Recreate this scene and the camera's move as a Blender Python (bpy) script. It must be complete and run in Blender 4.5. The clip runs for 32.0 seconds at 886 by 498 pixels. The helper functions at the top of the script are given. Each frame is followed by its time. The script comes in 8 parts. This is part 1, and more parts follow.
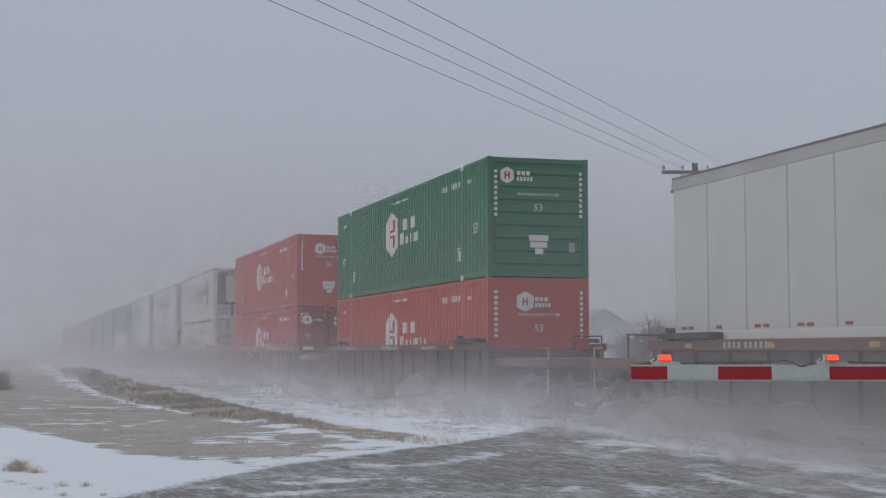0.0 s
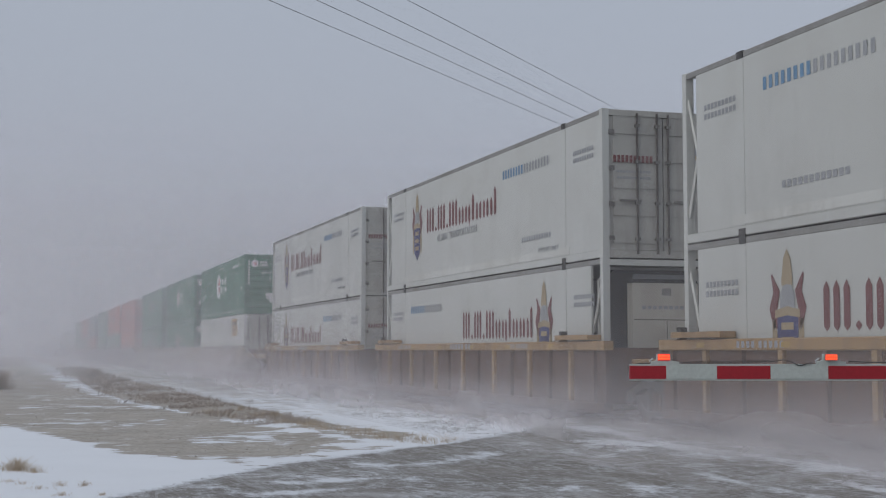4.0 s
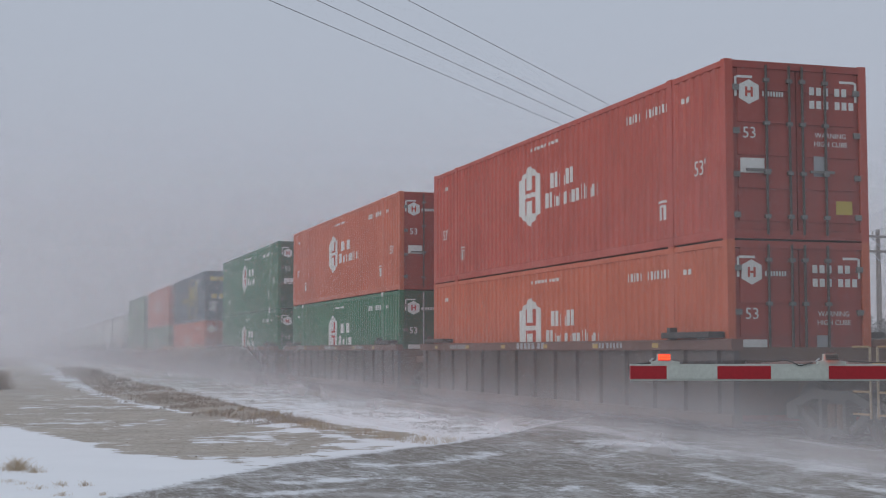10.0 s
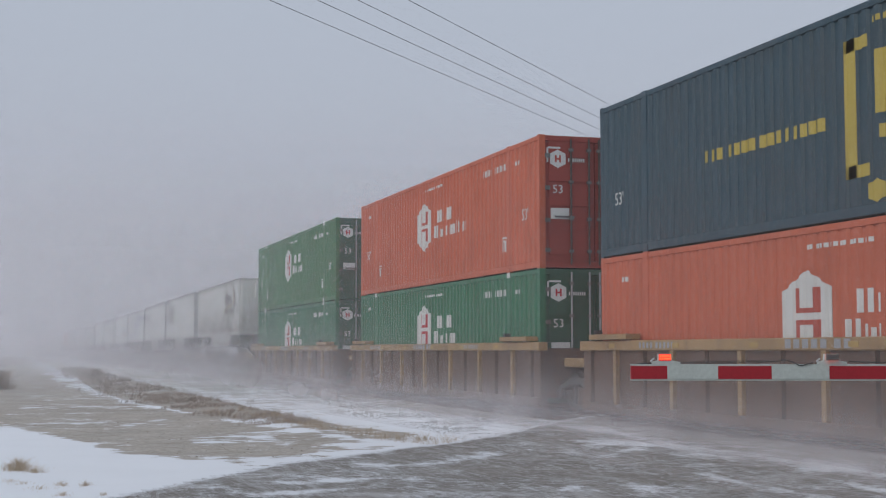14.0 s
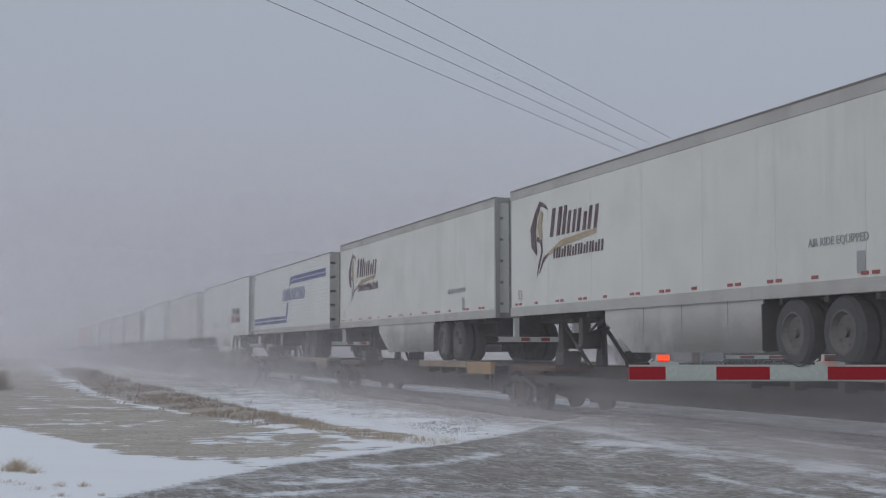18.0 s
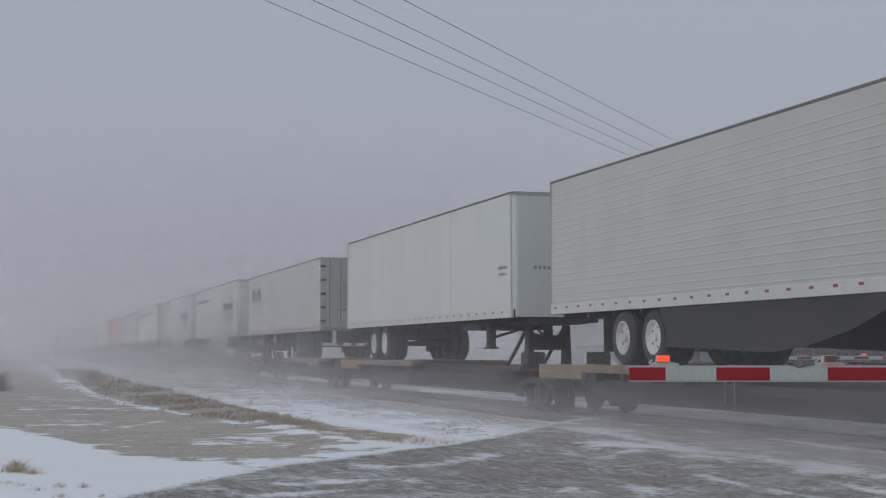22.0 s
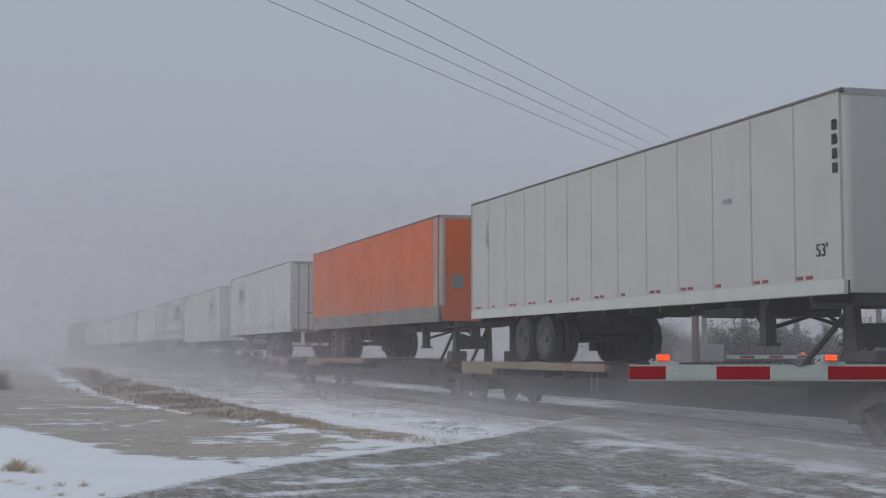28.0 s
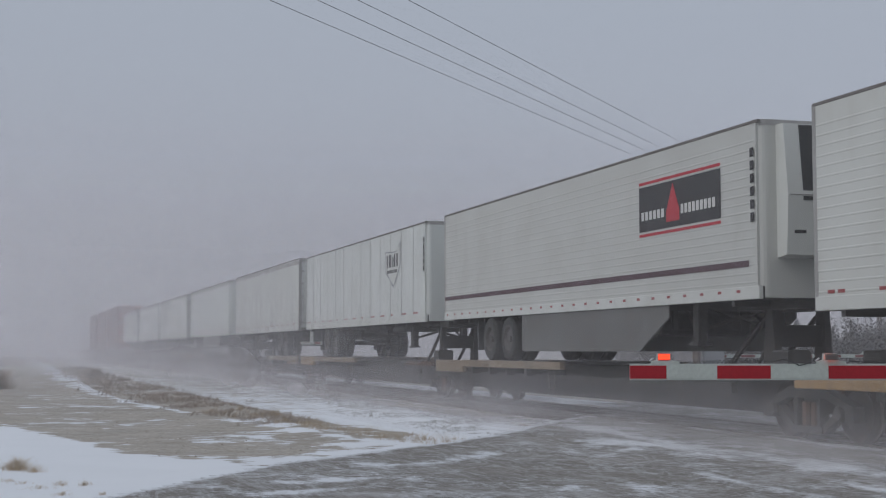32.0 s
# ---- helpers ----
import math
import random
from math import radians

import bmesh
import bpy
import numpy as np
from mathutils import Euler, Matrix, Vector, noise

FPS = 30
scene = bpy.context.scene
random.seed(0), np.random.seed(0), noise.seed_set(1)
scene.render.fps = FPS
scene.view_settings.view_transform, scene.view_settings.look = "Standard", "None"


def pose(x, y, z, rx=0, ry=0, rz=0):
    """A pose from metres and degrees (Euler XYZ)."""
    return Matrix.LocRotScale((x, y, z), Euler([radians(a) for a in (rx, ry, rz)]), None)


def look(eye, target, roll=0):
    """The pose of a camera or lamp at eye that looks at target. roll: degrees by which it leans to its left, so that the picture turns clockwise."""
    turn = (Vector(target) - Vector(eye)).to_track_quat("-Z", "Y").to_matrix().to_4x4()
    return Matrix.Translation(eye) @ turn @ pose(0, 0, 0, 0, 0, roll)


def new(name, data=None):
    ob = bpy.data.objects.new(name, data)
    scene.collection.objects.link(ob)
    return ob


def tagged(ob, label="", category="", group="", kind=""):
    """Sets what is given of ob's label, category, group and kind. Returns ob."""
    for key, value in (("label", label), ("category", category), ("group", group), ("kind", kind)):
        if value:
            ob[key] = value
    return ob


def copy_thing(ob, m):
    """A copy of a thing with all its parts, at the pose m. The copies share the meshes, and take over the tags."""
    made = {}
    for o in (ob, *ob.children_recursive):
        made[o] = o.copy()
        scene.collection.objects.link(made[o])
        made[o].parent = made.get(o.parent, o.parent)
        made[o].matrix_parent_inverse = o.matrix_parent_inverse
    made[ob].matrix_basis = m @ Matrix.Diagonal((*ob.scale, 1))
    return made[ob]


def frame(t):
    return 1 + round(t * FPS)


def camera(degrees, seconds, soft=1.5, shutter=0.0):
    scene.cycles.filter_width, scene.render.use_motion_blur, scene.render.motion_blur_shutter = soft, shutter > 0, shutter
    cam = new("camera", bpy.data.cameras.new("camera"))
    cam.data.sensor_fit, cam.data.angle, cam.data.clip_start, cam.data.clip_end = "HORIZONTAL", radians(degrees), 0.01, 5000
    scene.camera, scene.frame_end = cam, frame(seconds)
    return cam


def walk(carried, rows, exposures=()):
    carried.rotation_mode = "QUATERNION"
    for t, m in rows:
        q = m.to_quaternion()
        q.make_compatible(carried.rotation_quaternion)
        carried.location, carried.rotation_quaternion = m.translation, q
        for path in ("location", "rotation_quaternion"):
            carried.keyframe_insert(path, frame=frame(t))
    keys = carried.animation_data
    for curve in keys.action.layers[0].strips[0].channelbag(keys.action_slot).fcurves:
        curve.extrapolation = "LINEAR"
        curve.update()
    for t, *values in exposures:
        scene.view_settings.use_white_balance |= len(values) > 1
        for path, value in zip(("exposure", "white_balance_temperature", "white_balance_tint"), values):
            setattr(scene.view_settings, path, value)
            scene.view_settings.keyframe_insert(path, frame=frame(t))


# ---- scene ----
# ---------- camera ----------
LENS = 34.89
EYE = Vector((0.0, 0.0, 1.3))
YAW, PITCH = radians(17.005), radians(4.138)
FORWARD = Vector((-math.cos(YAW) * math.cos(PITCH), math.sin(YAW) * math.cos(PITCH), math.sin(PITCH)))
RIGHT = Vector((math.sin(YAW), math.cos(YAW), 0.0))
UPWARD = RIGHT.cross(FORWARD)
FOCAL = 2495.0


def aim(dx, dy):
    """The camera on its tripod, nudged by the wind."""
    return look(EYE, EYE + FORWARD - RIGHT * (dx / FOCAL) + UPWARD * (dy / FOCAL))


cam = camera(LENS, 32.0, soft=1.15)
walk(cam, [(t, aim(dx, dy)) for t, dx, dy in (
    (0, 0, 0), (1.5, 0, -0.3), (2.5, -1.5, -1), (5.5, -2, -1), (7, -1.5, -2), (9, -1.5, -1), (12, -0.5, -1),
    (14.5, 0, -0.8), (16.5, -2, 0), (18.5, -3, 0.3), (20.5, -3, 0.8), (22, -3, 1.7), (23.5, -3, 2.8),
    (25.5, -3, 1.5), (27.5, -2.5, 0), (30, -3, 0), (31, -2, -0.5), (32, -1.5, -1.5))],
     exposures=[(0, -0.04), (1, 0.05), (2, 0.03), (3, -0.02), (6, -0.02), (9, 0.08), (13, 0.20), (14.5, 0.16), (17, -0.04), (19, -0.10), (25, -0.12), (28, -0.08), (32, -0.08)])


def ray_at(px, py, depth):
    """The place seen at a point of the 1568 x 882 picture, at a depth along the view."""
    return EYE + (FORWARD + RIGHT * ((px - 784) / FOCAL) - UPWARD * ((py - 441) / FOCAL)) * depth


# ---------- sky and sun ----------
world = bpy.data.worlds.new("winter_sky")
scene.world = world
world.use_nodes = True
wn = world.node_tree.nodes
wl = world.node_tree.links
wn.clear()
w_out = wn.new("ShaderNodeOutputWorld")
w_bg = wn.new("ShaderNodeBackground")
w_sky = wn.new("ShaderNodeTexSky")
w_sky.sky_type, w_sky.sun_disc = "NISHITA", False
w_sky.sun_elevation, w_sky.sun_rotation = radians(34), radians(160)
w_scale = wn.new("ShaderNodeVectorMath")
w_scale.operation, w_scale.inputs[3].default_value = "SCALE", 0.10
w_co = wn.new("ShaderNodeTexCoord")
w_sep = wn.new("ShaderNodeSeparateXYZ")
w_ramp = wn.new("ShaderNodeValToRGB")
w_ramp.color_ramp.elements[0].position, w_ramp.color_ramp.elements[0].color = 0.0, (0.376, 0.389, 0.456, 1)
w_ramp.color_ramp.elements[1].position, w_ramp.color_ramp.elements[1].color = 0.30, (0.401, 0.446, 0.522, 1)
w_mix = wn.new("ShaderNodeMixRGB")
w_mix.inputs[0].default_value = 0.94
wl.new(w_co.outputs["Generated"], w_sep.inputs[0])
wl.new(w_sep.outputs["Z"], w_ramp.inputs[0])
wl.new(w_sky.outputs[0], w_scale.inputs[0])
wl.new(w_scale.outputs[0], w_mix.inputs[1])
wl.new(w_ramp.outputs[0], w_mix.inputs[2])
wl.new(w_mix.outputs[0], w_bg.inputs[0])
wl.new(w_bg.outputs[0], w_out.inputs[0])
w_bg.inputs[1].default_value = 1.0

sun = new("sun", bpy.data.lights.new("sun", "SUN"))
sun.data.energy, sun.data.angle, sun.data.color = 0.9, radians(40), (1.0, 0.97, 0.93)
sun.matrix_world = look((22, -62, 45), (0, 0, 0))
scene.cycles.transparent_max_bounces = 48

# ---------- materials ----------
MATS = {}


def node_mat(name):
    m = bpy.data.materials.new(name)
    m.use_nodes = True
    nt = m.node_tree
    return m, nt, nt.nodes, nt.links, nt.nodes["Principled BSDF"]


def noise_node(nt, vec, scale, detail=4.0, rough=0.6, stretch=None):
    n = nt.nodes.new("ShaderNodeTexNoise")
    n.inputs["Scale"].default_value = scale
    n.inputs["Detail"].default_value = detail
    n.inputs["Roughness"].default_value = rough
    if stretch:
        mp = nt.nodes.new("ShaderNodeMapping")
        mp.inputs["Scale"].default_value = stretch
        nt.links.new(vec, mp.inputs["Vector"])
        nt.links.new(mp.outputs[0], n.inputs["Vector"])
    else:
        nt.links.new(vec, n.inputs["Vector"])
    return n


def ramp_node(nt, fac, lo, hi, a=(0, 0, 0, 1), b=(1, 1, 1, 1)):
    r = nt.nodes.new("ShaderNodeValToRGB")
    r.color_ramp.elements[0].position, r.color_ramp.elements[0].color = lo, a
    r.color_ramp.elements[1].position, r.color_ramp.elements[1].color = hi, b
    nt.links.new(fac, r.inputs[0])
    return r


def mix_col(nt, fac, a, b):
    n = nt.nodes.new("ShaderNodeMixRGB")
    for sock, val in ((n.inputs[0], fac), (n.inputs[1], a), (n.inputs[2], b)):
        if isinstance(val, (int, float)):
            sock.default_value = val
        elif isinstance(val, tuple):
            sock.default_value = (*val[:3], 1)
        else:
            nt.links.new(val, sock)
    return n


def surface(name, rgb, rough=0.55, metal=0.0, dirt=(0.12, 0.10, 0.09), amount=0.35, streak=0.3, bump=0.15, grain=30.0, contrast=0.12, splash=None):
    """Painted or bare surface with fine grain, blotchy wear and vertical dirt streaks."""
    if name in MATS:
        return MATS[name]
    m, nt, nodes, links, p = node_mat(name)
    co = nodes.new("ShaderNodeTexCoord").outputs["Object"]
    fine = noise_node(nt, co, grain, 5)
    blot = noise_node(nt, co, 0.9, 5)
    lines = noise_node(nt, co, 1.0, 5, 0.7, (3.5, 3.5, 0.25))
    light = tuple(min(1.0, c * (1 + contrast * 0.6)) for c in rgb)
    dark = tuple(c * (1 - contrast) for c in rgb)
    base = mix_col(nt, ramp_node(nt, fine.outputs[0], 0.3, 0.7).outputs[0], dark, light)
    worn = mix_col(nt, ramp_node(nt, blot.outputs[0], 0.45, 0.8, b=(amount,) * 3 + (1,)).outputs[0], base.outputs[0], dirt)
    fin = mix_col(nt, ramp_node(nt, lines.outputs[0], 0.5, 0.78, b=(streak,) * 3 + (1,)).outputs[0], worn.outputs[0], dirt)
    if splash:
        # road spray thrown up the side: thick up to one height, gone at another, ragged between
        sep = nodes.new("ShaderNodeSeparateXYZ")
        links.new(co, sep.inputs[0])
        mr = nodes.new("ShaderNodeMapRange")
        mr.inputs[1].default_value, mr.inputs[2].default_value, mr.inputs[3].default_value, mr.inputs[4].default_value = splash[0], splash[1], 1.0, 0.0
        links.new(sep.outputs["Z"], mr.inputs[0])
        cloud = noise_node(nt, co, 0.55, 5, 0.65)
        rag = ramp_node(nt, cloud.outputs[0], 0.24, 0.54)
        mu = nodes.new("ShaderNodeMath")
        mu.operation = "MULTIPLY"
        links.new(mr.outputs[0], mu.inputs[0])
        links.new(rag.outputs[0], mu.inputs[1])
        mu2 = nodes.new("ShaderNodeMath")
        mu2.operation = "MULTIPLY"
        links.new(mu.outputs[0], mu2.inputs[0])
        mu2.inputs[1].default_value = splash[2]
        fin = mix_col(nt, mu2.outputs[0], fin.outputs[0], dirt)
    links.new(fin.outputs[0], p.inputs["Base Color"])
    p.inputs["Roughness"].default_value = rough
    p.inputs["Metallic"].default_value = metal
    rr = ramp_node(nt, blot.outputs[0], 0.3, 0.8, (rough * 0.8,) * 3 + (1,), (min(1, rough * 1.3),) * 3 + (1,))
    links.new(rr.outputs[0], p.inputs["Roughness"])
    b = nodes.new("ShaderNodeBump")
    b.inputs["Strength"].default_value, b.inputs["Distance"].default_value = bump, 0.01
    links.new(fine.outputs[0], b.inputs["Height"])
    links.new(b.outputs[0], p.inputs["Normal"])
    MATS[name] = m
    return m


def glowing(name, rgb, strength):
    m, nt, nodes, links, p = node_mat(name)
    p.inputs["Base Color"].default_value = (*rgb, 1)
    p.inputs["Emission Color"].default_value = (*rgb, 1)
    p.inputs["Emission Strength"].default_value = strength
    return m


GREEN = surface("green_paint", (0.030, 0.150, 0.075), 0.5, amount=0.25, streak=0.22)
GREEN_B = surface("faded_green_paint", (0.045, 0.165, 0.065), 0.55, amount=0.3, streak=0.25)
RED = surface("red_paint", (0.42, 0.075, 0.050), 0.5, dirt=(0.16, 0.06, 0.05), amount=0.3, streak=0.28)
RED_B = surface("orange_red_paint", (0.50, 0.120, 0.060), 0.55, dirt=(0.2, 0.08, 0.06), amount=0.3, streak=0.25)
NAVY = surface("dark_blue_paint", (0.022, 0.055, 0.075), 0.5, amount=0.25, streak=0.2)
WHITE = surface("white_paint", (0.58, 0.59, 0.56), 0.45, dirt=(0.36, 0.34, 0.30), amount=0.28, streak=0.30, bump=0.03, contrast=0.04)
WHITE_B = surface("grimy_white_paint", (0.58, 0.585, 0.55), 0.5, dirt=(0.26, 0.23, 0.19), amount=0.40, streak=0.40, bump=0.03, contrast=0.05)
WHITE_C = surface("clean_white_paint", (0.585, 0.605, 0.58), 0.4, dirt=(0.42, 0.41, 0.38), amount=0.2, streak=0.18, bump=0.02, contrast=0.03)
WHITE_E = surface("dull_white_paint", (0.50, 0.505, 0.477), 0.45, dirt=(0.34, 0.32, 0.29), amount=0.25, streak=0.25, bump=0.03, contrast=0.04)
WHITE_F = surface("road_stained_white_paint", (0.57, 0.575, 0.55), 0.45, dirt=(0.25, 0.235, 0.215), amount=0.2, streak=0.25, bump=0.03, contrast=0.04, splash=(1.1, 2.9, 0.6))
WHITE_D = surface("sprayed_white_paint", (0.58, 0.585, 0.55), 0.5, dirt=(0.17, 0.155, 0.14), amount=0.15, streak=0.15, bump=0.03, contrast=0.05, splash=(1.3, 2.75, 0.92))
# side paints darkened for the shade on the leading ends, with grime added
SHADEDGREENDOOR = surface("shaded_grimy_green_doors", (0.024, 0.088, 0.052), 0.55, dirt=(0.05, 0.05, 0.045), amount=0.4, streak=0.4)
SHADEDREDDOOR = surface("shaded_grimy_red_doors", (0.30, 0.050, 0.036), 0.55, dirt=(0.09, 0.045, 0.04), amount=0.4, streak=0.4)
MAROON = surface("dull_maroon_paint", (0.17, 0.045, 0.042), 0.6, amount=0.4)
DOORGREY = surface("dirty_grey_doors", (0.40, 0.39, 0.355), 0.6, amount=0.5, streak=0.5)
ORANGE = surface("orange_paint", (0.68, 0.135, 0.032), 0.5, dirt=(0.36, 0.19, 0.13), amount=0.45, streak=0.35, splash=(1.5, 2.9, 0.45))
TRIM = surface("aluminium_trim", (0.42, 0.41, 0.39), 0.45, 0.5, dirt=(0.15, 0.14, 0.13), amount=0.4)
RAILDARK = surface("dark_top_rail", (0.15, 0.135, 0.125), 0.6, 0.2, dirt=(0.30, 0.29, 0.28), amount=0.35)
TANPAINT = surface("dull_tan_paint", (0.34, 0.262, 0.175), 0.65, dirt=(0.15, 0.11, 0.085), amount=0.5, streak=0.45)
SCRAWLPURPLE = surface("purple_brown_spray_paint", (0.20, 0.115, 0.120), 0.6, dirt=(0.40, 0.33, 0.30), amount=0.4)
SCRAWLTAN = surface("tan_spray_paint", (0.36, 0.29, 0.24), 0.6, amount=0.3)
SCRAWLGREY = surface("grey_spray_paint", (0.19, 0.185, 0.185), 0.6, dirt=(0.40, 0.36, 0.34), amount=0.5)
GREYRAIL = surface("dull_grey_rail", (0.27, 0.265, 0.25), 0.6, 0.2, amount=0.4)
DARK = surface("black_undercarriage", (0.050, 0.048, 0.047), 0.75, dirt=(0.125, 0.115, 0.108), amount=0.5)
RUBBER = surface("tyre_rubber", (0.036, 0.036, 0.037), 0.85, dirt=(0.13, 0.13, 0.13), amount=0.4)
RIM = surface("white_wheel_rim", (0.62, 0.62, 0.60), 0.5, amount=0.4)
RIM_B = surface("dirty_grey_wheel_rim", (0.105, 0.10, 0.097), 0.7, dirt=(0.05, 0.045, 0.042), amount=0.6)
WHEELSTEEL = surface("dark_wheel_steel", (0.060, 0.052, 0.048), 0.6, 0.3, dirt=(0.09, 0.06, 0.045), amount=0.5)
SKIRT = surface("grimy_skirt", (0.50, 0.50, 0.475), 0.55, dirt=(0.10, 0.095, 0.09), amount=0.25, streak=0.30, bump=0.03, contrast=0.05, splash=(0.30, 1.15, 0.85))
SKIRT_B = surface("dark_grimy_skirt", (0.34, 0.335, 0.315), 0.55, dirt=(0.10, 0.095, 0.09), amount=0.3, streak=0.30, bump=0.03, contrast=0.05, splash=(0.30, 1.15, 0.7))
SKIRTRUBBER = surface("grey_skirt_rubber", (0.16, 0.16, 0.155), 0.8, amount=0.4)
SEAM = surface("riveted_seam", (0.40, 0.40, 0.385), 0.5, dirt=(0.25, 0.24, 0.22), amount=0.5, streak=0.5)
# gate red for the far arm, dulled as if seen through haze
HAZEDRED = surface("hazed_red_gate_tape", (0.22, 0.085, 0.085), 0.6, amount=0.4)
STEEL = surface("worn_steel", (0.20, 0.19, 0.18), 0.5, 0.6, dirt=(0.10, 0.06, 0.04), amount=0.5)
RUST = surface("rusty_steel", (0.11, 0.062, 0.042), 0.85, dirt=(0.05, 0.035, 0.03), amount=0.5)
YELLOW = surface("weathered_yellow_paint", (0.36, 0.228, 0.105), 0.65, dirt=(0.12, 0.085, 0.065), amount=0.7, streak=0.6)
PLATEYELLOW = surface("dull_yellow_plate", (0.42, 0.27, 0.07), 0.5, dirt=(0.2, 0.15, 0.1), amount=0.5)
BROWN = surface("weathered_brown_paint", (0.15, 0.075, 0.058), 0.7, dirt=(0.07, 0.05, 0.045), amount=0.5, streak=0.5)
WELLGREY = surface("dark_grey_brown_steel", (0.075, 0.060, 0.058), 0.75, dirt=(0.13, 0.10, 0.085), amount=0.5, streak=0.5)
PALEWELL = surface("pale_painted_over_steel", (0.42, 0.385, 0.36), 0.65, dirt=(0.20, 0.13, 0.08), amount=0.5, streak=0.4)
DECALWHITE = surface("white_lettering", (0.62, 0.62, 0.60), 0.5, dirt=(0.30, 0.28, 0.26), amount=0.3, streak=0.2)
DECALRED = surface("red_lettering", (0.45, 0.030, 0.045), 0.5, amount=0.15, streak=0.1)
DECALMAROON = surface("dark_red_lettering", (0.17, 0.058, 0.058), 0.5, amount=0.2, streak=0.1)
DECALBLUE = surface("blue_lettering", (0.050, 0.065, 0.20), 0.5, amount=0.15, streak=0.1)
DECALNAVY = surface("navy_lettering", (0.035, 0.040, 0.085), 0.5, amount=0.15, streak=0.1)
DECALSKY = surface("light_blue_lettering", (0.12, 0.24, 0.38), 0.5, amount=0.15, streak=0.1)
DECALBLACK = surface("black_lettering", (0.030, 0.028, 0.030), 0.5, amount=0.15, streak=0.1)
DECALGOLD = surface("yellow_lettering", (0.45, 0.34, 0.060), 0.5, amount=0.15, streak=0.1)
DECALTAN = surface("tan_stripe", (0.36, 0.285, 0.180), 0.5, amount=0.2, streak=0.15)
DECALBROWN = surface("dark_brown_lettering", (0.085, 0.045, 0.055), 0.5, amount=0.15, streak=0.1)
DECALGREY = surface("grey_lettering", (0.30, 0.31, 0.32), 0.5, amount=0.15, streak=0.1)
REFLECT = surface("red_reflector_tape", (0.30, 0.055, 0.055), 0.4, amount=0.2)
GRILLE = surface("dark_grille", (0.020, 0.022, 0.022), 0.6, amount=0.3)
WOOD = surface("weathered_pole_wood", (0.13, 0.10, 0.08), 0.85, dirt=(0.06, 0.05, 0.045), amount=0.4, streak=0.6)
GALV = surface("galvanised_steel", (0.40, 0.41, 0.42), 0.5, 0.6, dirt=(0.2, 0.2, 0.2), amount=0.4)
BLACKMETAL = surface("black_metal", (0.020, 0.020, 0.022), 0.55, amount=0.3)
ARMWHITE = surface("white_gate_tape", (0.48, 0.525, 0.495), 0.45, dirt=(0.35, 0.36, 0.36), amount=0.25, streak=0.15)
ARMRED = surface("red_gate_tape", (0.36, 0.012, 0.022), 0.45, dirt=(0.2, 0.02, 0.03), amount=0.2, streak=0.1)
WIRE = surface("weathered_wire", (0.19, 0.19, 0.20), 0.6, amount=0.1)
CABLE = surface("black_cable", (0.03, 0.03, 0.032), 0.6, amount=0.1)
LEDLIT = glowing("lit_red_led", (1.0, 0.13, 0.04), 1.6)
LENSRED = glowing("lit_red_lens", (0.62, 0.012, 0.012), 0.55)
LAMPLIT = glowing("lit_red_lamp", (1.0, 0.03, 0.015), 2.6)
LAMPCORE = glowing("lit_amber_core", (1.0, 0.50, 0.06), 3.0)
LEDOFF = surface("unlit_led_lens", (0.20, 0.16, 0.16), 0.3, amount=0.2)
SHED = surface("shed_cladding", (0.50, 0.51, 0.52), 0.7, amount=0.3)
ROOFGREY = surface("shed_roof", (0.33, 0.34, 0.36), 0.7, amount=0.3)
DRYGRASS = surface("dry_grass", (0.58, 0.48, 0.36), 0.9, dirt=(0.30, 0.24, 0.18), amount=0.5)
WEED = surface("dry_brown_weeds", (0.45, 0.39, 0.345), 0.9, dirt=(0.32, 0.26, 0.22), amount=0.5)
TWIG = surface("bare_brown_twigs", (0.085, 0.070, 0.058), 0.9, amount=0.4)
PINE = surface("dark_conifer", (0.034, 0.036, 0.030), 0.9, amount=0.3)
SNOWLUMP = surface("packed_snow", (0.80, 0.82, 0.86), 0.8, dirt=(0.5, 0.5, 0.5), amount=0.25, streak=0.0)


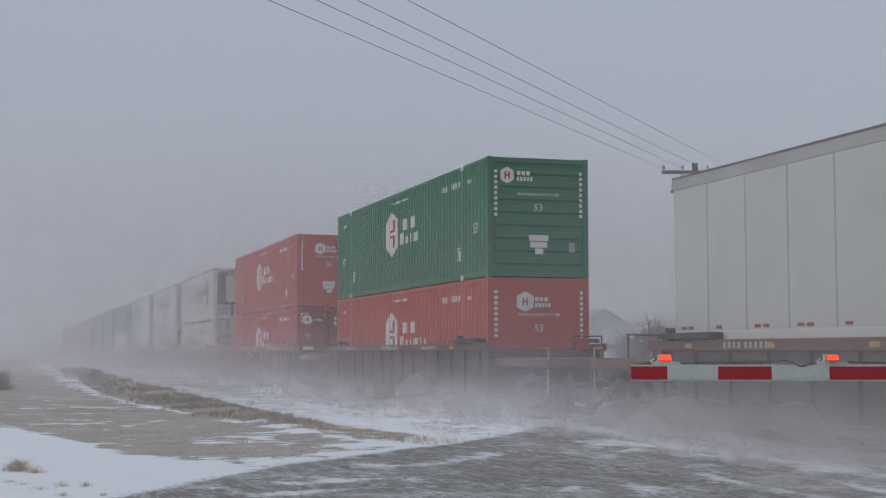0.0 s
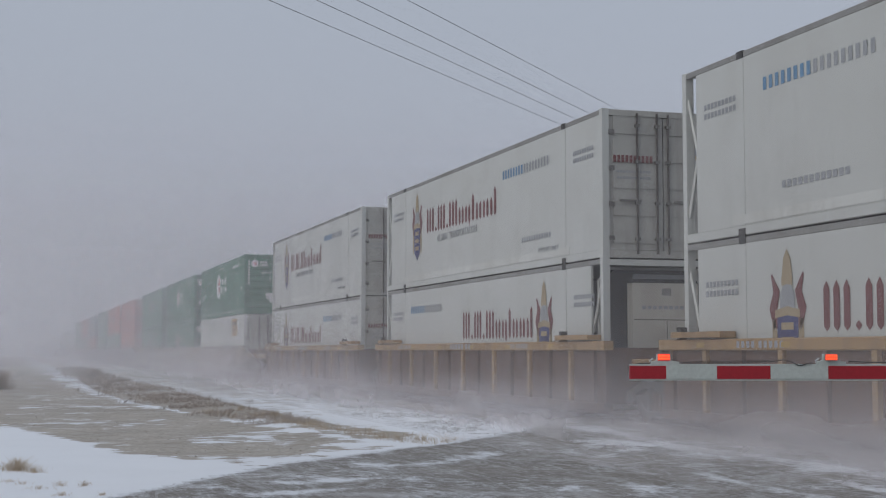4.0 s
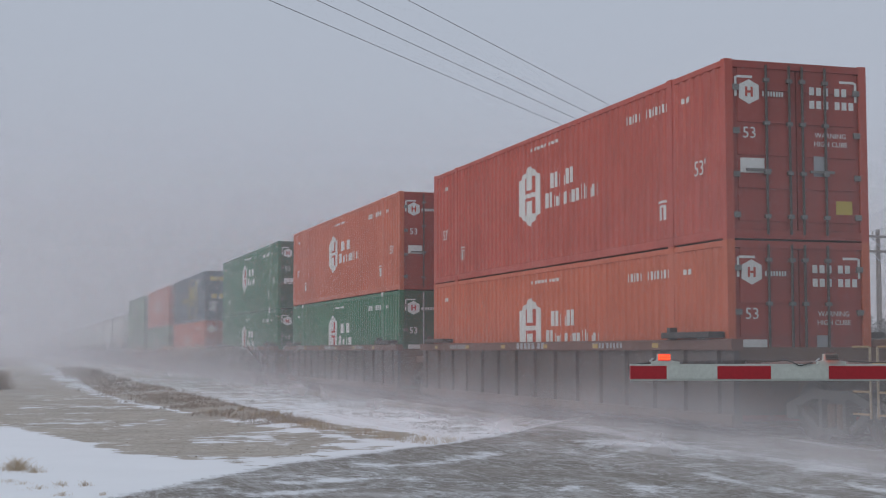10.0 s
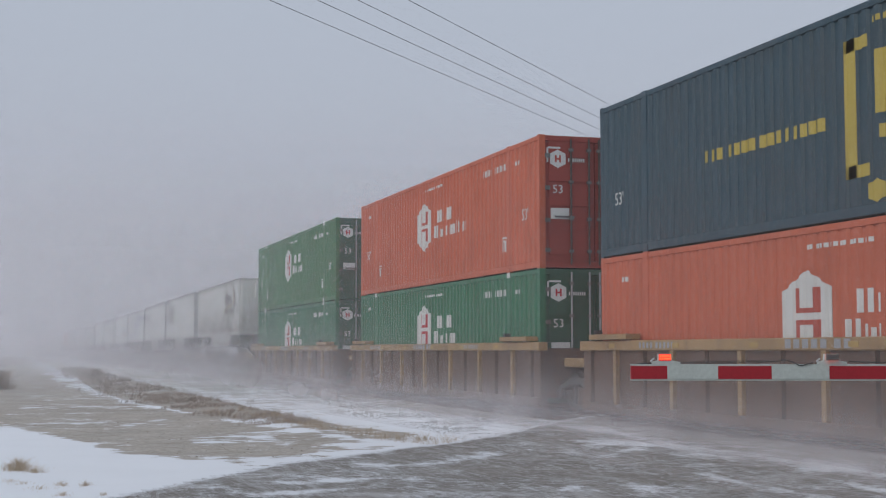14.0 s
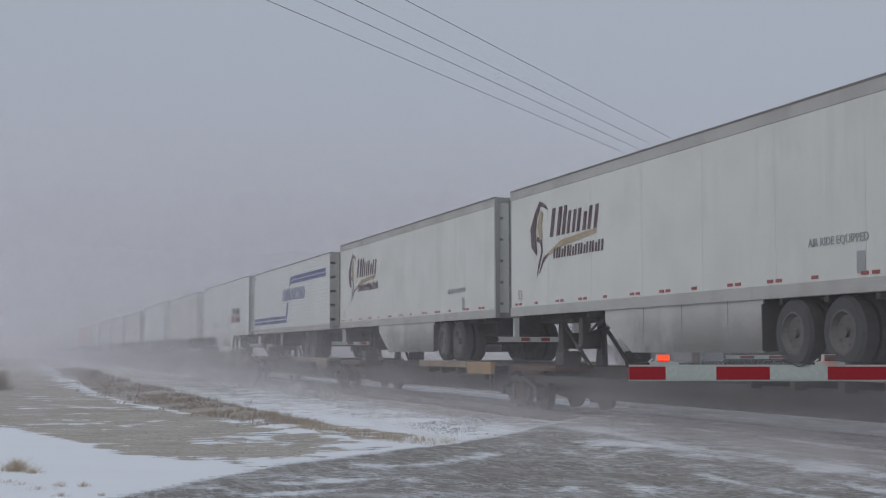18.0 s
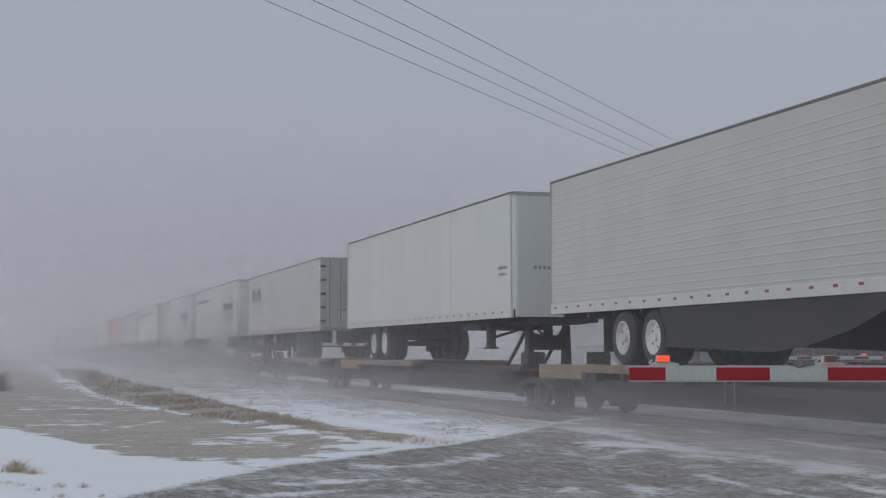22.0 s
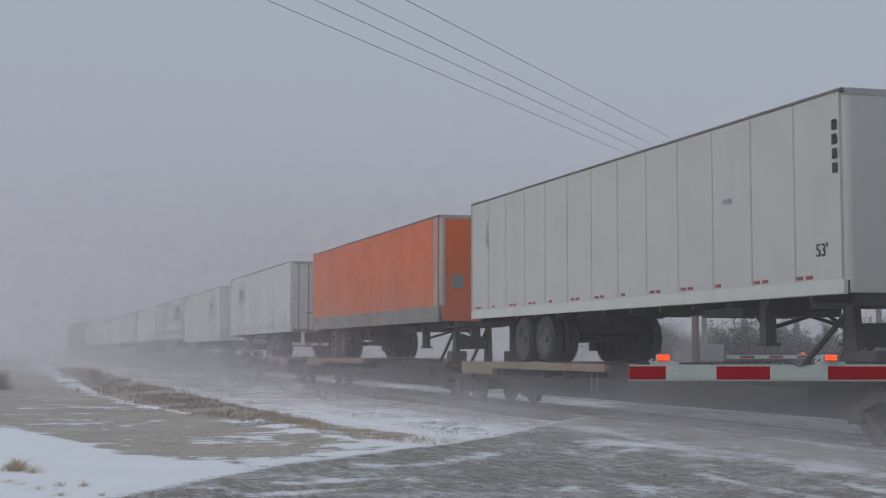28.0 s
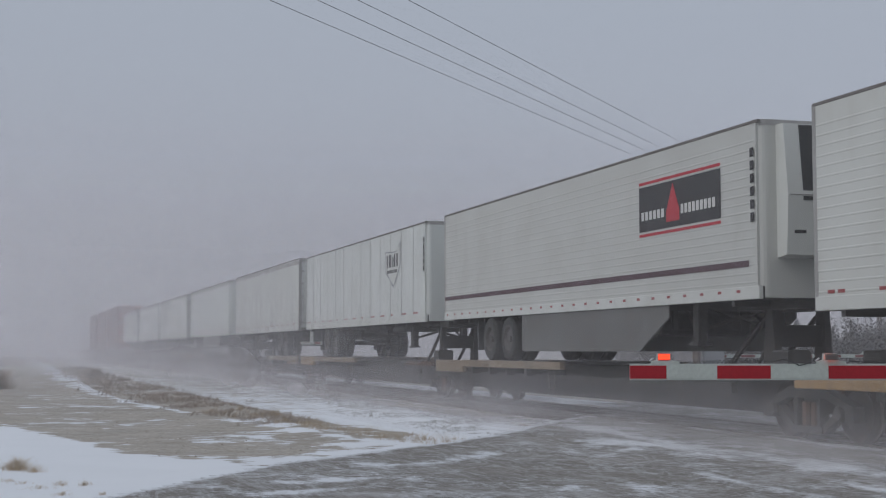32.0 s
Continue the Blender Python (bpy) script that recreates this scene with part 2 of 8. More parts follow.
# ---------- mesh helpers ----------
class Geo:
    """Vertices and faces of one mesh."""

    def __init__(self):
        self.v, self.f = [], []

    def add(self, vs, fs):
        o = len(self.v)
        self.v.extend(vs)
        self.f.extend([tuple(i + o for i in f) for f in fs])
        return self

    def box(self, x0, x1, y0, y1, z0, z1, c=0.0):
        """A box; with c its long edges are chamfered along x."""
        if c:
            ring = [(y0 + c, z0), (y1 - c, z0), (y1, z0 + c), (y1, z1 - c), (y1 - c, z1), (y0 + c, z1), (y0, z1 - c), (y0, z0 + c)]
            vs = [(x0, y, z) for y, z in ring] + [(x1, y, z) for y, z in ring]
            fs = [(i, i + 8, (i + 1) % 8 + 8, (i + 1) % 8) for i in range(8)]
            fs += [tuple(range(8)), tuple(range(15, 7, -1))]
            return self.add(vs, fs)
        vs = [(x, y, z) for x in (x0, x1) for y in (y0, y1) for z in (z0, z1)]
        return self.add(vs, [(0, 1, 3, 2), (4, 6, 7, 5), (0, 4, 5, 1), (2, 3, 7, 6), (0, 2, 6, 4), (1, 5, 7, 3)])

    def slab(self, pts, axis, a, b):
        """A polygon in the plane across an axis (0 x, 1 y, 2 z), from a to b along it."""
        n = len(pts)

        def put(p, w):
            q = list(p)
            q.insert(axis, w)
            return tuple(q)
        vs = [put(p, a) for p in pts] + [put(p, b) for p in pts]
        fs = [tuple(range(n - 1, -1, -1)), tuple(range(n, 2 * n))]
        fs += [(i, (i + 1) % n, (i + 1) % n + n, i + n) for i in range(n)]
        return self.add(vs, fs)

    def cyl(self, a, b, r, n=12, r2=None):
        """A cylinder or cone from point a to point b."""
        a, b = Vector(a), Vector(b)
        r2 = r if r2 is None else r2
        d = (b - a).normalized()
        u = d.orthogonal().normalized()
        w = d.cross(u)
        vs = []
        for p, rad in ((a, r), (b, r2)):
            for i in range(n):
                t = 2 * math.pi * i / n
                vs.append(tuple(p + (u * math.cos(t) + w * math.sin(t)) * rad))
        fs = [(i, (i + 1) % n, (i + 1) % n + n, i + n) for i in range(n)]
        fs += [tuple(range(n - 1, -1, -1)), tuple(range(n, 2 * n))]
        return self.add(vs, fs)

    def lathe(self, prof, n=20, axis=1, at=(0, 0, 0), caps=True):
        """Turns a profile of (radius, place along the axis) round that axis."""
        vs = []
        for r, w in prof:
            for i in range(n):
                t = 2 * math.pi * i / n
                p = [r * math.cos(t), r * math.sin(t)]
                p.insert(axis, w)
                vs.append((p[0] + at[0], p[1] + at[1], p[2] + at[2]))
        m = len(prof)
        fs = [(j * n + i, j * n + (i + 1) % n, (j + 1) * n + (i + 1) % n, (j + 1) * n + i) for j in range(m - 1) for i in range(n)]
        if caps:
            fs += [tuple(range(n - 1, -1, -1)), tuple(range((m - 1) * n, m * n))]
        return self.add(vs, fs)

    def tube(self, pts, r, n=5):
        """One bent tube through the points."""
        pts = [Vector(p) for p in pts]
        vs, m = [], len(pts)
        for i, p in enumerate(pts):
            d = (pts[min(i + 1, m - 1)] - pts[max(i - 1, 0)]).normalized()
            u = d.cross(Vector((0.03, 1, 0.02)) if abs(d.y) < 0.9 else Vector((1, 0.03, 0.02))).normalized()
            w = d.cross(u)
            vs += [tuple(p + (u * math.cos(6.28318 * k / n) + w * math.sin(6.28318 * k / n)) * r) for k in range(n)]
        fs = [(i * n + k, i * n + (k + 1) % n, (i + 1) * n + (k + 1) % n, (i + 1) * n + k) for i in range(m - 1) for k in range(n)]
        fs += [tuple(range(n - 1, -1, -1)), tuple(range((m - 1) * n, m * n))]
        return self.add(vs, fs)

    def mesh(self, name):
        me = bpy.data.meshes.new(name)
        me.from_pydata(self.v, [], self.f)
        me.update()
        return me


def part(name, geo, mat, parent, label=""):
    ob = new(name, geo.mesh(name))
    ob.data.materials.append(mat)
    ob.parent = parent
    if label:
        tagged(ob, label)
    return ob


def thing(name, label, category, group="", m=None):
    ob = tagged(new(name), label, category, group)
    if m:
        ob.matrix_world = m
    return ob


def solid(name, geo, mat, label="", category="", group="", kind=""):
    ob = new(name, geo.mesh(name))
    ob.data.materials.append(mat)
    return tagged(ob, label, category, group, kind)


def wording(text, size, mat, parent, at, turn="side", label="", name="lettering"):
    """Lettering in the built-in font, as a thin raised mesh on the near side, or on the leading end."""
    cu = bpy.data.curves.new(name, "FONT")
    cu.body, cu.size, cu.extrude, cu.align_x, cu.align_y = text, size, 0.003, "CENTER", "CENTER"
    cu.resolution_u = 2
    tmp = bpy.data.objects.new("tmp", cu)
    scene.collection.objects.link(tmp)
    me = bpy.data.meshes.new_from_object(tmp.evaluated_get(bpy.context.evaluated_depsgraph_get()))
    bpy.data.objects.remove(tmp)
    ob = new(name, me)
    me.materials.clear()
    me.materials.append(mat)
    ob.parent = parent
    rot = pose(0, 0, 0, 90, 0, 0) if turn == "side" else pose(0, 0, 0, 0, 0, 90) @ pose(0, 0, 0, 90, 0, 0)
    ob.matrix_basis = Matrix.Translation(at) @ rot
    if label:
        tagged(ob, label)
    return ob


MOVERS = []
TRACK_Y = 12.1


def on_train(ob, q, z, y=TRACK_Y):
    """Puts a thing on the train: q metres behind the head of the line at the start."""
    MOVERS.append((ob, q, y, z))
    ob.matrix_world = pose(-q, y, z)
    return ob


def along(t):
    """How far the train has run."""
    return 18.35 * t + 0.006 * t * t


# ---------- ground ----------
GROUND_Z = -0.20


FLASHERS = []


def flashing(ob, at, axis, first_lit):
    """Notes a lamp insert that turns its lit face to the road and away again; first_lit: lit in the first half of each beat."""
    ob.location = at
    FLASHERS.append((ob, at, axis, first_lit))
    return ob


def interp(v, xs, ys):
    return float(np.interp(v, xs, ys))


def wob(x, y, s, seed=0.0):
    return noise.noise(Vector((x * s, y * s, seed)))


ROAD_EDGE_X = (-40.0, -27.1, -25.0, -22.5, -20.4, -18.3, -15.0, -6.0)
ROAD_EDGE_Y = (19.0, 11.5, 9.9, 7.8, 5.5, 3.42, 1.27, -5.0)


def road_left(y):
    """x of the asphalt's edge."""
    return interp(y, ROAD_EDGE_Y[::-1], ROAD_EDGE_X[::-1])


def ground_height(x, y):
    z = GROUND_Z + 0.02 * wob(x, y, 0.5) + 0.012 * wob(x, y, 2.3, 4.0)
    berm = math.exp(-((y - 5.4 - 0.2 * wob(x, 0, 0.2)) / 0.7) ** 2) if x < -21 else 0.0
    z += berm * (0.05 + 0.04 * wob(x, y, 0.7, 9.0)) * min(1.0, (-21 - x) / 8)
    if 7.0 < y < 17.2:
        k = min(1.0, (y - 7.0) / 2.6, (17.2 - y) / 2.6)
        z += 0.05 * k
    return z


VERGE_X = (-400.0, -114.0, -76.0, -56.0, -42.0, -32.0, -27.5, -23.4, -21.0)
VERGE_LOW = (3.9, 3.9, 3.6, 3.05, 3.45, 4.5, 5.05, 5.75, 6.6)
VERGE_HIGH = (5.4, 5.4, 5.3, 5.5, 5.6, 5.9, 6.2, 6.9, 7.3)
STRIP_LOW = (1.4, 1.5, 1.75, 2.2, 2.9, 3.9, 4.5, 5.2, 6.0)


def snow_cover(x, y):
    """How much snow lies at a place, 0 to 1."""
    n = 0.55 * wob(x, y, 0.35, 1.0) + 0.45 * wob(x, y, 1.1, 2.0) + 0.35 * wob(x, y, 3.2, 3.0)
    xb = interp(y, (-6, -3, -0.2, 0.82, 1.43, 2.35, 4.27, 5.84, 8.0), (-36, -33, -30.2, -26.3, -21.9, -19.7, -20.2, -22.6, -26.5))
    s = max(0.0, (x - xb) / 3.2 + 0.55 + 1.15 * n)
    lo, mid, hi = interp(x, VERGE_X, STRIP_LOW), interp(x, VERGE_X, VERGE_LOW), interp(x, VERGE_X, VERGE_HIGH)
    if y > hi:
        k = min(1.0, (y - hi) / 0.3)
        if 10.5 < y < 14.4:
            s = max(s, 0.34 + 0.6 * n)
        elif y > 15.0:
            s = max(s, 0.10 + 0.6 * n)
        elif y > 9.5:
            s = max(s, 0.46 + 0.6 * n)
        else:
            # cover drops with distance: greys the far shoulder like the dust haze over it
            s = max(s, k * (interp(x, (-60.0, -40.0, -30.0, -22.0), (0.50, 0.62, 0.76, 0.92)) + 0.22 * n))
    elif y > mid:
        s = max(s, (0.56 if x > -30 else 0.22) + 1.0 * n)
    elif y > lo:
        k = (y - lo) / max(0.2, mid - lo)
        s = max(s, 0.26 + 0.66 * k + 1.2 * n)
    else:
        s = max(s, 0.20 + 0.85 * n)
    if y < -1.2 and x < -33:
        s = max(s, 0.5 + n)
    return max(0.0, min(1.0, s))


def stations(*runs):
    out = []
    for a, b, step in runs:
        k = max(1, int(round(abs(b - a) / step)))
        out += [a + (b - a) * i / k for i in range(k)]
    out.append(runs[-1][1])
    return out


def sheet(name, xs, ys, height, mask, mat, keep=None):
    """A height sheet over a grid of places with a snow mask on its points."""
    vs, val, idx, fs = [], [], {}, []
    for i, x in enumerate(xs):
        for j, y in enumerate(ys):
            idx[i, j] = len(vs)
            vs.append((x, y, height(x, y)))
            val.append(mask(x, y))
    for i in range(len(xs) - 1):
        for j in range(len(ys) - 1):
            if keep is None or keep(0.5 * (xs[i] + xs[i + 1]), 0.5 * (ys[j] + ys[j + 1])):
                fs.append((idx[i, j], idx[i, j + 1], idx[i + 1, j + 1], idx[i + 1, j]))
    me = bpy.data.meshes.new(name)
    me.from_pydata(vs, [], fs)
    at = me.attributes.new("snow", "FLOAT", "POINT")
    at.data.foreach_set("value", val)
    if me.polygons and me.polygons[0].normal.z < 0:
        me.flip_normals()
    me.polygons.foreach_set("use_smooth", [True] * len(me.polygons))
    me.materials.append(mat)
    return new(name, me)


def snowy(name, soil_a, soil_b, grain, snow_rgb, wind, edge, amp, frost, wisps=0.0):
    """Bare ground under patchy snow, with fine ragged edges and a thin veil of frost."""
    m, nt, nodes, links, p = node_mat(name)
    co = nodes.new("ShaderNodeTexCoord").outputs["Object"]
    at = nodes.new("ShaderNodeAttribute")
    at.attribute_name = "snow"
    n1 = noise_node(nt, co, grain, 6, 0.75)
    n2 = noise_node(nt, co, 0.7, 6, 0.65)
    n3 = noise_node(nt, co, 2.6, 8, 0.74, wind)
    n3.inputs["Distortion"].default_value = 1.4 if wisps else 0.3
    soil = mix_col(nt, ramp_node(nt, n1.outputs[0], 0.35, 0.65).outputs[0], soil_a, soil_b)
    soil2 = mix_col(nt, ramp_node(nt, n2.outputs[0], 0.35, 0.70, b=(0.45, 0.45, 0.45, 1)).outputs[0], soil.outputs[0], tuple(c * 0.70 for c in soil_a))
    soil3 = mix_col(nt, ramp_node(nt, n3.outputs[0], 0.42, 0.75, b=(frost,) * 3 + (1,)).outputs[0], soil2.outputs[0], snow_rgb)
    if wisps:
        # fine mottled dusting, a few hands wide
        for sc, st, amount in ((4.0, (0.8, 1.5, 1.0), 0.13), (0.9, (0.7, 1.3, 1.0), 0.42)):
            n5 = noise_node(nt, co, sc, 9, 0.82, st)
            n5.inputs["Distortion"].default_value = 0.8
            soil3 = mix_col(nt, ramp_node(nt, n5.outputs[0], 0.50, 0.66, b=(amount,) * 3 + (1,)).outputs[0], soil3.outputs[0], snow_rgb)
        # thin curling threads of snow lying along the wind
        for sc, st, seed in ((1.0, (0.13, 1.15, 1.0), 0.022), (2.1, (0.10, 1.2, 2.0), 0.026), (0.8, (0.5, 0.55, 3.0), 0.012)):
            n4 = noise_node(nt, co, sc, 4, 0.55, st)
            n4.inputs["Distortion"].default_value = 1.6
            off = nodes.new("ShaderNodeMath")
            off.operation = "SUBTRACT"
            links.new(n4.outputs[0], off.inputs[0])
            off.inputs[1].default_value = 0.5
            ab = nodes.new("ShaderNodeMath")
            ab.operation = "ABSOLUTE"
            links.new(off.outputs[0], ab.inputs[0])
            line = ramp_node(nt, ab.outputs[0], 0.0, seed, (1, 1, 1, 1), (0, 0, 0, 1))
            where = ramp_node(nt, noise_node(nt, co, 0.55 * sc, 4, 0.7, (0.6, 1.0, 1.0)).outputs[0], 0.40, 0.66)
            both = nodes.new("ShaderNodeMath")
            both.operation = "MULTIPLY"
            links.new(line.outputs[0], both.inputs[0])
            links.new(where.outputs[0], both.inputs[1])
            thin = nodes.new("ShaderNodeMath")
            thin.operation = "MULTIPLY"
            links.new(both.outputs[0], thin.inputs[0])
            thin.inputs[1].default_value = wisps
            soil3 = mix_col(nt, thin.outputs[0], soil3.outputs[0], snow_rgb)
    add = nodes.new("ShaderNodeMath")
    add.operation = "MULTIPLY_ADD"
    links.new(n3.outputs[0], add.inputs[0])
    add.inputs[1].default_value = amp
    sub = nodes.new("ShaderNodeMath")
    sub.operation = "SUBTRACT"
    links.new(at.outputs["Fac"], sub.inputs[0])
    sub.inputs[1].default_value = amp * 0.5
    links.new(sub.outputs[0], add.inputs[2])
    depth = add
    if wisps:
        # drifts thinned out and torn by fine gusts
        torn = noise_node(nt, co, 5.5, 8, 0.80, (0.8, 1.6, 1.0))
        torn.inputs["Distortion"].default_value = 0.6
        depth = nodes.new("ShaderNodeMath")
        depth.operation = "MULTIPLY_ADD"
        links.new(torn.outputs[0], depth.inputs[0])
        depth.inputs[1].default_value = 2.6
        low = nodes.new("ShaderNodeMath")
        low.operation = "SUBTRACT"
        links.new(add.outputs[0], low.inputs[0])
        low.inputs[1].default_value = 1.3
        links.new(low.outputs[0], depth.inputs[2])
    mask = ramp_node(nt, depth.outputs[0], *edge)
    snow = mix_col(nt, n2.outputs[0], snow_rgb, tuple(c * 0.92 for c in snow_rgb))
    fin = mix_col(nt, mask.outputs[0], soil3.outputs[0], snow.outputs[0])
    links.new(fin.outputs[0], p.inputs["Base Color"])
    p.inputs["Roughness"].default_value = 0.9
    p.inputs["Specular IOR Level"].default_value = 0.25
    b = nodes.new("ShaderNodeBump")
    b.inputs["Strength"].default_value, b.inputs["Distance"].default_value = 0.2 if wisps else 0.6, 0.02
    links.new(n1.outputs[0], b.inputs["Height"])
    b2 = nodes.new("ShaderNodeBump")
    b2.inputs["Strength"].default_value, b2.inputs["Distance"].default_value = 0.5, 0.03
    links.new(mask.outputs[0], b2.inputs["Height"])
    links.new(b.outputs[0], b2.inputs["Normal"])
    links.new(b2.outputs[0], p.inputs["Normal"])
    return m


GROUNDMAT = snowy("gravel_and_snow", (0.32, 0.282, 0.240), (0.58, 0.530, 0.468), 10.0, (0.87, 0.89, 0.93), (1.9, 0.9, 1.0), (0.47, 0.58), 2.0, 0.24)
ROADMAT = snowy("asphalt_with_drift_snow", (0.190, 0.172, 0.153), (0.285, 0.260, 0.234), 9.0, (0.80, 0.82, 0.86), (1.0, 1.1, 1.0), (0.30, 1.10), 2.0, 0.22, 0.30)

gx = stations((4000, 300, 600), (300, 30, 30), (30, -10, 4), (-10, -14, 0.5), (-14, -44, 0.13), (-44, -80, 0.45), (-80, -160, 2.0), (-160, -400, 12), (-400, -4000, 400))
gy = stations((-4000, -300, 400), (-300, -30, 30), (-30, -3, 1.5), (-3, 12, 0.13), (12, 30, 0.6), (30, 120, 6), (120, 400, 40), (400, 4000, 400))
ground = tagged(sheet("ground", gx, gy, ground_height, snow_cover, GROUNDMAT), "frozen gravel ground with windblown snow and stubble", "ground", kind="structure")


def road_height(x, y):
    up = max(0.0, min(1.0, (y - 6.5) / 3.5))
    if y > 14:
        up = max(0.0, min(1.0, (20 - y) / 5))
    return -0.155 + 0.125 * up + 0.006 * wob(x, y, 0.8)


def near_line(x, y, ax, ay, bx, by):
    """Distance to a stretch of line."""
    dx, dy = bx - ax, by - ay
    k = max(0.0, min(1.0, ((x - ax) * dx + (y - ay) * dy) / (dx * dx + dy * dy)))
    return math.hypot(x - ax - k * dx, y - ay - k * dy)


# windblown streaks on the road: from, to, half width
STREAKS = ((-17.7, 5.4, -19.4, 6.9, 0.40), (-17.1, 7.3, -18.4, 8.4, 0.22), (-13.5, 5.3, -14.3, 5.9, 0.12), (-14.3, 2.5, -14.8, 3.6, 0.20), (-15.5, 2.9, -15.6, 3.8, 0.28),
           (-17.4, 4.5, -17.6, 5.4, 0.35), (-14.3, 6.5, -13.2, 6.3, 0.07), (-14.9, 7.7, -13.5, 7.5, 0.10), (-13.5, 7.5, -12.0, 7.5, 0.10), (-13.0, 6.35, -12.1, 6.4, 0.08),
           (-24.5, 11.0, -21.2, 11.3, 0.2), (-19.6, 11.3, -16.2, 11.0, 0.2), (-13.9, 8.5, -12.0, 8.3, 0.12), (-20.6, 8.3, -18.4, 9.1, 0.35))


def road_snow(x, y):
    n = 0.4 * wob(x * 0.6, y, 0.4, 11.0) + 0.5 * wob(x * 0.5, y, 1.3, 12.0) + 0.55 * wob(x * 0.4, y, 3.0, 13.0)
    s = 0.13 + 0.85 * n
    # the wind lays more of it across the crown of the road
    s += 0.16 * max(0.0, 1.0 - abs(y - 6.8) / 3.2) * max(0.0, min(1.0, (x + 19.5) / 2.0))
    e = x - road_left(y)
    s = max(s, 1.6 - e / 0.28 + 0.7 * n)
    for ax, ay, bx, by, w in STREAKS:
        s = max(s, 0.86 - near_line(x, y, ax, ay, bx, by) / (w * 1.7) + 1.4 * n)
    yb2 = interp(x, (-25, -22, -18, -13, -8), (10.0, 9.6, 9.2, 9.25, 9.2))
    s = max(s, 0.82 - abs(y - yb2) / 0.85 + 1.1 * n)
    if y > 11.4:
        s = 0.15 + 0.5 * n
    return max(0.0, min(1.0, s))


rx = stations((40, -9, 3.0), (-9, -32, 0.13), (-32, -70, 1.0))
ry = stations((-30, -1, 2.0), (-1, 11.2, 0.13), (11.2, 45, 1.0))
road = tagged(sheet("road", rx, ry, road_height, road_snow, ROADMAT, lambda x, y: x > road_left(y) + 0.10 * wob(x, y, 2.0, 5.0) and x < road_left(y) + 34),
              "grey asphalt road streaked with drifting snow", "road", kind="structure")

# ---------- track ----------
rail_prof = [(-0.07, -0.17), (0.07, -0.17), (0.07, -0.155), (0.012, -0.13), (0.012, -0.045), (0.036, -0.03), (0.036, 0.0), (-0.036, 0.0), (-0.036, -0.03), (-0.012, -0.045), (-0.012, -0.13), (-0.07, -0.155)]
track = tagged(new("railway_track"), "steel railway track on snowy ballast crossing the road", "railway track", kind="structure")
for side in (-0.7525, 0.7525):
    g = Geo()
    g.slab([(y + TRACK_Y + side, z) for y, z in rail_prof], 0, -600, 60)
    part("rail", g, STEEL, track, "worn steel rail")
tie_me = Geo().box(-0.115, 0.115, -1.3, 1.3, -0.33, -0.145, 0.01).mesh("tie")
tie_me.materials.append(WOOD)
for i in range(150):
    t_ob = new("tie", tie_me)
    t_ob.parent = track
    t_ob.matrix_basis = pose(-27.5 - 0.54 * i, TRACK_Y, 0.03, 0, 0, random.uniform(-0.6, 0.6))
# snow ridge lying beyond the far rail
g = Geo()
for i in range(60):
    x0 = 10 - i * 5.0
    w = 0.35 + 0.2 * math.sin(i * 1.7)
    g.slab([(14.7, -0.19), (14.85, -0.08 + 0.02 * math.sin(i)), (15.0 + w * 0.4, -0.07), (15.2 + w, -0.2)], 0, x0, x0 - 5.0)
tagged(solid("snow_ridge", g, SNOWLUMP), "low white snow ridge beside the far rail", "snow", kind="stuff")

# ballast stones lying through the snow on the shoulder
rnd = random.Random(5)
g = Geo()
for i in range(27000):
    x = -21.5 - 60 * rnd.random() ** 1.8
    y = 7.4 + 3.0 * rnd.random() ** 0.7
    if x > road_left(y) - 0.15:
        continue
    if wob(x, y, 0.6, 21) + 0.4 * wob(x, y, 2.2, 22) < -0.22 + 0.35 * (1 - (y - 7.4) / 2.2):
        continue
    s = rnd.uniform(0.007, 0.022)
    z = ground_height(x, y)
    a = rnd.uniform(0, 6.28)
    vs = [(x + s * rnd.uniform(0.7, 1.3) * math.cos(a + k * 1.57), y + s * rnd.uniform(0.7, 1.3) * math.sin(a + k * 1.57), z - 0.01) for k in range(4)]
    vs.append((x + rnd.uniform(-0.3, 0.3) * s, y, z + s * rnd.uniform(0.7, 1.3)))
    g.add(vs, [(0, 1, 4), (1, 2, 4), (2, 3, 4), (3, 0, 4)])
BALLAST = surface("ballast_stone", (0.32, 0.31, 0.30), 0.9, amount=0.5)
tagged(solid("ballast", g, BALLAST), "grey ballast stones poking through snow", "ballast", kind="stuff")

# pebbles and clods on the gravel
g = Geo()
for i in range(900):
    x = -18.5 - 50 * rnd.random() ** 1.6
    y = rnd.uniform(-0.3, 4.4)
    s = 0.004 + 0.016 * rnd.random() ** 4
    z = ground_height(x, y)
    if snow_cover(x, y) > 0.62:
        continue
    vs = [(x - s, y - s, z), (x + s, y - s * 0.7, z), (x + s * 0.8, y + s, z), (x - s, y + s * 0.8, z), (x, y, z + s)]
    g.add(vs, [(0, 1, 4), (1, 2, 4), (2, 3, 4), (3, 0, 4)])
tagged(solid("pebbles", g, surface("brown_pebble", (0.27, 0.235, 0.20), 0.9)), "small brown pebbles scattered on the gravel", "pebbles", kind="stuff")


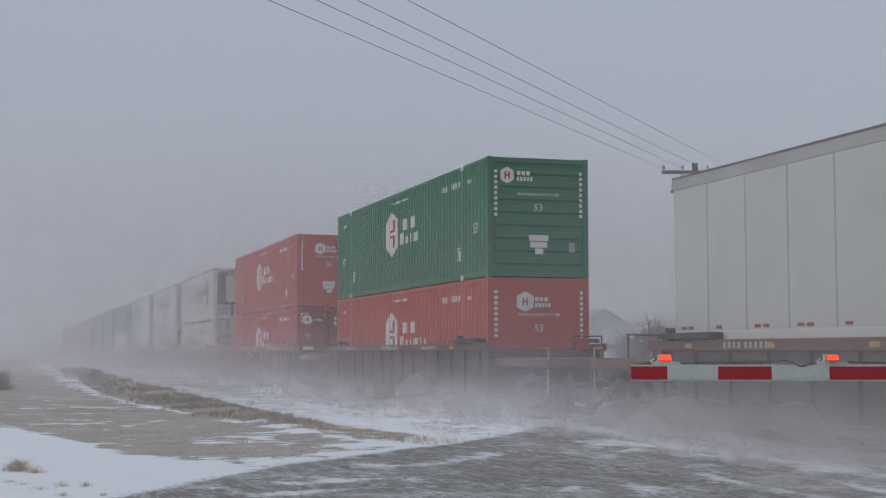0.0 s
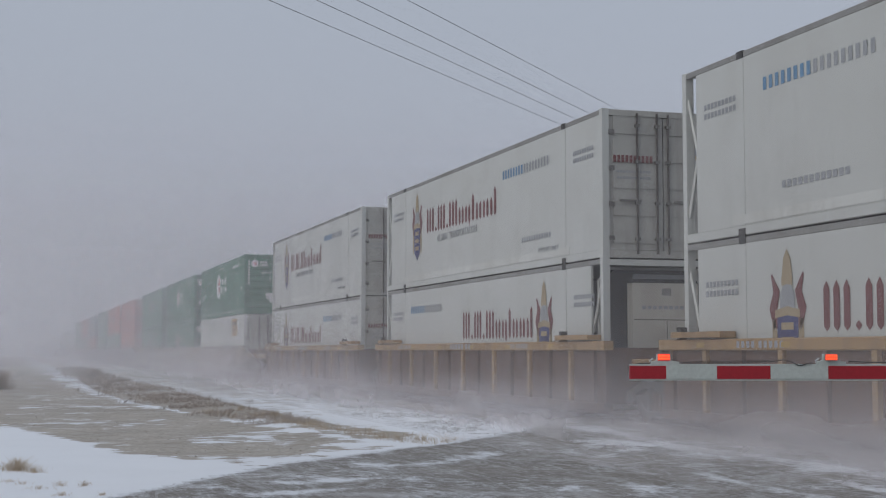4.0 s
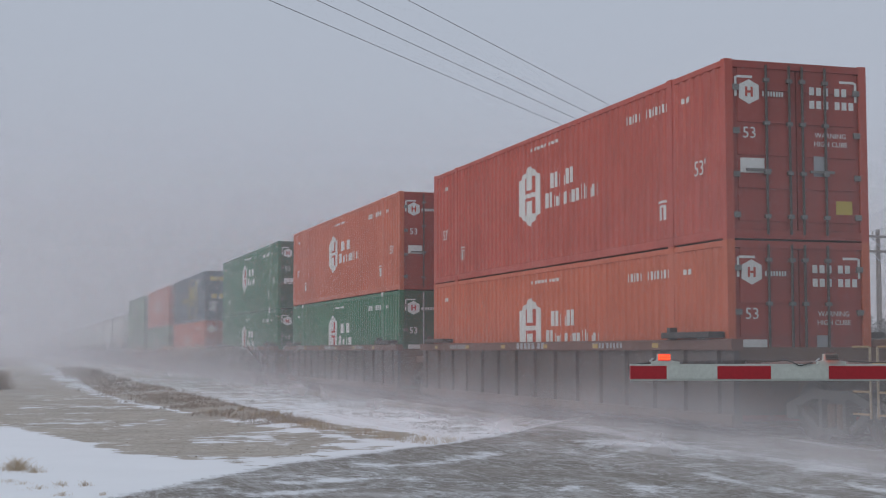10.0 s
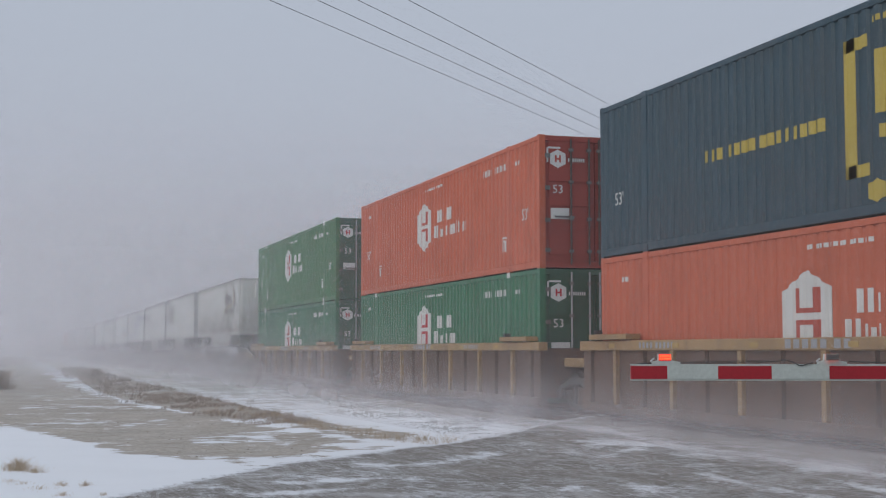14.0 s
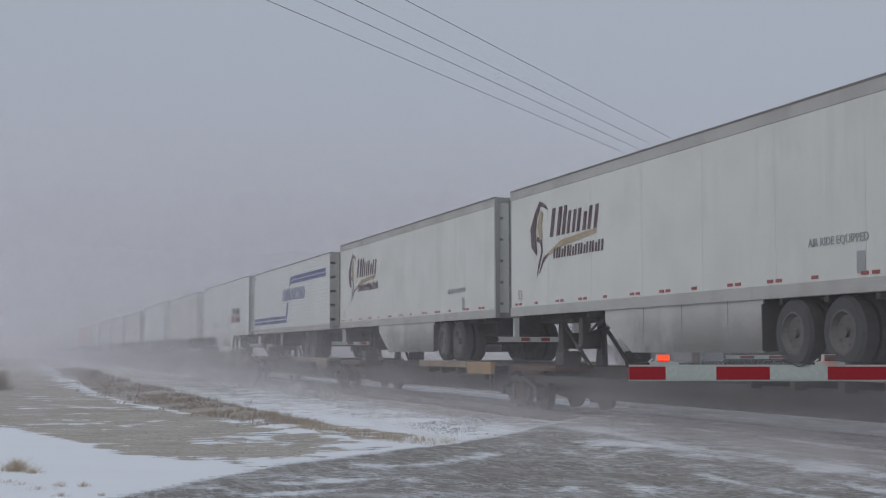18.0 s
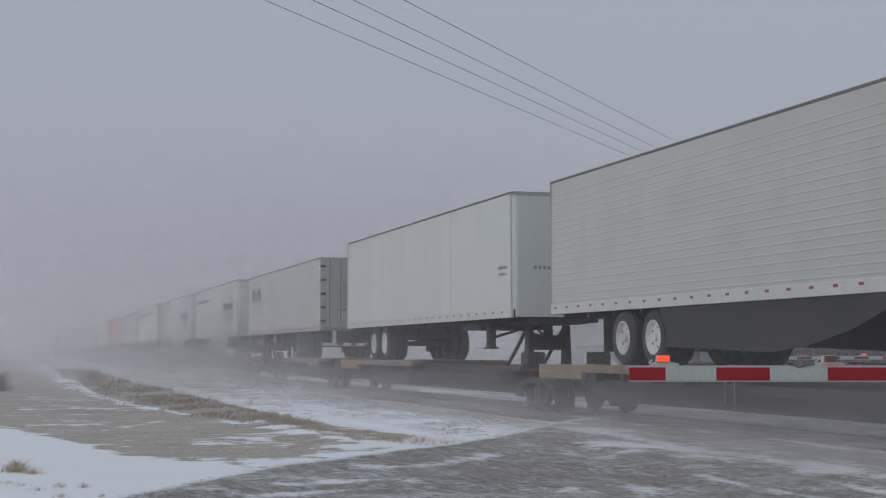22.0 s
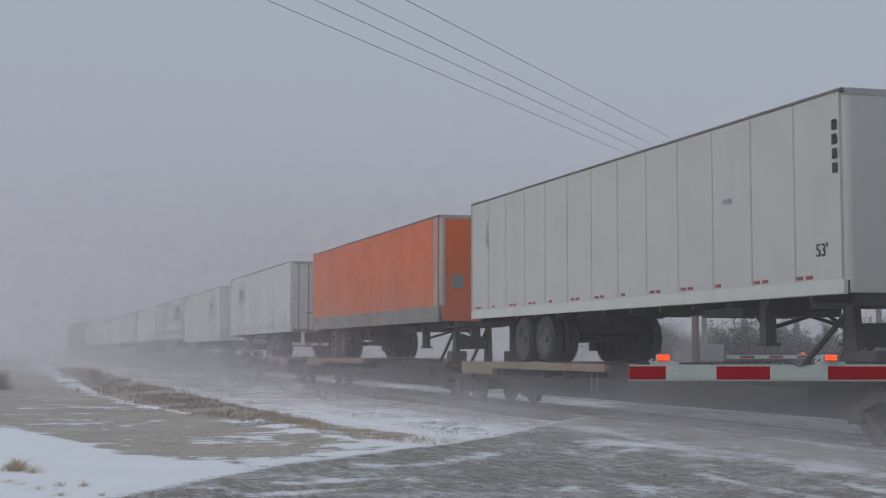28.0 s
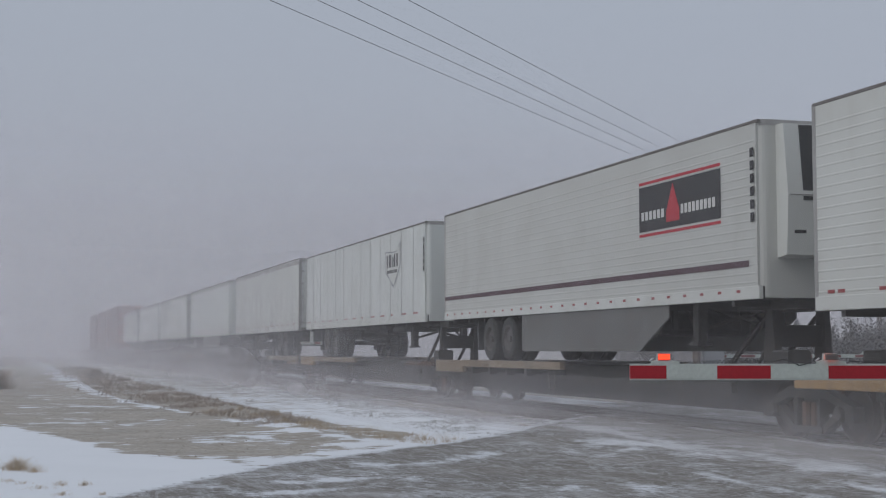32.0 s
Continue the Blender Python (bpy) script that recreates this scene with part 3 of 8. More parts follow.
def blades(name, spots, label, mat=DRYGRASS):
    """Dry grass: spots of (x, y, count, radius, height)."""
    g = Geo()
    for x, y, n, rad, h in spots:
        for k in range(n):
            a, r = rnd.uniform(0, 6.28), rad * abs(rnd.gauss(0, 0.62))
            bx, by = x + r * math.cos(a), y + r * math.sin(a)
            bz = ground_height(bx, by) - 0.01
            hh = h * rnd.uniform(0.35, 1.15) * (1.15 - 0.5 * min(1.3, r / rad))
            lean = rnd.uniform(0.2, 1.3) * hh
            la = rnd.uniform(0, 6.28)
            w = rnd.uniform(0.0014, 0.0034) * (1 + max(0, -bx - 18) / 16)
            dx, dy = math.cos(la), math.sin(la)
            p = [(bx - dy * w - dx * w, by + dx * w, bz), (bx + dy * w, by - dx * w - dy * w, bz),
                 (bx + dx * lean * 0.4, by + dy * lean * 0.4 + w * 0.6, bz + hh * 0.65), (bx + dx * lean * 0.4, by + dy * lean * 0.4 - w * 0.6, bz + hh * 0.65),
                 (bx + dx * lean, by + dy * lean, bz + hh)]
            g.add(p, [(0, 1, 3, 2), (2, 3, 4)])
    return tagged(solid(name, g, mat), label, "grass", kind="stuff")


spots = []
for i in range(2300):
    x = -28.0 - 90 * rnd.random() ** 1.4
    lo, hi = interp(x, VERGE_X, VERGE_LOW), interp(x, VERGE_X, VERGE_HIGH)
    y = lo + (hi - lo) * rnd.random()
    y += rnd.gauss(0, 0.34)
    if wob(x, y, 0.5, 31) + 0.5 * wob(x, y, 1.6, 32) < -0.06:
        continue
    spots.append((x, y, rnd.choice((6, 10, 18)), 0.22, 0.11 + 0.10 * max(0.0, wob(x, 0, 0.3, 3)) + 0.12 * min(1, max(0, -x - 40) / 40)))
blades("grass_verge", spots, "dry brown weeds along the verge of the track", WEED)
spots = []
for i in range(210):
    x = -21.5 - 14 * rnd.random()
    lo, hi = interp(x, VERGE_X, VERGE_LOW), interp(x, VERGE_X, VERGE_HIGH)
    y = lo + 0.1 + (hi - lo) * 0.75 * rnd.random()
    if wob(x, y, 0.7, 33) < -0.10:
        continue
    spots.append((x, y, rnd.choice((5, 10, 20)), 0.17, 0.09 + 0.08 * rnd.random()))
blades("grass_verge", spots, "dry tan grass in snow at the end of the verge")
blades("grass_tuft", [(-18.7, 0.12, 420, 0.24, 0.16), (-18.3, 0.33, 160, 0.16, 0.07)], "dry tan grass tuft in the snow")
blades("grass_tuft", [(-16.0, 0.33, 50, 0.20, 0.06), (-16.3, 0.58, 60, 0.12, 0.07), (-16.2, 0.82, 70, 0.10, 0.07), (-15.3, 0.55, 60, 0.12, 0.06), (-16.6, 0.15, 40, 0.15, 0.06), (-15.2, 0.95, 40, 0.06, 0.05), (-16.9, 0.02, 30, 0.1, 0.06)], "sparse dry stubble poking through snow")
blades("grass_clump", [(-57 - i * 1.5, -0.42 - 0.12 * i, 420, 0.55, 0.75) for i in range(5)], "tall dry brown grass beside the gravel", WEED)
blades("grass_clump", [(-77 - i * 2.2, 4.3 + 0.12 * i, 260, 0.45, 0.55 - 0.04 * i) for i in range(7)], "tall dry brown weeds at the verge", WEED)

# ---------- poles, wires ----------


def utility_pole(top, arms=True):
    ob = thing("utility_pole", "weathered wooden utility pole with two crossarms", "utility pole")
    h = top
    part("pole", Geo().cyl((0, 0, -0.5), (0, 0, h + 0.12), 0.16, 12, 0.11), WOOD, ob)
    for z, half, ins in ((h - 0.25, 1.3, (-1.22, -0.5, 0.45, 1.22)), (h - 0.99, 0.97, (-0.9, -0.75, 0.62, 0.9))):
        arm = part("crossarm", Geo().box(-half, half, -0.20, -0.09, z - 0.06, z + 0.06), WOOD, ob)
        for s in (-1, 1):
            part("brace", Geo().cyl((s * 0.6, -0.15, z - 0.06), (0.0, -0.13, z - 0.5), 0.02, 6), GALV, arm)
        for x in ins:
            part("insulator", Geo().lathe([(0.02, z + 0.06), (0.02, z + 0.12), (0.06, z + 0.13), (0.05, z + 0.19), (0.065, z + 0.2), (0.03, z + 0.27)], 8, 2, (x, -0.145, 0)), DOORGREY, arm, "grey porcelain insulator")
    return ob


def strung(name, a, b, sag, label, r=0.0058):
    pts = []
    for i in range(25):
        k = i / 24
        p = Vector(a).lerp(Vector(b), k)
        p.z -= sag * 4 * k * (1 - k)
        pts.append(p)
    return solid(name, Geo().tube(pts, r, 5), WIRE, label, "overhead wire", "wires between the poles")


top_px = ((1177, 300), (1210, 299), (1240, 297), (1279, 291))
off_px = (470, 555, 627, 717)
pole_at = ray_at(1230, 306, 54)
pole_a = utility_pole(pole_at.z + 0.25)
pole_a.matrix_world = Matrix.Translation((pole_at.x, pole_at.y, 0)) @ Matrix.Rotation(math.atan2(RIGHT.y, RIGHT.x), 4, "Z")
ends = []
for (px, py), ox in zip(top_px, off_px):
    a = ray_at(px, py, 54)
    m = ray_at(ox, -2, 22.7)
    b = a + (m - a) * 1.75
    ends.append(b)
    strung("wire", a, b, 0.0, "thin black overhead wire strung between poles")
mid_end = sum(ends, Vector()) / 4
pole_b = copy_thing(pole_a, Matrix.Translation((mid_end.x, mid_end.y, mid_end.z - pole_at.z - 0.1)) @ Matrix.Rotation(math.atan2(RIGHT.y, RIGHT.x), 4, "Z"))
far_pole = thing("utility_pole", "slender utility pole fading in blowing snow", "utility pole")
part("pole", Geo().cyl((0, 0, -0.5), (0, 0, 11.4), 0.30, 8, 0.22), WOOD, far_pole)
part("crossarm", Geo().box(-0.06, 0.06, -0.9, 0.9, 10.6, 10.75), WOOD, far_pole)
far_pole.matrix_world = pose(-286, 15.4, 0)
side_pole = utility_pole(7.4)
sp = ray_at(1558, 560, 70)
side_pole.matrix_world = Matrix.Translation((sp.x, sp.y, -0.2)) @ Matrix.Rotation(math.atan2(RIGHT.y, RIGHT.x) + 0.5, 4, "Z")
for k in (-0.9, 0.9):
    a = ray_at(1262, 332, 54) + Vector((k, 0, 0))
    b = Vector((sp.x, sp.y, 7.4)) + RIGHT * k * 0.5
    strung("wire", a, b, 0.9, "thin service wire sagging between poles", 0.009)

# ---------- crossing signal beyond the track ----------
mast_at = ray_at(1249, 560, 39.5)
signal = thing("crossing_signal", "crossbuck and flashing red lamps on a grey mast", "railway signal")
signal.matrix_world = Matrix.Translation((mast_at.x, mast_at.y, 0)) @ Matrix.Rotation(math.atan2(RIGHT.y, RIGHT.x), 4, "Z")
part("mast", Geo().cyl((0, 0, -0.3), (0, 0, 5.35), 0.075, 12), GALV, signal)
part("finial", Geo().lathe([(0.05, 5.35), (0.13, 5.75), (0.15, 5.95), (0.05, 6.0)], 12, 2), GALV, signal, "grey bell housing on the mast top")
bracket = part("bracket", Geo().cyl((0.05, 0, 5.05), (0.9, 0, 5.1), 0.02, 6).cyl((0.05, 0, 5.0), (1.6, 0, 5.08), 0.015, 6), GALV, signal)
cb = ray_at(1262, 457, 39.4).z
for s, words in ((1, "CROSSING"), (-1, "RAILROAD")):
    blade = part("crossbuck_blade", Geo().slab([(-0.61, -0.11), (0.61, -0.11), (0.61, 0.11), (-0.61, 0.11)], 1, -0.012, 0.012), ARMWHITE, signal, "white reflective crossbuck board with black words")
    blade.matrix_basis = Matrix.Translation((0.2, -0.13 - 0.03 * (s > 0), cb)) @ Matrix.Rotation(-s * radians(48), 4, "Y")
    wording(words, 0.17, DECALBLACK, blade, (0, -0.016, 0), label="black words on the crossbuck")
lz = ray_at(1250, 521, 39.4).z
part("cross_arm", Geo().box(-0.62, 0.62, -0.10, -0.04, lz - 0.04, lz + 0.04), BLACKMETAL, signal)
for lx, first in ((-0.55, True), (0.22, False)):
    lamp = part("lamp", Geo().lathe([(0.30, -0.16), (0.30, -0.14), (0.14, -0.13), (0.14, 0.06), (0.05, 0.12)], 24, 1, (lx, -0.05, lz)), BLACKMETAL, signal, "black lamp backing disc")
    part("hood", Geo().lathe([(0.178, -0.21), (0.178, -0.50), (0.186, -0.50), (0.186, -0.21)], 20, 1, (lx, -0.05, lz), False), BLACKMETAL, lamp)
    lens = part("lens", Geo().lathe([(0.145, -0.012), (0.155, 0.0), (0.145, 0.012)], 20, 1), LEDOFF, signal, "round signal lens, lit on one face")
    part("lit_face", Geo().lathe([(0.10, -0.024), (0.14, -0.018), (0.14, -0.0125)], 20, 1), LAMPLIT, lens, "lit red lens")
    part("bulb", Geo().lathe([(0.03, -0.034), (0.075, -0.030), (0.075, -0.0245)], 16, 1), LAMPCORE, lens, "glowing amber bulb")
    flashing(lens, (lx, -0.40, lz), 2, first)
rear = part("rear_lamp", Geo().lathe([(0.28, 0.12), (0.28, 0.10), (0.15, 0.09), (0.15, -0.18), (0.12, -0.20)], 24, 1, (0.60, 0.0, lz)), BLACKMETAL, signal, "black lamp turned the other way")
part("hood", Geo().lathe([(0.165, 0.12), (0.165, 0.40), (0.172, 0.40), (0.172, 0.12)], 20, 1, (0.60, 0.0, lz), False), BLACKMETAL, rear)
part("base", Geo().box(-0.22, 0.22, -0.22, 0.22, -0.3, 0.12), GALV, signal)


def gate(name, label, tip, root, lamps, stripe_px, tall=0.125, thick=0.06, lit=(0,), beat=(), far=False):
    """A lowered gate arm from its tip to its root, with its mast at the root."""
    tip, root = Vector(tip), Vector(root)
    ob = thing(name, label, "crossing gate")
    d = (root - tip)
    ln = d.length
    ob.matrix_world = Matrix.Translation(tip) @ Matrix.Rotation(math.atan2(d.y, d.x), 4, "Z")
    arm = part("arm", Geo().box(0.002, ln, -thick / 2 + 0.004, thick / 2 - 0.004, -tall / 2, tall / 2), ARMWHITE, ob, "white gate arm")
    x, k = 0.0, 0
    widths = list(stripe_px) + [stripe_px[-1]] * 40
    for w in widths:
        if x >= ln - 0.05:
            break
        x1 = min(ln, x + w)
        part("stripe", Geo().box(x + 0.001, x1 - 0.001, -thick / 2 - 0.001, thick / 2 + 0.001, -tall / 2 + 0.012, tall / 2 - 0.014), (HAZEDRED if far else ARMRED) if k % 2 == 0 else ARMWHITE, arm, "red reflective stripe" if k % 2 == 0 else "white reflective stripe")
        x, k = x1, k + 1
    for i, lx in enumerate(lamps):
        lamp = part("lamp", Geo().slab([(lx - 0.10, tall / 2), (lx + 0.12, tall / 2), (lx + 0.12, tall / 2 + 0.018), (lx + 0.075, tall / 2 + 0.024), (lx + 0.054, tall / 2 + 0.030), (lx + 0.050, tall / 2 + 0.080), (lx - 0.050, tall / 2 + 0.080), (lx - 0.054, tall / 2 + 0.030), (lx - 0.075, tall / 2 + 0.024), (lx - 0.10, tall / 2 + 0.018)], 1, -0.028, 0.028), ARMWHITE, ob, "pale lamp housing on the arm")
        zc = tall / 2 + 0.053
        if i in dict(beat):
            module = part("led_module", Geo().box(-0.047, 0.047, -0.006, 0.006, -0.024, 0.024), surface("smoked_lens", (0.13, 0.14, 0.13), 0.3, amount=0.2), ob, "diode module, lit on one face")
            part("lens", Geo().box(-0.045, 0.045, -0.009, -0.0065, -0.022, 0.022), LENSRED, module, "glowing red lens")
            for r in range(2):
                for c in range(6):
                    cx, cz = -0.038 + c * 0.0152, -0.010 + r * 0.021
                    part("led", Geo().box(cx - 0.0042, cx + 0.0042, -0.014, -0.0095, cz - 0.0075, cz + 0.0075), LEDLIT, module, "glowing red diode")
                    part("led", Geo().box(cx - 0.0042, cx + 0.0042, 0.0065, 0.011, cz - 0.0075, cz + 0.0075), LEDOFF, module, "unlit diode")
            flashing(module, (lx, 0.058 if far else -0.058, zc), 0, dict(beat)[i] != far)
        else:
            part("lens", Geo().box(lx - 0.047, lx + 0.047, -0.036, 0.036, zc - 0.025, zc + 0.025), LENSRED if i in lit else BLACKMETAL, lamp, "glowing red lens" if i in lit else "")
            for r in range(2):
                for c in range(6):
                    cx, cz = lx - 0.038 + c * 0.0152, zc - 0.010 + r * 0.021
                    part("led", Geo().box(cx - 0.0042, cx + 0.0042, -0.041, 0.041, cz - 0.0075, cz + 0.0075), LEDLIT if i in lit else LEDOFF, lamp, "glowing red diode" if i in lit else "unlit diode")
        part("cable_clip", Geo().cyl((lx - 0.11, 0, tall / 2 + 0.02), (lx - 0.08, 0, tall / 2 + 0.045), 0.008, 6), GALV, lamp)
    return ob, ln


tip = ray_at(1116, 660, 11.0)
edge = ray_at(1568, 660, 10.95)
root = tip + (edge - tip) * 1.75
sc = 11.0 / FOCAL
near_gate, nl = gate("crossing_gate", "lowered gate arm with red and white stripes", tip, root, [(1176 - 1116) * sc, (1468 - 1116) * sc, (1760 - 1116) * sc], [64 * sc, 89 * sc, 94 * sc, 101 * sc, 105 * sc, 105 * sc], tall=0.127, beat=((1, True),))
# coiled and straight lamp cable lying on the arm
coil = []
for i in range(221):
    k = i / 220
    x = (1205 + (1372 - 1205) * k - 1116) * sc
    z = 0.073 + 0.012 * math.sin(k * 2 * math.pi * 22) * min(1, 6 * k, 6 * (1 - k)) + 0.012 * k
    coil.append((x, 0.010 * math.cos(k * 2 * math.pi * 22), z))
part("coiled_cable", Geo().tube(coil, 0.0032, 4), CABLE, near_gate, "black coiled lamp cable")
for line, depth in (([(1130, 0.068), (1160, 0.072), (1205, 0.070)], -0.01),
                    ([(1372, 0.085), (1385, 0.098), (1400, 0.080), (1412, 0.052), (1418, 0.055), (1436, 0.078)], -0.035),
                    ([(1500, 0.085), (1540, 0.078), (1640, 0.072), (1735, 0.08)], -0.01)):
    part("cable", Geo().tube([((x - 1116) * sc, depth, z) for x, z in line], 0.0042), CABLE, near_gate, "black lamp cable")
part("mast", Geo().cyl((nl - 0.05, 0.16, -root.z - 0.3), (nl - 0.05, 0.16, 2.2), 0.075, 12), GALV, near_gate)
part("gate_mechanism", Geo().box(nl - 0.25, nl + 0.15, -0.02, 0.3, -0.3, 0.35, 0.02), GALV, near_gate)

ft = ray_at(1700, 632, 39.0)
fr = ray_at(1262, 632, 39.5)
far_gate, fl = gate("crossing_gate", "lowered gate arm beyond the track", fr + RIGHT * 5.2, fr, [0.93, 2.64], [0.4] * 8, tall=0.10, lit=(), beat=((0, False), (1, True)), far=True)
part("gate_mechanism", Geo().box(fl - 0.3, fl + 0.25, -0.2, 0.2, -fr.z - 0.2, 0.35, 0.02), GALV, far_gate, "grey gate mechanism box on its base")

# ---------- distance beyond the track ----------


def shed(px, py_ridge, py_base, half, depth, length, label):
    at = ray_at(px, py_base, depth)
    ob = thing("shed", label, "shed")
    ob.matrix_world = Matrix.Translation((at.x, at.y, 0)) @ Matrix.Rotation(math.atan2(RIGHT.y, RIGHT.x) + 0.35, 4, "Z")
    top = ray_at(px, py_ridge, depth).z
    eave = top - half * 0.55
    part("wall", Geo().slab([(-half, -0.4), (half, -0.4), (half, eave), (0, top), (-half, eave)], 1, 0, length), SHED, ob)
    for s in (-1, 1):
        part("roof", Geo().slab([(s * (half + 0.3), eave - 0.16), (0, top), (0, top + 0.15), (s * (half + 0.3), eave)], 1, -0.3, length + 0.3), ROOFGREY, ob)
    part("door", Geo().box(-half * 0.4, half * 0.4, -0.06, 0.02, -0.3, 2.6), ROOFGREY, ob)
    return ob


shed(1070, 549, 615, 3.0, 120, 11, "pale steel shed beyond the track in haze")
shed(1165, 577, 616, 2.4, 100, 7, "low grey shed beyond the track in haze")


def bare_tree(at, h, seed, conifer=False):
    r = random.Random(seed)
    ob = thing("tree", "dark wintry conifer in haze" if conifer else "leafless bushy tree in haze", "tree", "trees beyond the track")
    ob.matrix_world = Matrix.Translation(at)
    tr = Geo().cyl((0, 0, -0.3), (r.uniform(-0.1, 0.1), 0, h * (0.95 if conifer else 0.45)), 0.02 * h + 0.03, 7, 0.01 * h)
    part("trunk", tr, TWIG, ob)
    g = Geo()
    if conifer:
        for i in range(520):
            k = r.random() ** 0.9
            z = h * (0.12 + 0.9 * k)
            a = r.uniform(0, 6.28)
            ln = (1 - k) ** 0.7 * h * 0.34 * r.uniform(0.4, 1.2) + 0.05
            ex, ey, ez = ln * math.cos(a), ln * math.sin(a), z - ln * 0.25
            w = 0.05 + 0.09 * (1 - k)
            g.add([(0, 0, z), (ex * 0.6 - w * math.sin(a), ey * 0.6 + w * math.cos(a), ez + 0.05), (ex, ey, ez), (ex * 0.6 + w * math.sin(a), ey * 0.6 - w * math.cos(a), ez + 0.05)], [(0, 1, 2, 3)])
        part("crown", g, PINE, ob)
    else:
        for i in range(230):
            a, e = r.uniform(0, 6.28), r.uniform(0.5, 1.45)
            ln = h * r.uniform(0.35, 0.75)
            s = Vector((0, 0, h * r.uniform(0.08, 0.42)))
            d = Vector((math.cos(a) * math.cos(e), math.sin(a) * math.cos(e), math.sin(e)))
            m = s + d * ln
            g.cyl(s, m, 0.012 * h * 0.6, 4, 0.006)
            for j in range(7):
                b = s.lerp(m, r.uniform(0.3, 1))
                g.cyl(b, b + Vector((r.gauss(0, 0.16), r.gauss(0, 0.16), r.uniform(0.05, 0.3))) * h * 0.5, 0.007 * h * 0.5, 3, 0.004)
        part("crown", g, TWIG, ob)
    return ob


tr_rnd = random.Random(11)
for i in range(34):
    px = 1110 + 16.5 * i + tr_rnd.uniform(-8, 8)
    dep = tr_rnd.uniform(70, 105)
    base = ray_at(px, 600, dep)
    con = tr_rnd.random() < 0.45
    bare_tree((base.x, base.y, -0.2), tr_rnd.uniform(1.9, 3.3) + (0.9 if con and tr_rnd.random() < 0.4 else 0), i, con)


def bush(at, h, seed):
    """A dense evergreen shrub: limbs and many small sprays, ragged on top."""
    r = random.Random(seed)
    ob = thing("shrub", "dense dark evergreen shrub in haze", "shrub", "shrubs beyond the track")
    ob.matrix_world = Matrix.Translation(at)
    limbs, g = Geo(), Geo()
    for i in range(9):
        a, lean = r.uniform(0, 6.28), r.uniform(0.05, 0.45)
        top = Vector((math.cos(a) * lean * h * 0.9, math.sin(a) * lean * h * 0.9, h * r.uniform(0.7, 1.05) * (1 - lean * 0.5)))
        limbs.cyl((0, 0, -0.2), top, 0.03, 5, 0.008)
        for j in range(190):
            k = r.uniform(0.12, 1.0)
            p = top * k
            p += Vector((r.gauss(0, 0.10), r.gauss(0, 0.10), r.gauss(0, 0.05))) * h * (1.1 - 0.8 * k)
            b, ln = r.uniform(0, 6.28), h * r.uniform(0.03, 0.085) * (1.2 - 0.6 * k)
            d = Vector((math.cos(b), math.sin(b), r.uniform(0.2, 1.1))) * ln
            side = d.cross(Vector((r.uniform(-1, 1), r.uniform(-1, 1), 1))).normalized() * ln * 0.22
            g.add([tuple(p), tuple(p + d * 0.5 + side), tuple(p + d), tuple(p + d * 0.5 - side)], [(0, 1, 2, 3)])
    part("limbs", limbs, TWIG, ob)
    part("crown", g, PINE, ob)
    return ob


bush_rnd = random.Random(23)
for i in range(27):
    px = 1268 + 13.5 * i + bush_rnd.uniform(-7, 7)
    base = ray_at(px, 600, bush_rnd.uniform(58, 72))
    bush((base.x, base.y, -0.2), bush_rnd.uniform(2.3, 3.4), i)


# ---------- containers ----------
L, W, H = 16.15, 2.59, 2.896
YN = -W / 2
PERIOD, DEEP = 0.28, 0.036


def corrugation(x0, x1):
    """Break points (x, depth) of the side sheet between two posts."""
    n = max(1, int(round((x1 - x0) / PERIOD)))
    p = (x1 - x0) / n
    out = [(x0, 0.0)]
    for i in range(n):
        a = x0 + i * p
        out += [(a + 0.36 * p, 0.0), (a + 0.50 * p, DEEP), (a + 0.86 * p, DEEP), (a + p, 0.0)]
    return out


ROD = surface("grimy_lock_rod", (0.085, 0.072, 0.066), 0.55, 0.4, amount=0.4)
POST = 6.096
SIDE_RUNS = ((-L / 2 + 0.14, -POST - 0.10), (-POST + 0.10, POST - 0.10), (POST + 0.10, L / 2 - 0.14))
SIDE_PROFILE = [corrugation(a, b) for a, b in SIDE_RUNS]


def depth_at(x):
    for prof in SIDE_PROFILE:
        if prof[0][0] <= x <= prof[-1][0]:
            return float(np.interp(x, [p[0] for p in prof], [p[1] for p in prof]))
    return 0.0


def painted(g, xs_lo_hi, flat=False, y0=YN):
    """Paint lying on the side sheet: columns of (x, z low, z high) joined left to right, following the corrugation."""
    cols = list(xs_lo_hi)
    xa, xb = cols[0][0], cols[-1][0]
    xs = {xa, xb, *(c[0] for c in cols)}
    if not flat:
        for prof in SIDE_PROFILE:
            xs.update(p[0] for p in prof if xa < p[0] < xb)
    xs = sorted(xs)
    cx = [c[0] for c in cols]
    lo = np.interp(xs, cx, [c[1] for c in cols])
    hi = np.interp(xs, cx, [c[2] for c in cols])
    vs = []
    for x, a, b in zip(xs, lo, hi):
        y = y0 - 0.004 + (0.0 if flat else depth_at(x))
        vs += [(x, y, float(a)), (x, y, float(b)), (x, y + 0.003, float(b)), (x, y + 0.003, float(a))]
    n = len(xs)
    fs = []
    for i in range(n - 1):
        o, p = i * 4, (i + 1) * 4
        fs += [(o, p, p + 1, o + 1), (o + 1, p + 1, p + 2, o + 2), (o + 3, o, p, p + 3)]
    return g.add(vs, fs)


def bar(g, x0, x1, z0, z1, flat=False, y0=YN):
    return painted(g, ((x0, z0, z1), (x1, z0, z1)), flat, y0)


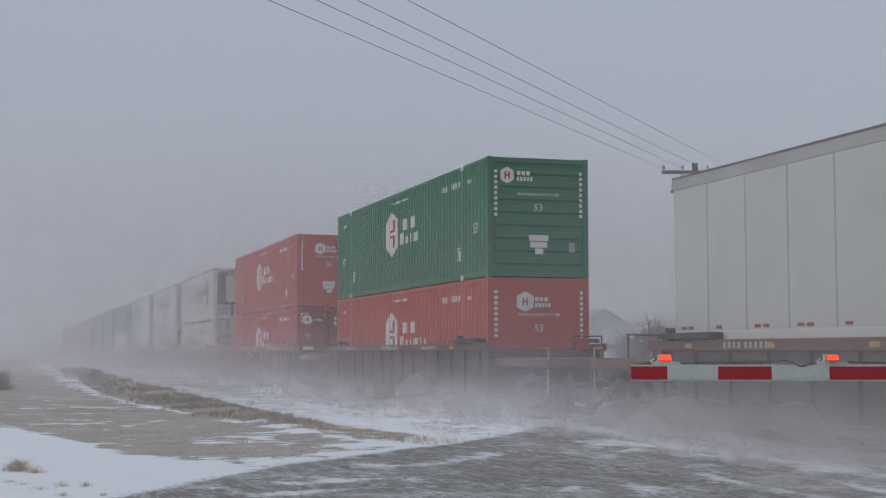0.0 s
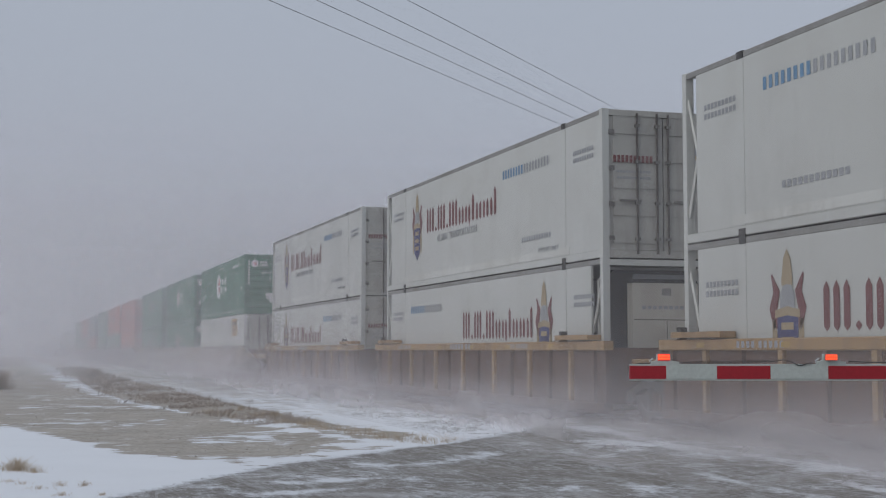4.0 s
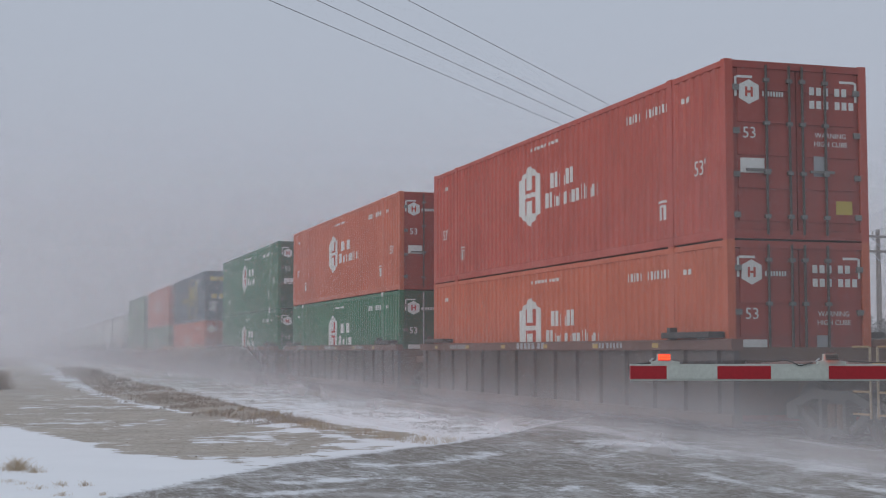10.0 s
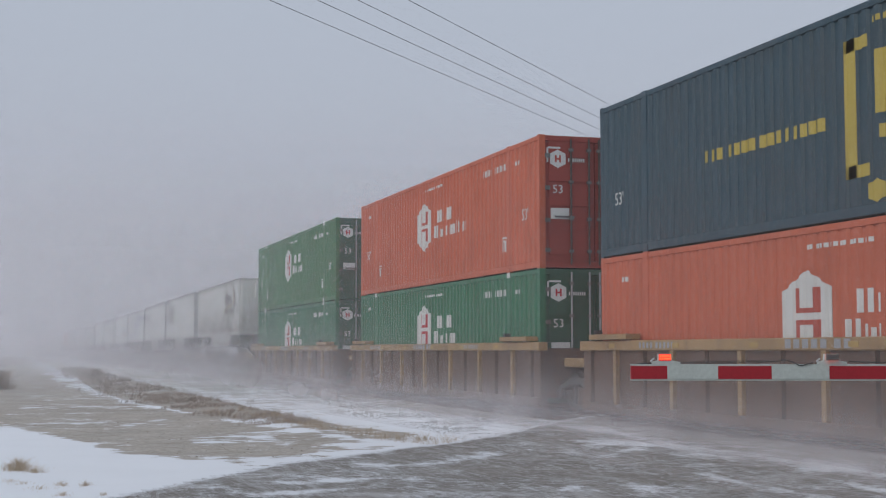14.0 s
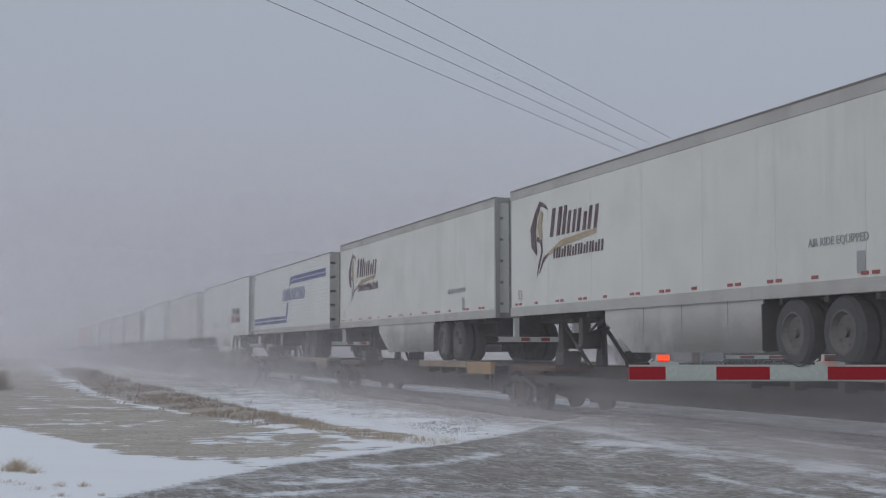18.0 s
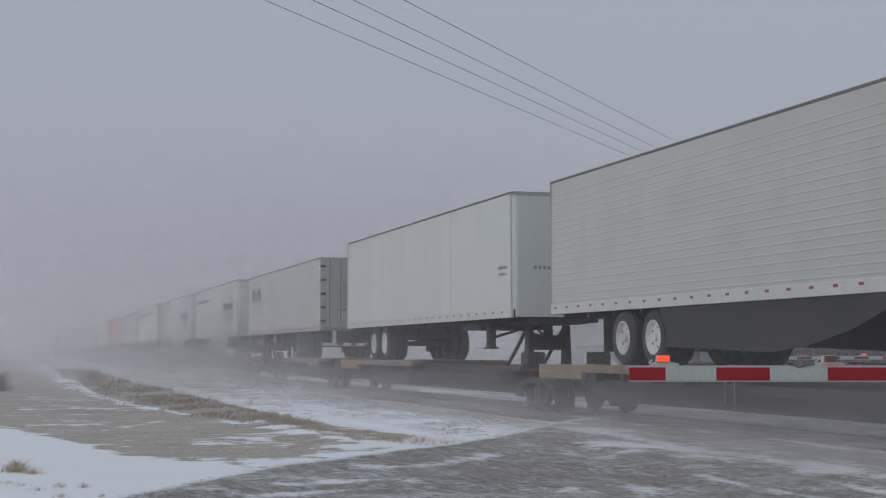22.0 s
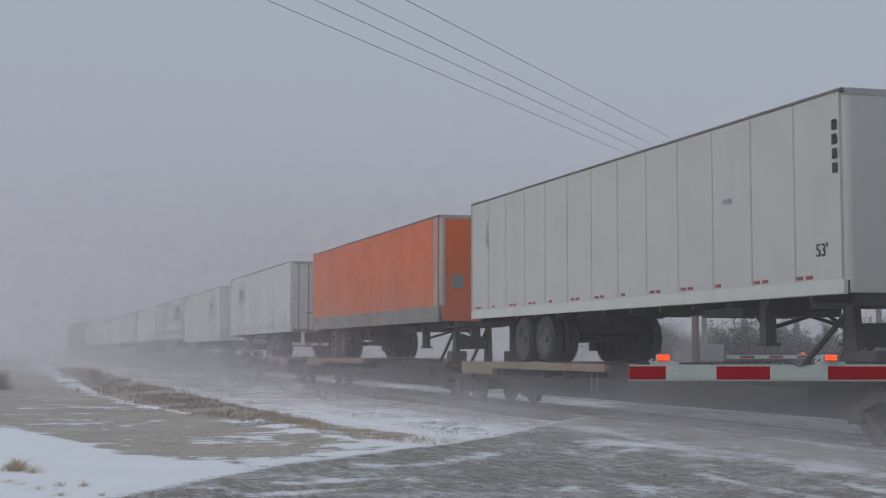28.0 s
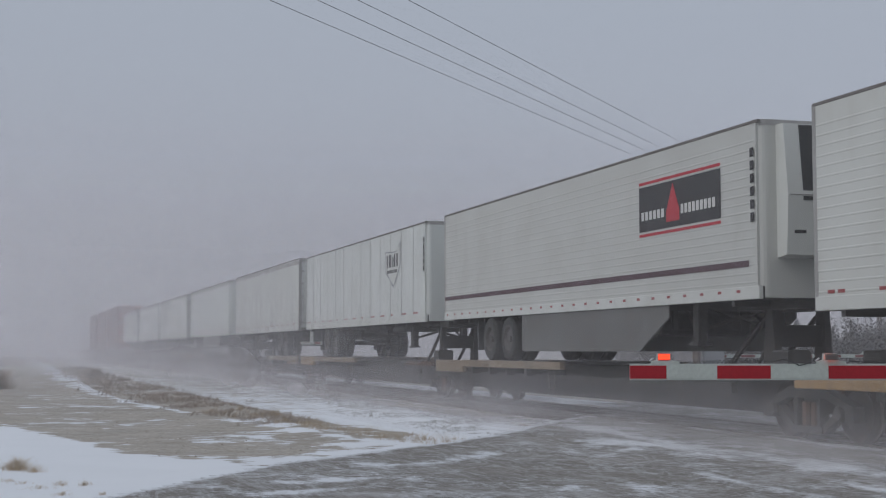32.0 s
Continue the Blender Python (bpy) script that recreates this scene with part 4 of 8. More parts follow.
def letter_bars(g, x0, z0, n, w, h, gap, flat=False, lean=0.0, y0=YN, breaks=(), tall=()):
    """A word that cannot be read, or a brand name, as plain upright bars."""
    x = x0
    for i in range(n):
        hh = h * (1.25 if i in tall else 1.0)
        if i in breaks:
            x += w * 0.7
        if lean:
            s = lean * hh
            painted(g, ((x, z0, z0 + 0.001), (x + s, z0, z0 + hh), (x + w, z0, z0 + hh), (x + w + s, z0 + hh - 0.001, z0 + hh)), flat, y0) if s < w else bar(g, x, x + w, z0, z0 + hh, flat, y0)
        else:
            bar(g, x, x + w, z0, z0 + hh, flat, y0)
        x += w + gap
    return x


def blocks(g, x, z, widths, h, gap, lean=0.0, flat=True, y0=YN, tall=(), ink=0.34):
    """A brand name as plain upright bars in pairs; narrow ones stand alone."""
    for i, w in enumerate(widths):
        hh = h * (1.28 if i in tall else 1.0)
        t = w * ink
        cells = [(0, w, 0, hh)] if w < h * 0.40 else [(0, t, 0, hh), (w - t, w, 0, hh * (0.8 if i % 2 and i not in tall else 1.0))]
        for a, b, c, d in cells:
            if flat:
                q = [(x + a + lean * c, z + c), (x + b + lean * c, z + c), (x + b + lean * d, z + d), (x + a + lean * d, z + d)]
                g.slab(q, 1, y0 - 0.004, y0 - 0.001)
            else:
                bar(g, x + a, x + b, z + c, z + d, False, y0)
        x += w + gap
    return x


def hexagon(g, cx, cz, hw, hh, flat=False, y0=YN):
    return painted(g, ((cx - hw, cz - hh * 0.58, cz + hh * 0.58), (cx, cz - hh, cz + hh), (cx + hw, cz - hh * 0.58, cz + hh * 0.58)), flat, y0)


def end_plate(g, y0, y1, z0, z1, x=L / 2):
    """A flat painted bar on the leading end."""
    return g.box(x + 0.001, x + 0.005, y0, y1, z0, z1)


def end_hex(g, cy, cz, hw, hh, x=L / 2):
    return g.slab([(cy - hw, cz - hh * 0.55), (cy, cz - hh), (cy + hw, cz - hh * 0.55), (cy + hw, cz + hh * 0.55), (cy, cz + hh), (cy - hw, cz + hh * 0.55)], 0, x + 0.001, x + 0.006)


def container_shell(ob, paint, end, corrug=True, post_mat=None, dark_end=None, open_tail=0.0, open_lead=0.0, rail_mat=None):
    """The steel box: sheets, rails, posts, castings, and its leading end as doors or as a wall."""
    post_mat = post_mat or paint
    g = Geo()
    if corrug:
        for prof in SIDE_PROFILE:
            vs = []
            for x, d in prof:
                vs += [(x, YN + 0.004 + d, 0.17), (x, YN + 0.004 + d, H - 0.11)]
            o = len(g.v)
            g.v.extend(vs)
            g.f.extend([(o + 2 * i, o + 2 * i + 2, o + 2 * i + 3, o + 2 * i + 1) for i in range(len(prof) - 1)])
        part("side_panel", g, paint, ob, "corrugated steel side sheet")
    else:
        for a, b in SIDE_RUNS:
            a, b = max(a, -L / 2 + open_tail), min(b, L / 2 - open_lead)
            part("side_panel", Geo().box(a, b, YN + 0.004, YN + 0.05, 0.17, H - 0.11), paint, ob, "smooth insulated side panel")
    part("side_panel", Geo().box(-L / 2 + max(0.1, open_tail), L / 2 - max(0.1, open_lead), -YN - 0.05, -YN - 0.01, 0.17, H - 0.11), paint, ob)
    g = Geo().box(-L / 2 + 0.05, L / 2 - max(0.05, open_lead), YN + 0.03, -YN - 0.03, H - 0.06, H - 0.03)
    for i in range(28 if not open_lead else 27):
        x = -L / 2 + 0.5 + i * 0.56
        g.box(x, x + 0.25, YN + 0.15, -YN - 0.15, H - 0.03, H - 0.012)
    part("roof", g, paint, ob)
    part("floor", Geo().box(-L / 2 + 0.05, L / 2 - 0.05, YN + 0.05, -YN - 0.05, 0.05, 0.17), DARK, ob)
    for y0, y1 in ((YN, YN + 0.07), (-YN - 0.07, -YN)):
        part("top_rail", Geo().box(-L / 2 + 0.1, L / 2 - 0.1, y0, y1, H - 0.11, H - 0.01, 0.01), rail_mat or paint, ob)
        part("bottom_rail", Geo().box(-L / 2 + 0.1, L / 2 - 0.1, y0, y1, 0.02, 0.17, 0.01), paint, ob)
        for x in (-POST, POST):
            part("post", Geo().box(x - 0.10, x + 0.10, y0 - (0.004 if y0 < 0 else 0), y1, 0.17, H - 0.11), paint, ob)
            for z0 in (0.0, H - 0.12):
                part("corner_casting", Geo().box(x - 0.10, x + 0.10, y0 - (0.012 if y0 < 0 else -0.01), y1, z0 + 0.001, z0 + 0.121), post_mat, ob)
    for x in (-L / 2, L / 2 - 0.14):
        for y0, y1 in ((YN, YN + 0.14), (-YN - 0.14, -YN)):
            part("corner_post", Geo().box(x, x + 0.14, y0, y1, 0.12, H - 0.12), paint, ob)
            for z0 in (0.0, H - 0.12):
                part("corner_casting", Geo().box(x + 0.001, x + 0.141, y0 - 0.003, y1 - 0.001, z0, z0 + 0.12), paint, ob)
    part("end_wall", Geo().box(-L / 2 + 0.01 + open_tail, -L / 2 + 0.06 + open_tail, YN + 0.06, -YN - 0.14, 0.1, H - 0.1), paint, ob)
    xe = L / 2
    emat = dark_end or paint
    part("end_sill", Geo().box(xe - 0.12, xe + 0.001, YN + 0.14, -YN - 0.14, 0.02, 0.16), emat, ob)
    part("end_header", Geo().box(xe - 0.12, xe + 0.001, YN + 0.14, -YN - 0.14, H - 0.13, H - 0.015), emat, ob)
    if end == "wall":
        g = Geo().box(xe - 0.08, xe - 0.045, YN + 0.14, -YN - 0.14, 0.16, H - 0.13)
        part("end_wall", g, emat, ob)
        for i in range(8):
            z = 0.30 + i * 0.31
            part("rib", Geo().slab([(xe - 0.045, z), (xe - 0.005, z + 0.04), (xe - 0.005, z + 0.15), (xe - 0.045, z + 0.19)], 1, YN + 0.2, -YN - 0.2), emat, ob)
    elif end == "flat":
        part("end_wall", Geo().box(xe - 0.08, xe - 0.01, YN + 0.14, -YN - 0.14, 0.16, H - 0.13), emat, ob)
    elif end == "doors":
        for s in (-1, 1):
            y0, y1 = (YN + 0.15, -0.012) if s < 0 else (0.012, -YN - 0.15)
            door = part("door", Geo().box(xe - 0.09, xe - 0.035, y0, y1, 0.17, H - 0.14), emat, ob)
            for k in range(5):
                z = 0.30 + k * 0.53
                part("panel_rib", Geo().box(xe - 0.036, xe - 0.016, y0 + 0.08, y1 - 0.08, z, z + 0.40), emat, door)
            for yy in ((y0 + 0.58, y0 + 1.0) if s < 0 else (y0 + 0.08, y0 + 0.50)):
                part("lock_rod", Geo().cyl((xe + 0.012, yy, 0.09), (xe + 0.012, yy, H - 0.07), 0.022, 8), GALV if paint in (GREEN, GREEN_B) else ROD, door, "steel locking rod")
                for z in (0.35, 1.05, 1.85, 2.55):
                    part("rod_bracket", Geo().box(xe - 0.018, xe + 0.04, yy - 0.05, yy + 0.05, z, z + 0.06), STEEL, door)
            for z in (0.35, 1.0, 1.7, 2.4):
                ya = y0 - 0.02 if s < 0 else y1 - 0.10
                part("hinge", Geo().box(xe - 0.03, xe + 0.01, ya, ya + 0.12, z, z + 0.09), STEEL, door)
            part("handle", Geo().box(xe + 0.005, xe + 0.035, y0 + 0.2, y0 + 0.65, 1.10, 1.14), STEEL, door)


def hex_marks(ob, red, low_mark=False):
    """White emblem, word bars and figures on the near side."""
    up = -0.09 if red else 0.0
    pale = DECALWHITE
    part("emblem", hexagon(Geo(), -0.80, 1.70 + up, 0.65, 0.67), pale, ob, "white hexagonal emblem")
    g = Geo()
    inner = DECALRED if not red else RED
    for x in (-1.12, -0.62):
        bar(g, x, x + 0.15, 1.30 + up, 1.66 + up)
        bar(g, x, x + 0.15, 1.76 + up, 2.12 + up)
    bar(g, -0.97, -0.62, 1.59 + up, 1.66 + up)
    bar(g, -0.97, -0.62, 1.76 + up, 1.83 + up)
    for ob2 in (part("emblem_inlay", g, inner, ob, "red upright bars on the emblem"),):
        ob2.location.y = -0.004
    g = Geo()
    blocks(g, 0.46, 1.73 + up, (0.36, 0.34, 0.34), 0.25, 0.08, flat=False, tall=(0, 2), ink=0.30)
    x = blocks(g, 0.17, 1.33 + up, (0.36, 0.26, 0.30, 0.30, 0.32), 0.25, 0.06, flat=False, tall=(0,), ink=0.30)
    if red:
        blocks(g, x + 0.14, 1.33 + up, (0.10, 0.30, 0.26), 0.24, 0.07, flat=False, tall=(0,), ink=0.30)
    part("lettering", g, pale, ob, "white word bars beside the emblem")
    g = Geo()
    letter_bars(g, -0.80, 2.57, 14, 0.075, 0.065, 0.045)
    x = blocks(g, 4.25, 2.38, (0.12,) * 4, 0.15, 0.06, flat=False, ink=0.30)
    blocks(g, x + 0.12, 2.38, (0.12,) * 5, 0.15, 0.06, flat=False, ink=0.30)
    letter_bars(g, -7.2, 2.40, 3, 0.07, 0.09, 0.04)
    letter_bars(g, 6.55, 2.40, 3, 0.07, 0.09, 0.04)
    part("marking", g, pale, ob, "small white figures as bars")
    for x in (-7.0, 7.2):
        wording("53'", 0.36, pale, ob, (x, YN - 0.006, 1.22), label="white length figures")
    for x in (-5.75, 5.6):
        g = Geo()
        bar(g, x, x + 0.26, 0.72, 0.76), bar(g, x, x + 0.04, 0.5, 0.72), bar(g, x + 0.22, x + 0.26, 0.5, 0.72), bar(g, x + 0.1, x + 0.16, 0.5, 0.70), bar(g, x - 0.03, x + 0.29, 0.80, 0.84)
        part("lift_mark", g, pale, ob, "small white lifting mark")


def hex_end(ob, end, red):
    pale = DECALWHITE
    xe = L / 2 + (0.0 if end != "doors" else -0.018)
    if end in ("wall", "flat"):
        off = 0.0 if end == "wall" else 0.45
        part("end_emblem", end_hex(Geo(), -0.80 + off, 2.45 - off * 0.3, 0.17 + off * 0.1, 0.20 + off * 0.1, xe), pale, ob, "white hexagonal emblem")
        part("end_emblem_inlay", Geo().box(xe + 0.006, xe + 0.009, off - 0.87, off - 0.83, 2.36 - off * 0.3, 2.54 - off * 0.3).box(xe + 0.006, xe + 0.009, off - 0.77, off - 0.73, 2.36 - off * 0.3, 2.54 - off * 0.3).box(xe + 0.006, xe + 0.009, off - 0.83, off - 0.77, 2.43 - off * 0.3, 2.47 - off * 0.3), RED if red else DECALRED, ob)
        g = Geo()
        for i in range(3):
            end_plate(g, off - 0.55 + i * 0.12, off - 0.46 + i * 0.12, 2.46 - off * 0.3, 2.56 - off * 0.3, xe)
        for i in range(5):
            end_plate(g, off - 0.55 + i * 0.085, off - 0.49 + i * 0.085, 2.32 - off * 0.3, 2.42 - off * 0.3, xe)
        for i in range(9):
            end_plate(g, -1.13, -1.05, 2.50 - i * 0.13, 2.58 - i * 0.13, xe)
            end_plate(g, 1.06, 1.14, 2.50 - i * 0.13, 2.58 - i * 0.13, xe)
        part("marking", g, pale, ob)
        wording("WARNING HIGH CUBE", 0.105, pale, ob, (xe + 0.003, 0.0, 2.00), "end")
        wording("53", 0.24, pale, ob, (xe + 0.003, 0.0, 1.68), "end")
        part("plate", Geo().box(xe, xe + 0.006, -0.25, 0.25, 0.88, 1.02).box(xe, xe + 0.006, -0.22, 0.22, 0.72, 0.86).box(xe, xe + 0.006, -0.09, 0.12, 0.56, 0.70), DECALWHITE, ob, "white notice plate")
        part("plate", Geo().box(xe, xe + 0.006, 0.78, 0.94, 0.62, 0.85), DECALGREY, ob)
    else:
        part("end_emblem", end_hex(Geo(), -0.86, 2.38, 0.18, 0.20, xe), pale, ob, "white hexagonal emblem")
        part("end_emblem_inlay", Geo().box(xe + 0.006, xe + 0.009, -0.93, -0.89, 2.30, 2.46).box(xe + 0.006, xe + 0.009, -0.83, -0.79, 2.30, 2.46).box(xe + 0.006, xe + 0.009, -0.89, -0.83, 2.36, 2.40), RED if red else DECALRED, ob)
        g = Geo()
        for i in range(8):
            end_plate(g, -0.62 + i * 0.05, -0.59 + i * 0.05, 2.32, 2.40, xe)
        for z, n in ((2.38, 5), (2.16, 6)):
            for i in range(n):
                end_plate(g, 0.24 + i * 0.13 + (0.08 if i > 2 else 0), 0.33 + i * 0.13 + (0.08 if i > 2 else 0), z, z + 0.13, xe)
        g.box(xe, xe + 0.005, -1.12, -1.08, 2.30, 2.62).box(xe, xe + 0.005, -1.08, -0.80, 2.60, 2.64)
        g.box(xe, xe + 0.005, 1.08, 1.12, 2.30, 2.62).box(xe, xe + 0.005, 0.80, 1.08, 2.60, 2.64)
        part("marking", g, pale, ob)
        wording("53", 0.26, pale, ob, (xe + 0.003, -0.86, 1.71), "end")
        wording("WARNING", 0.12, pale, ob, (xe + 0.003, 0.62, 1.72), "end")
        wording("HIGH CUBE", 0.12, pale, ob, (xe + 0.003, 0.62, 1.58), "end")
        part("plate", Geo().box(xe, xe + 0.006, -1.03, -0.60, 1.07, 1.31), DECALWHITE, ob, "white notice plate")
        part("plate", Geo().box(xe, xe + 0.006, 0.30, 0.55, 1.05, 1.38), DECALGREY, ob)
        part("plate", Geo().box(xe, xe + 0.006, 0.70, 1.0, 0.44, 0.66), DECALGOLD, ob, "small yellow notice plate")


PROTO = {}


def proto(key, build):
    """Builds a kind once; later ones are copies that share its meshes."""
    if key not in PROTO:
        PROTO[key] = build()
        return PROTO[key]
    return copy_thing(PROTO[key], Matrix())


def hex_container(color, end, dashes=False):
    def build():
        red = color in ("red", "orange_red", "maroon")
        paint = {"maroon": MAROON, "red": RED, "orange_red": RED_B, "green": GREEN, "faded_green": GREEN_B}[color]
        word = {"maroon": "dull maroon", "red": "red", "orange_red": "faded orange-red", "green": "dark green", "faded_green": "faded green"}[color]
        ob = thing("shipping_container", f"{word} corrugated steel container with white hexagonal emblem", "container", "containers on the train")
        # door ends get the darker paint, the end's shade mixed into its colour
        container_shell(ob, paint, end, True, DECALWHITE if not red else None, None if end != "doors" else SHADEDREDDOOR if red else SHADEDGREENDOOR)
        hex_marks(ob, red)
        hex_end(ob, end, red)
        if dashes:
            for i in range(22):
                x = -L / 2 + 0.3 + i * 0.73
                part("reflector", Geo().box(x, x + 0.30, YN - 0.006, YN + 0.006, 0.205, 0.255), DECALWHITE, ob, "white reflector dash")
        return ob
    return proto(("hex", color, end, dashes), build)


def navy_container():
    ob = thing("shipping_container", "dark blue corrugated container with yellow brackets and emblem", "container", "containers on the train")
    container_shell(ob, NAVY, "doors")
    g = Geo()
    for x, s in ((0.25, 1), (3.95, -1)):
        bar(g, x, x + 0.28, 0.55, 2.45)
        bar(g, x if s > 0 else x - 0.28, x + (0.56 if s > 0 else 0.28), 0.55, 0.72)
        bar(g, x if s > 0 else x - 0.28, x + (0.56 if s > 0 else 0.28), 2.28, 2.45)
    blocks(g, 0.95, 1.35, (0.76, 0.76, 0.80), 0.85, 0.10, flat=False, ink=0.42)
    letter_bars(g, 1.05, 1.02, 9, 0.19, 0.18, 0.06)
    hexagon(g, 0.95, 0.34, 0.17, 0.17)
    hexagon(g, 3.45, 0.34, 0.17, 0.17)
    part("emblem", g, DECALGOLD, ob, "yellow bracketed emblem with two dots")
    g = Geo()
    letter_bars(g, -3.85, 1.30, 15, 0.15, 0.19, 0.08, breaks=(3, 7))
    letter_bars(g, 0.9, 2.58, 14, 0.08, 0.08, 0.04)
    part("lettering", g, DECALGOLD, ob, "yellow word bars")
    g = Geo()
    letter_bars(g, 3.9, 2.36, 8, 0.14, 0.17, 0.06)
    part("marking", g, DECALWHITE, ob)
    for x in (-7.2, 6.9):
        wording("53'", 0.34, DECALWHITE, ob, (x, YN - 0.006, 1.05))
    xe = L / 2 - 0.018
    g = Geo()
    for i in range(3):
        end_plate(g, -0.98 + i * 0.27, -0.75 + i * 0.27, 2.32, 2.56, xe)
    for k, z in enumerate((1.44, 1.30)):
        end_plate(g, -0.9, -0.55, z, z + 0.1, xe), end_plate(g, -0.45, -0.2, z, z + 0.1, xe), end_plate(g, 0.3, 0.9, z - 0.05, z + 0.05, xe)
    part("end_emblem", g, DECALGOLD, ob, "yellow emblem bars on the doors")
    part("plate", Geo().box(xe, xe + 0.006, -1.02, -0.62, 0.55, 1.1), DECALGREY, ob, "grey patch on the door")
    part("plate", Geo().box(xe, xe + 0.006, 0.3, 0.65, 1.45, 1.6), DECALWHITE, ob)
    part("plate", Geo().box(xe, xe + 0.006, 0.72, 1.05, 0.52, 0.82), DECALGOLD, ob)
    return ob


def crest(g, g2, x, z, s=1.0, flat=True):
    """A heraldic crest as plain shapes: dark shield, gold crown and finial."""
    painted(g, ((x - 0.30 * s, z - 0.62 * s, z + 0.12 * s), (x - 0.15 * s, z - 0.74 * s, z + 0.12 * s), (x, z - 0.86 * s, z + 0.12 * s), (x + 0.15 * s, z - 0.74 * s, z + 0.12 * s), (x + 0.30 * s, z - 0.62 * s, z + 0.12 * s)), flat, YN - 0.002)
    painted(g2, ((x - 0.36 * s, z + 0.06 * s, z + 0.18 * s), (x, z + 0.10 * s, z + 0.24 * s), (x + 0.36 * s, z + 0.06 * s, z + 0.18 * s)), flat, YN - 0.007)
    painted(g2, ((x - 0.16 * s, z + 0.56 * s, z + 0.66 * s), (x - 0.10 * s, z + 0.56 * s, z + 0.98 * s), (x, z + 0.58 * s, z + 1.12 * s), (x + 0.10 * s, z + 0.56 * s, z + 0.98 * s), (x + 0.16 * s, z + 0.56 * s, z + 0.66 * s)), flat, YN - 0.006)
    for sgn in (-1, 1):
        ribbon(g2, [(x + sgn * 0.40 * s, z - 0.66 * s, 0.5), (x + sgn * 0.38 * s, z - 0.30 * s, 1.0), (x + sgn * 0.40 * s, z + 0.05 * s, 0.6)], 0.16 * s, YN - 0.006)
    for k in range(3):
        bar(g2, x - 0.18 * s, x + 0.18 * s, z + (-0.56 + 0.22 * k) * s, z + (-0.45 + 0.22 * k) * s, flat, YN - 0.008)


CRESTBLUE = surface("dark_blue_crest_paint", (0.055, 0.060, 0.17), 0.5, amount=0.2)
CREAM = surface("grimy_cream_panel", (0.47, 0.445, 0.39), 0.5, dirt=(0.20, 0.16, 0.11), amount=0.45, streak=0.4, bump=0.03, contrast=0.05)


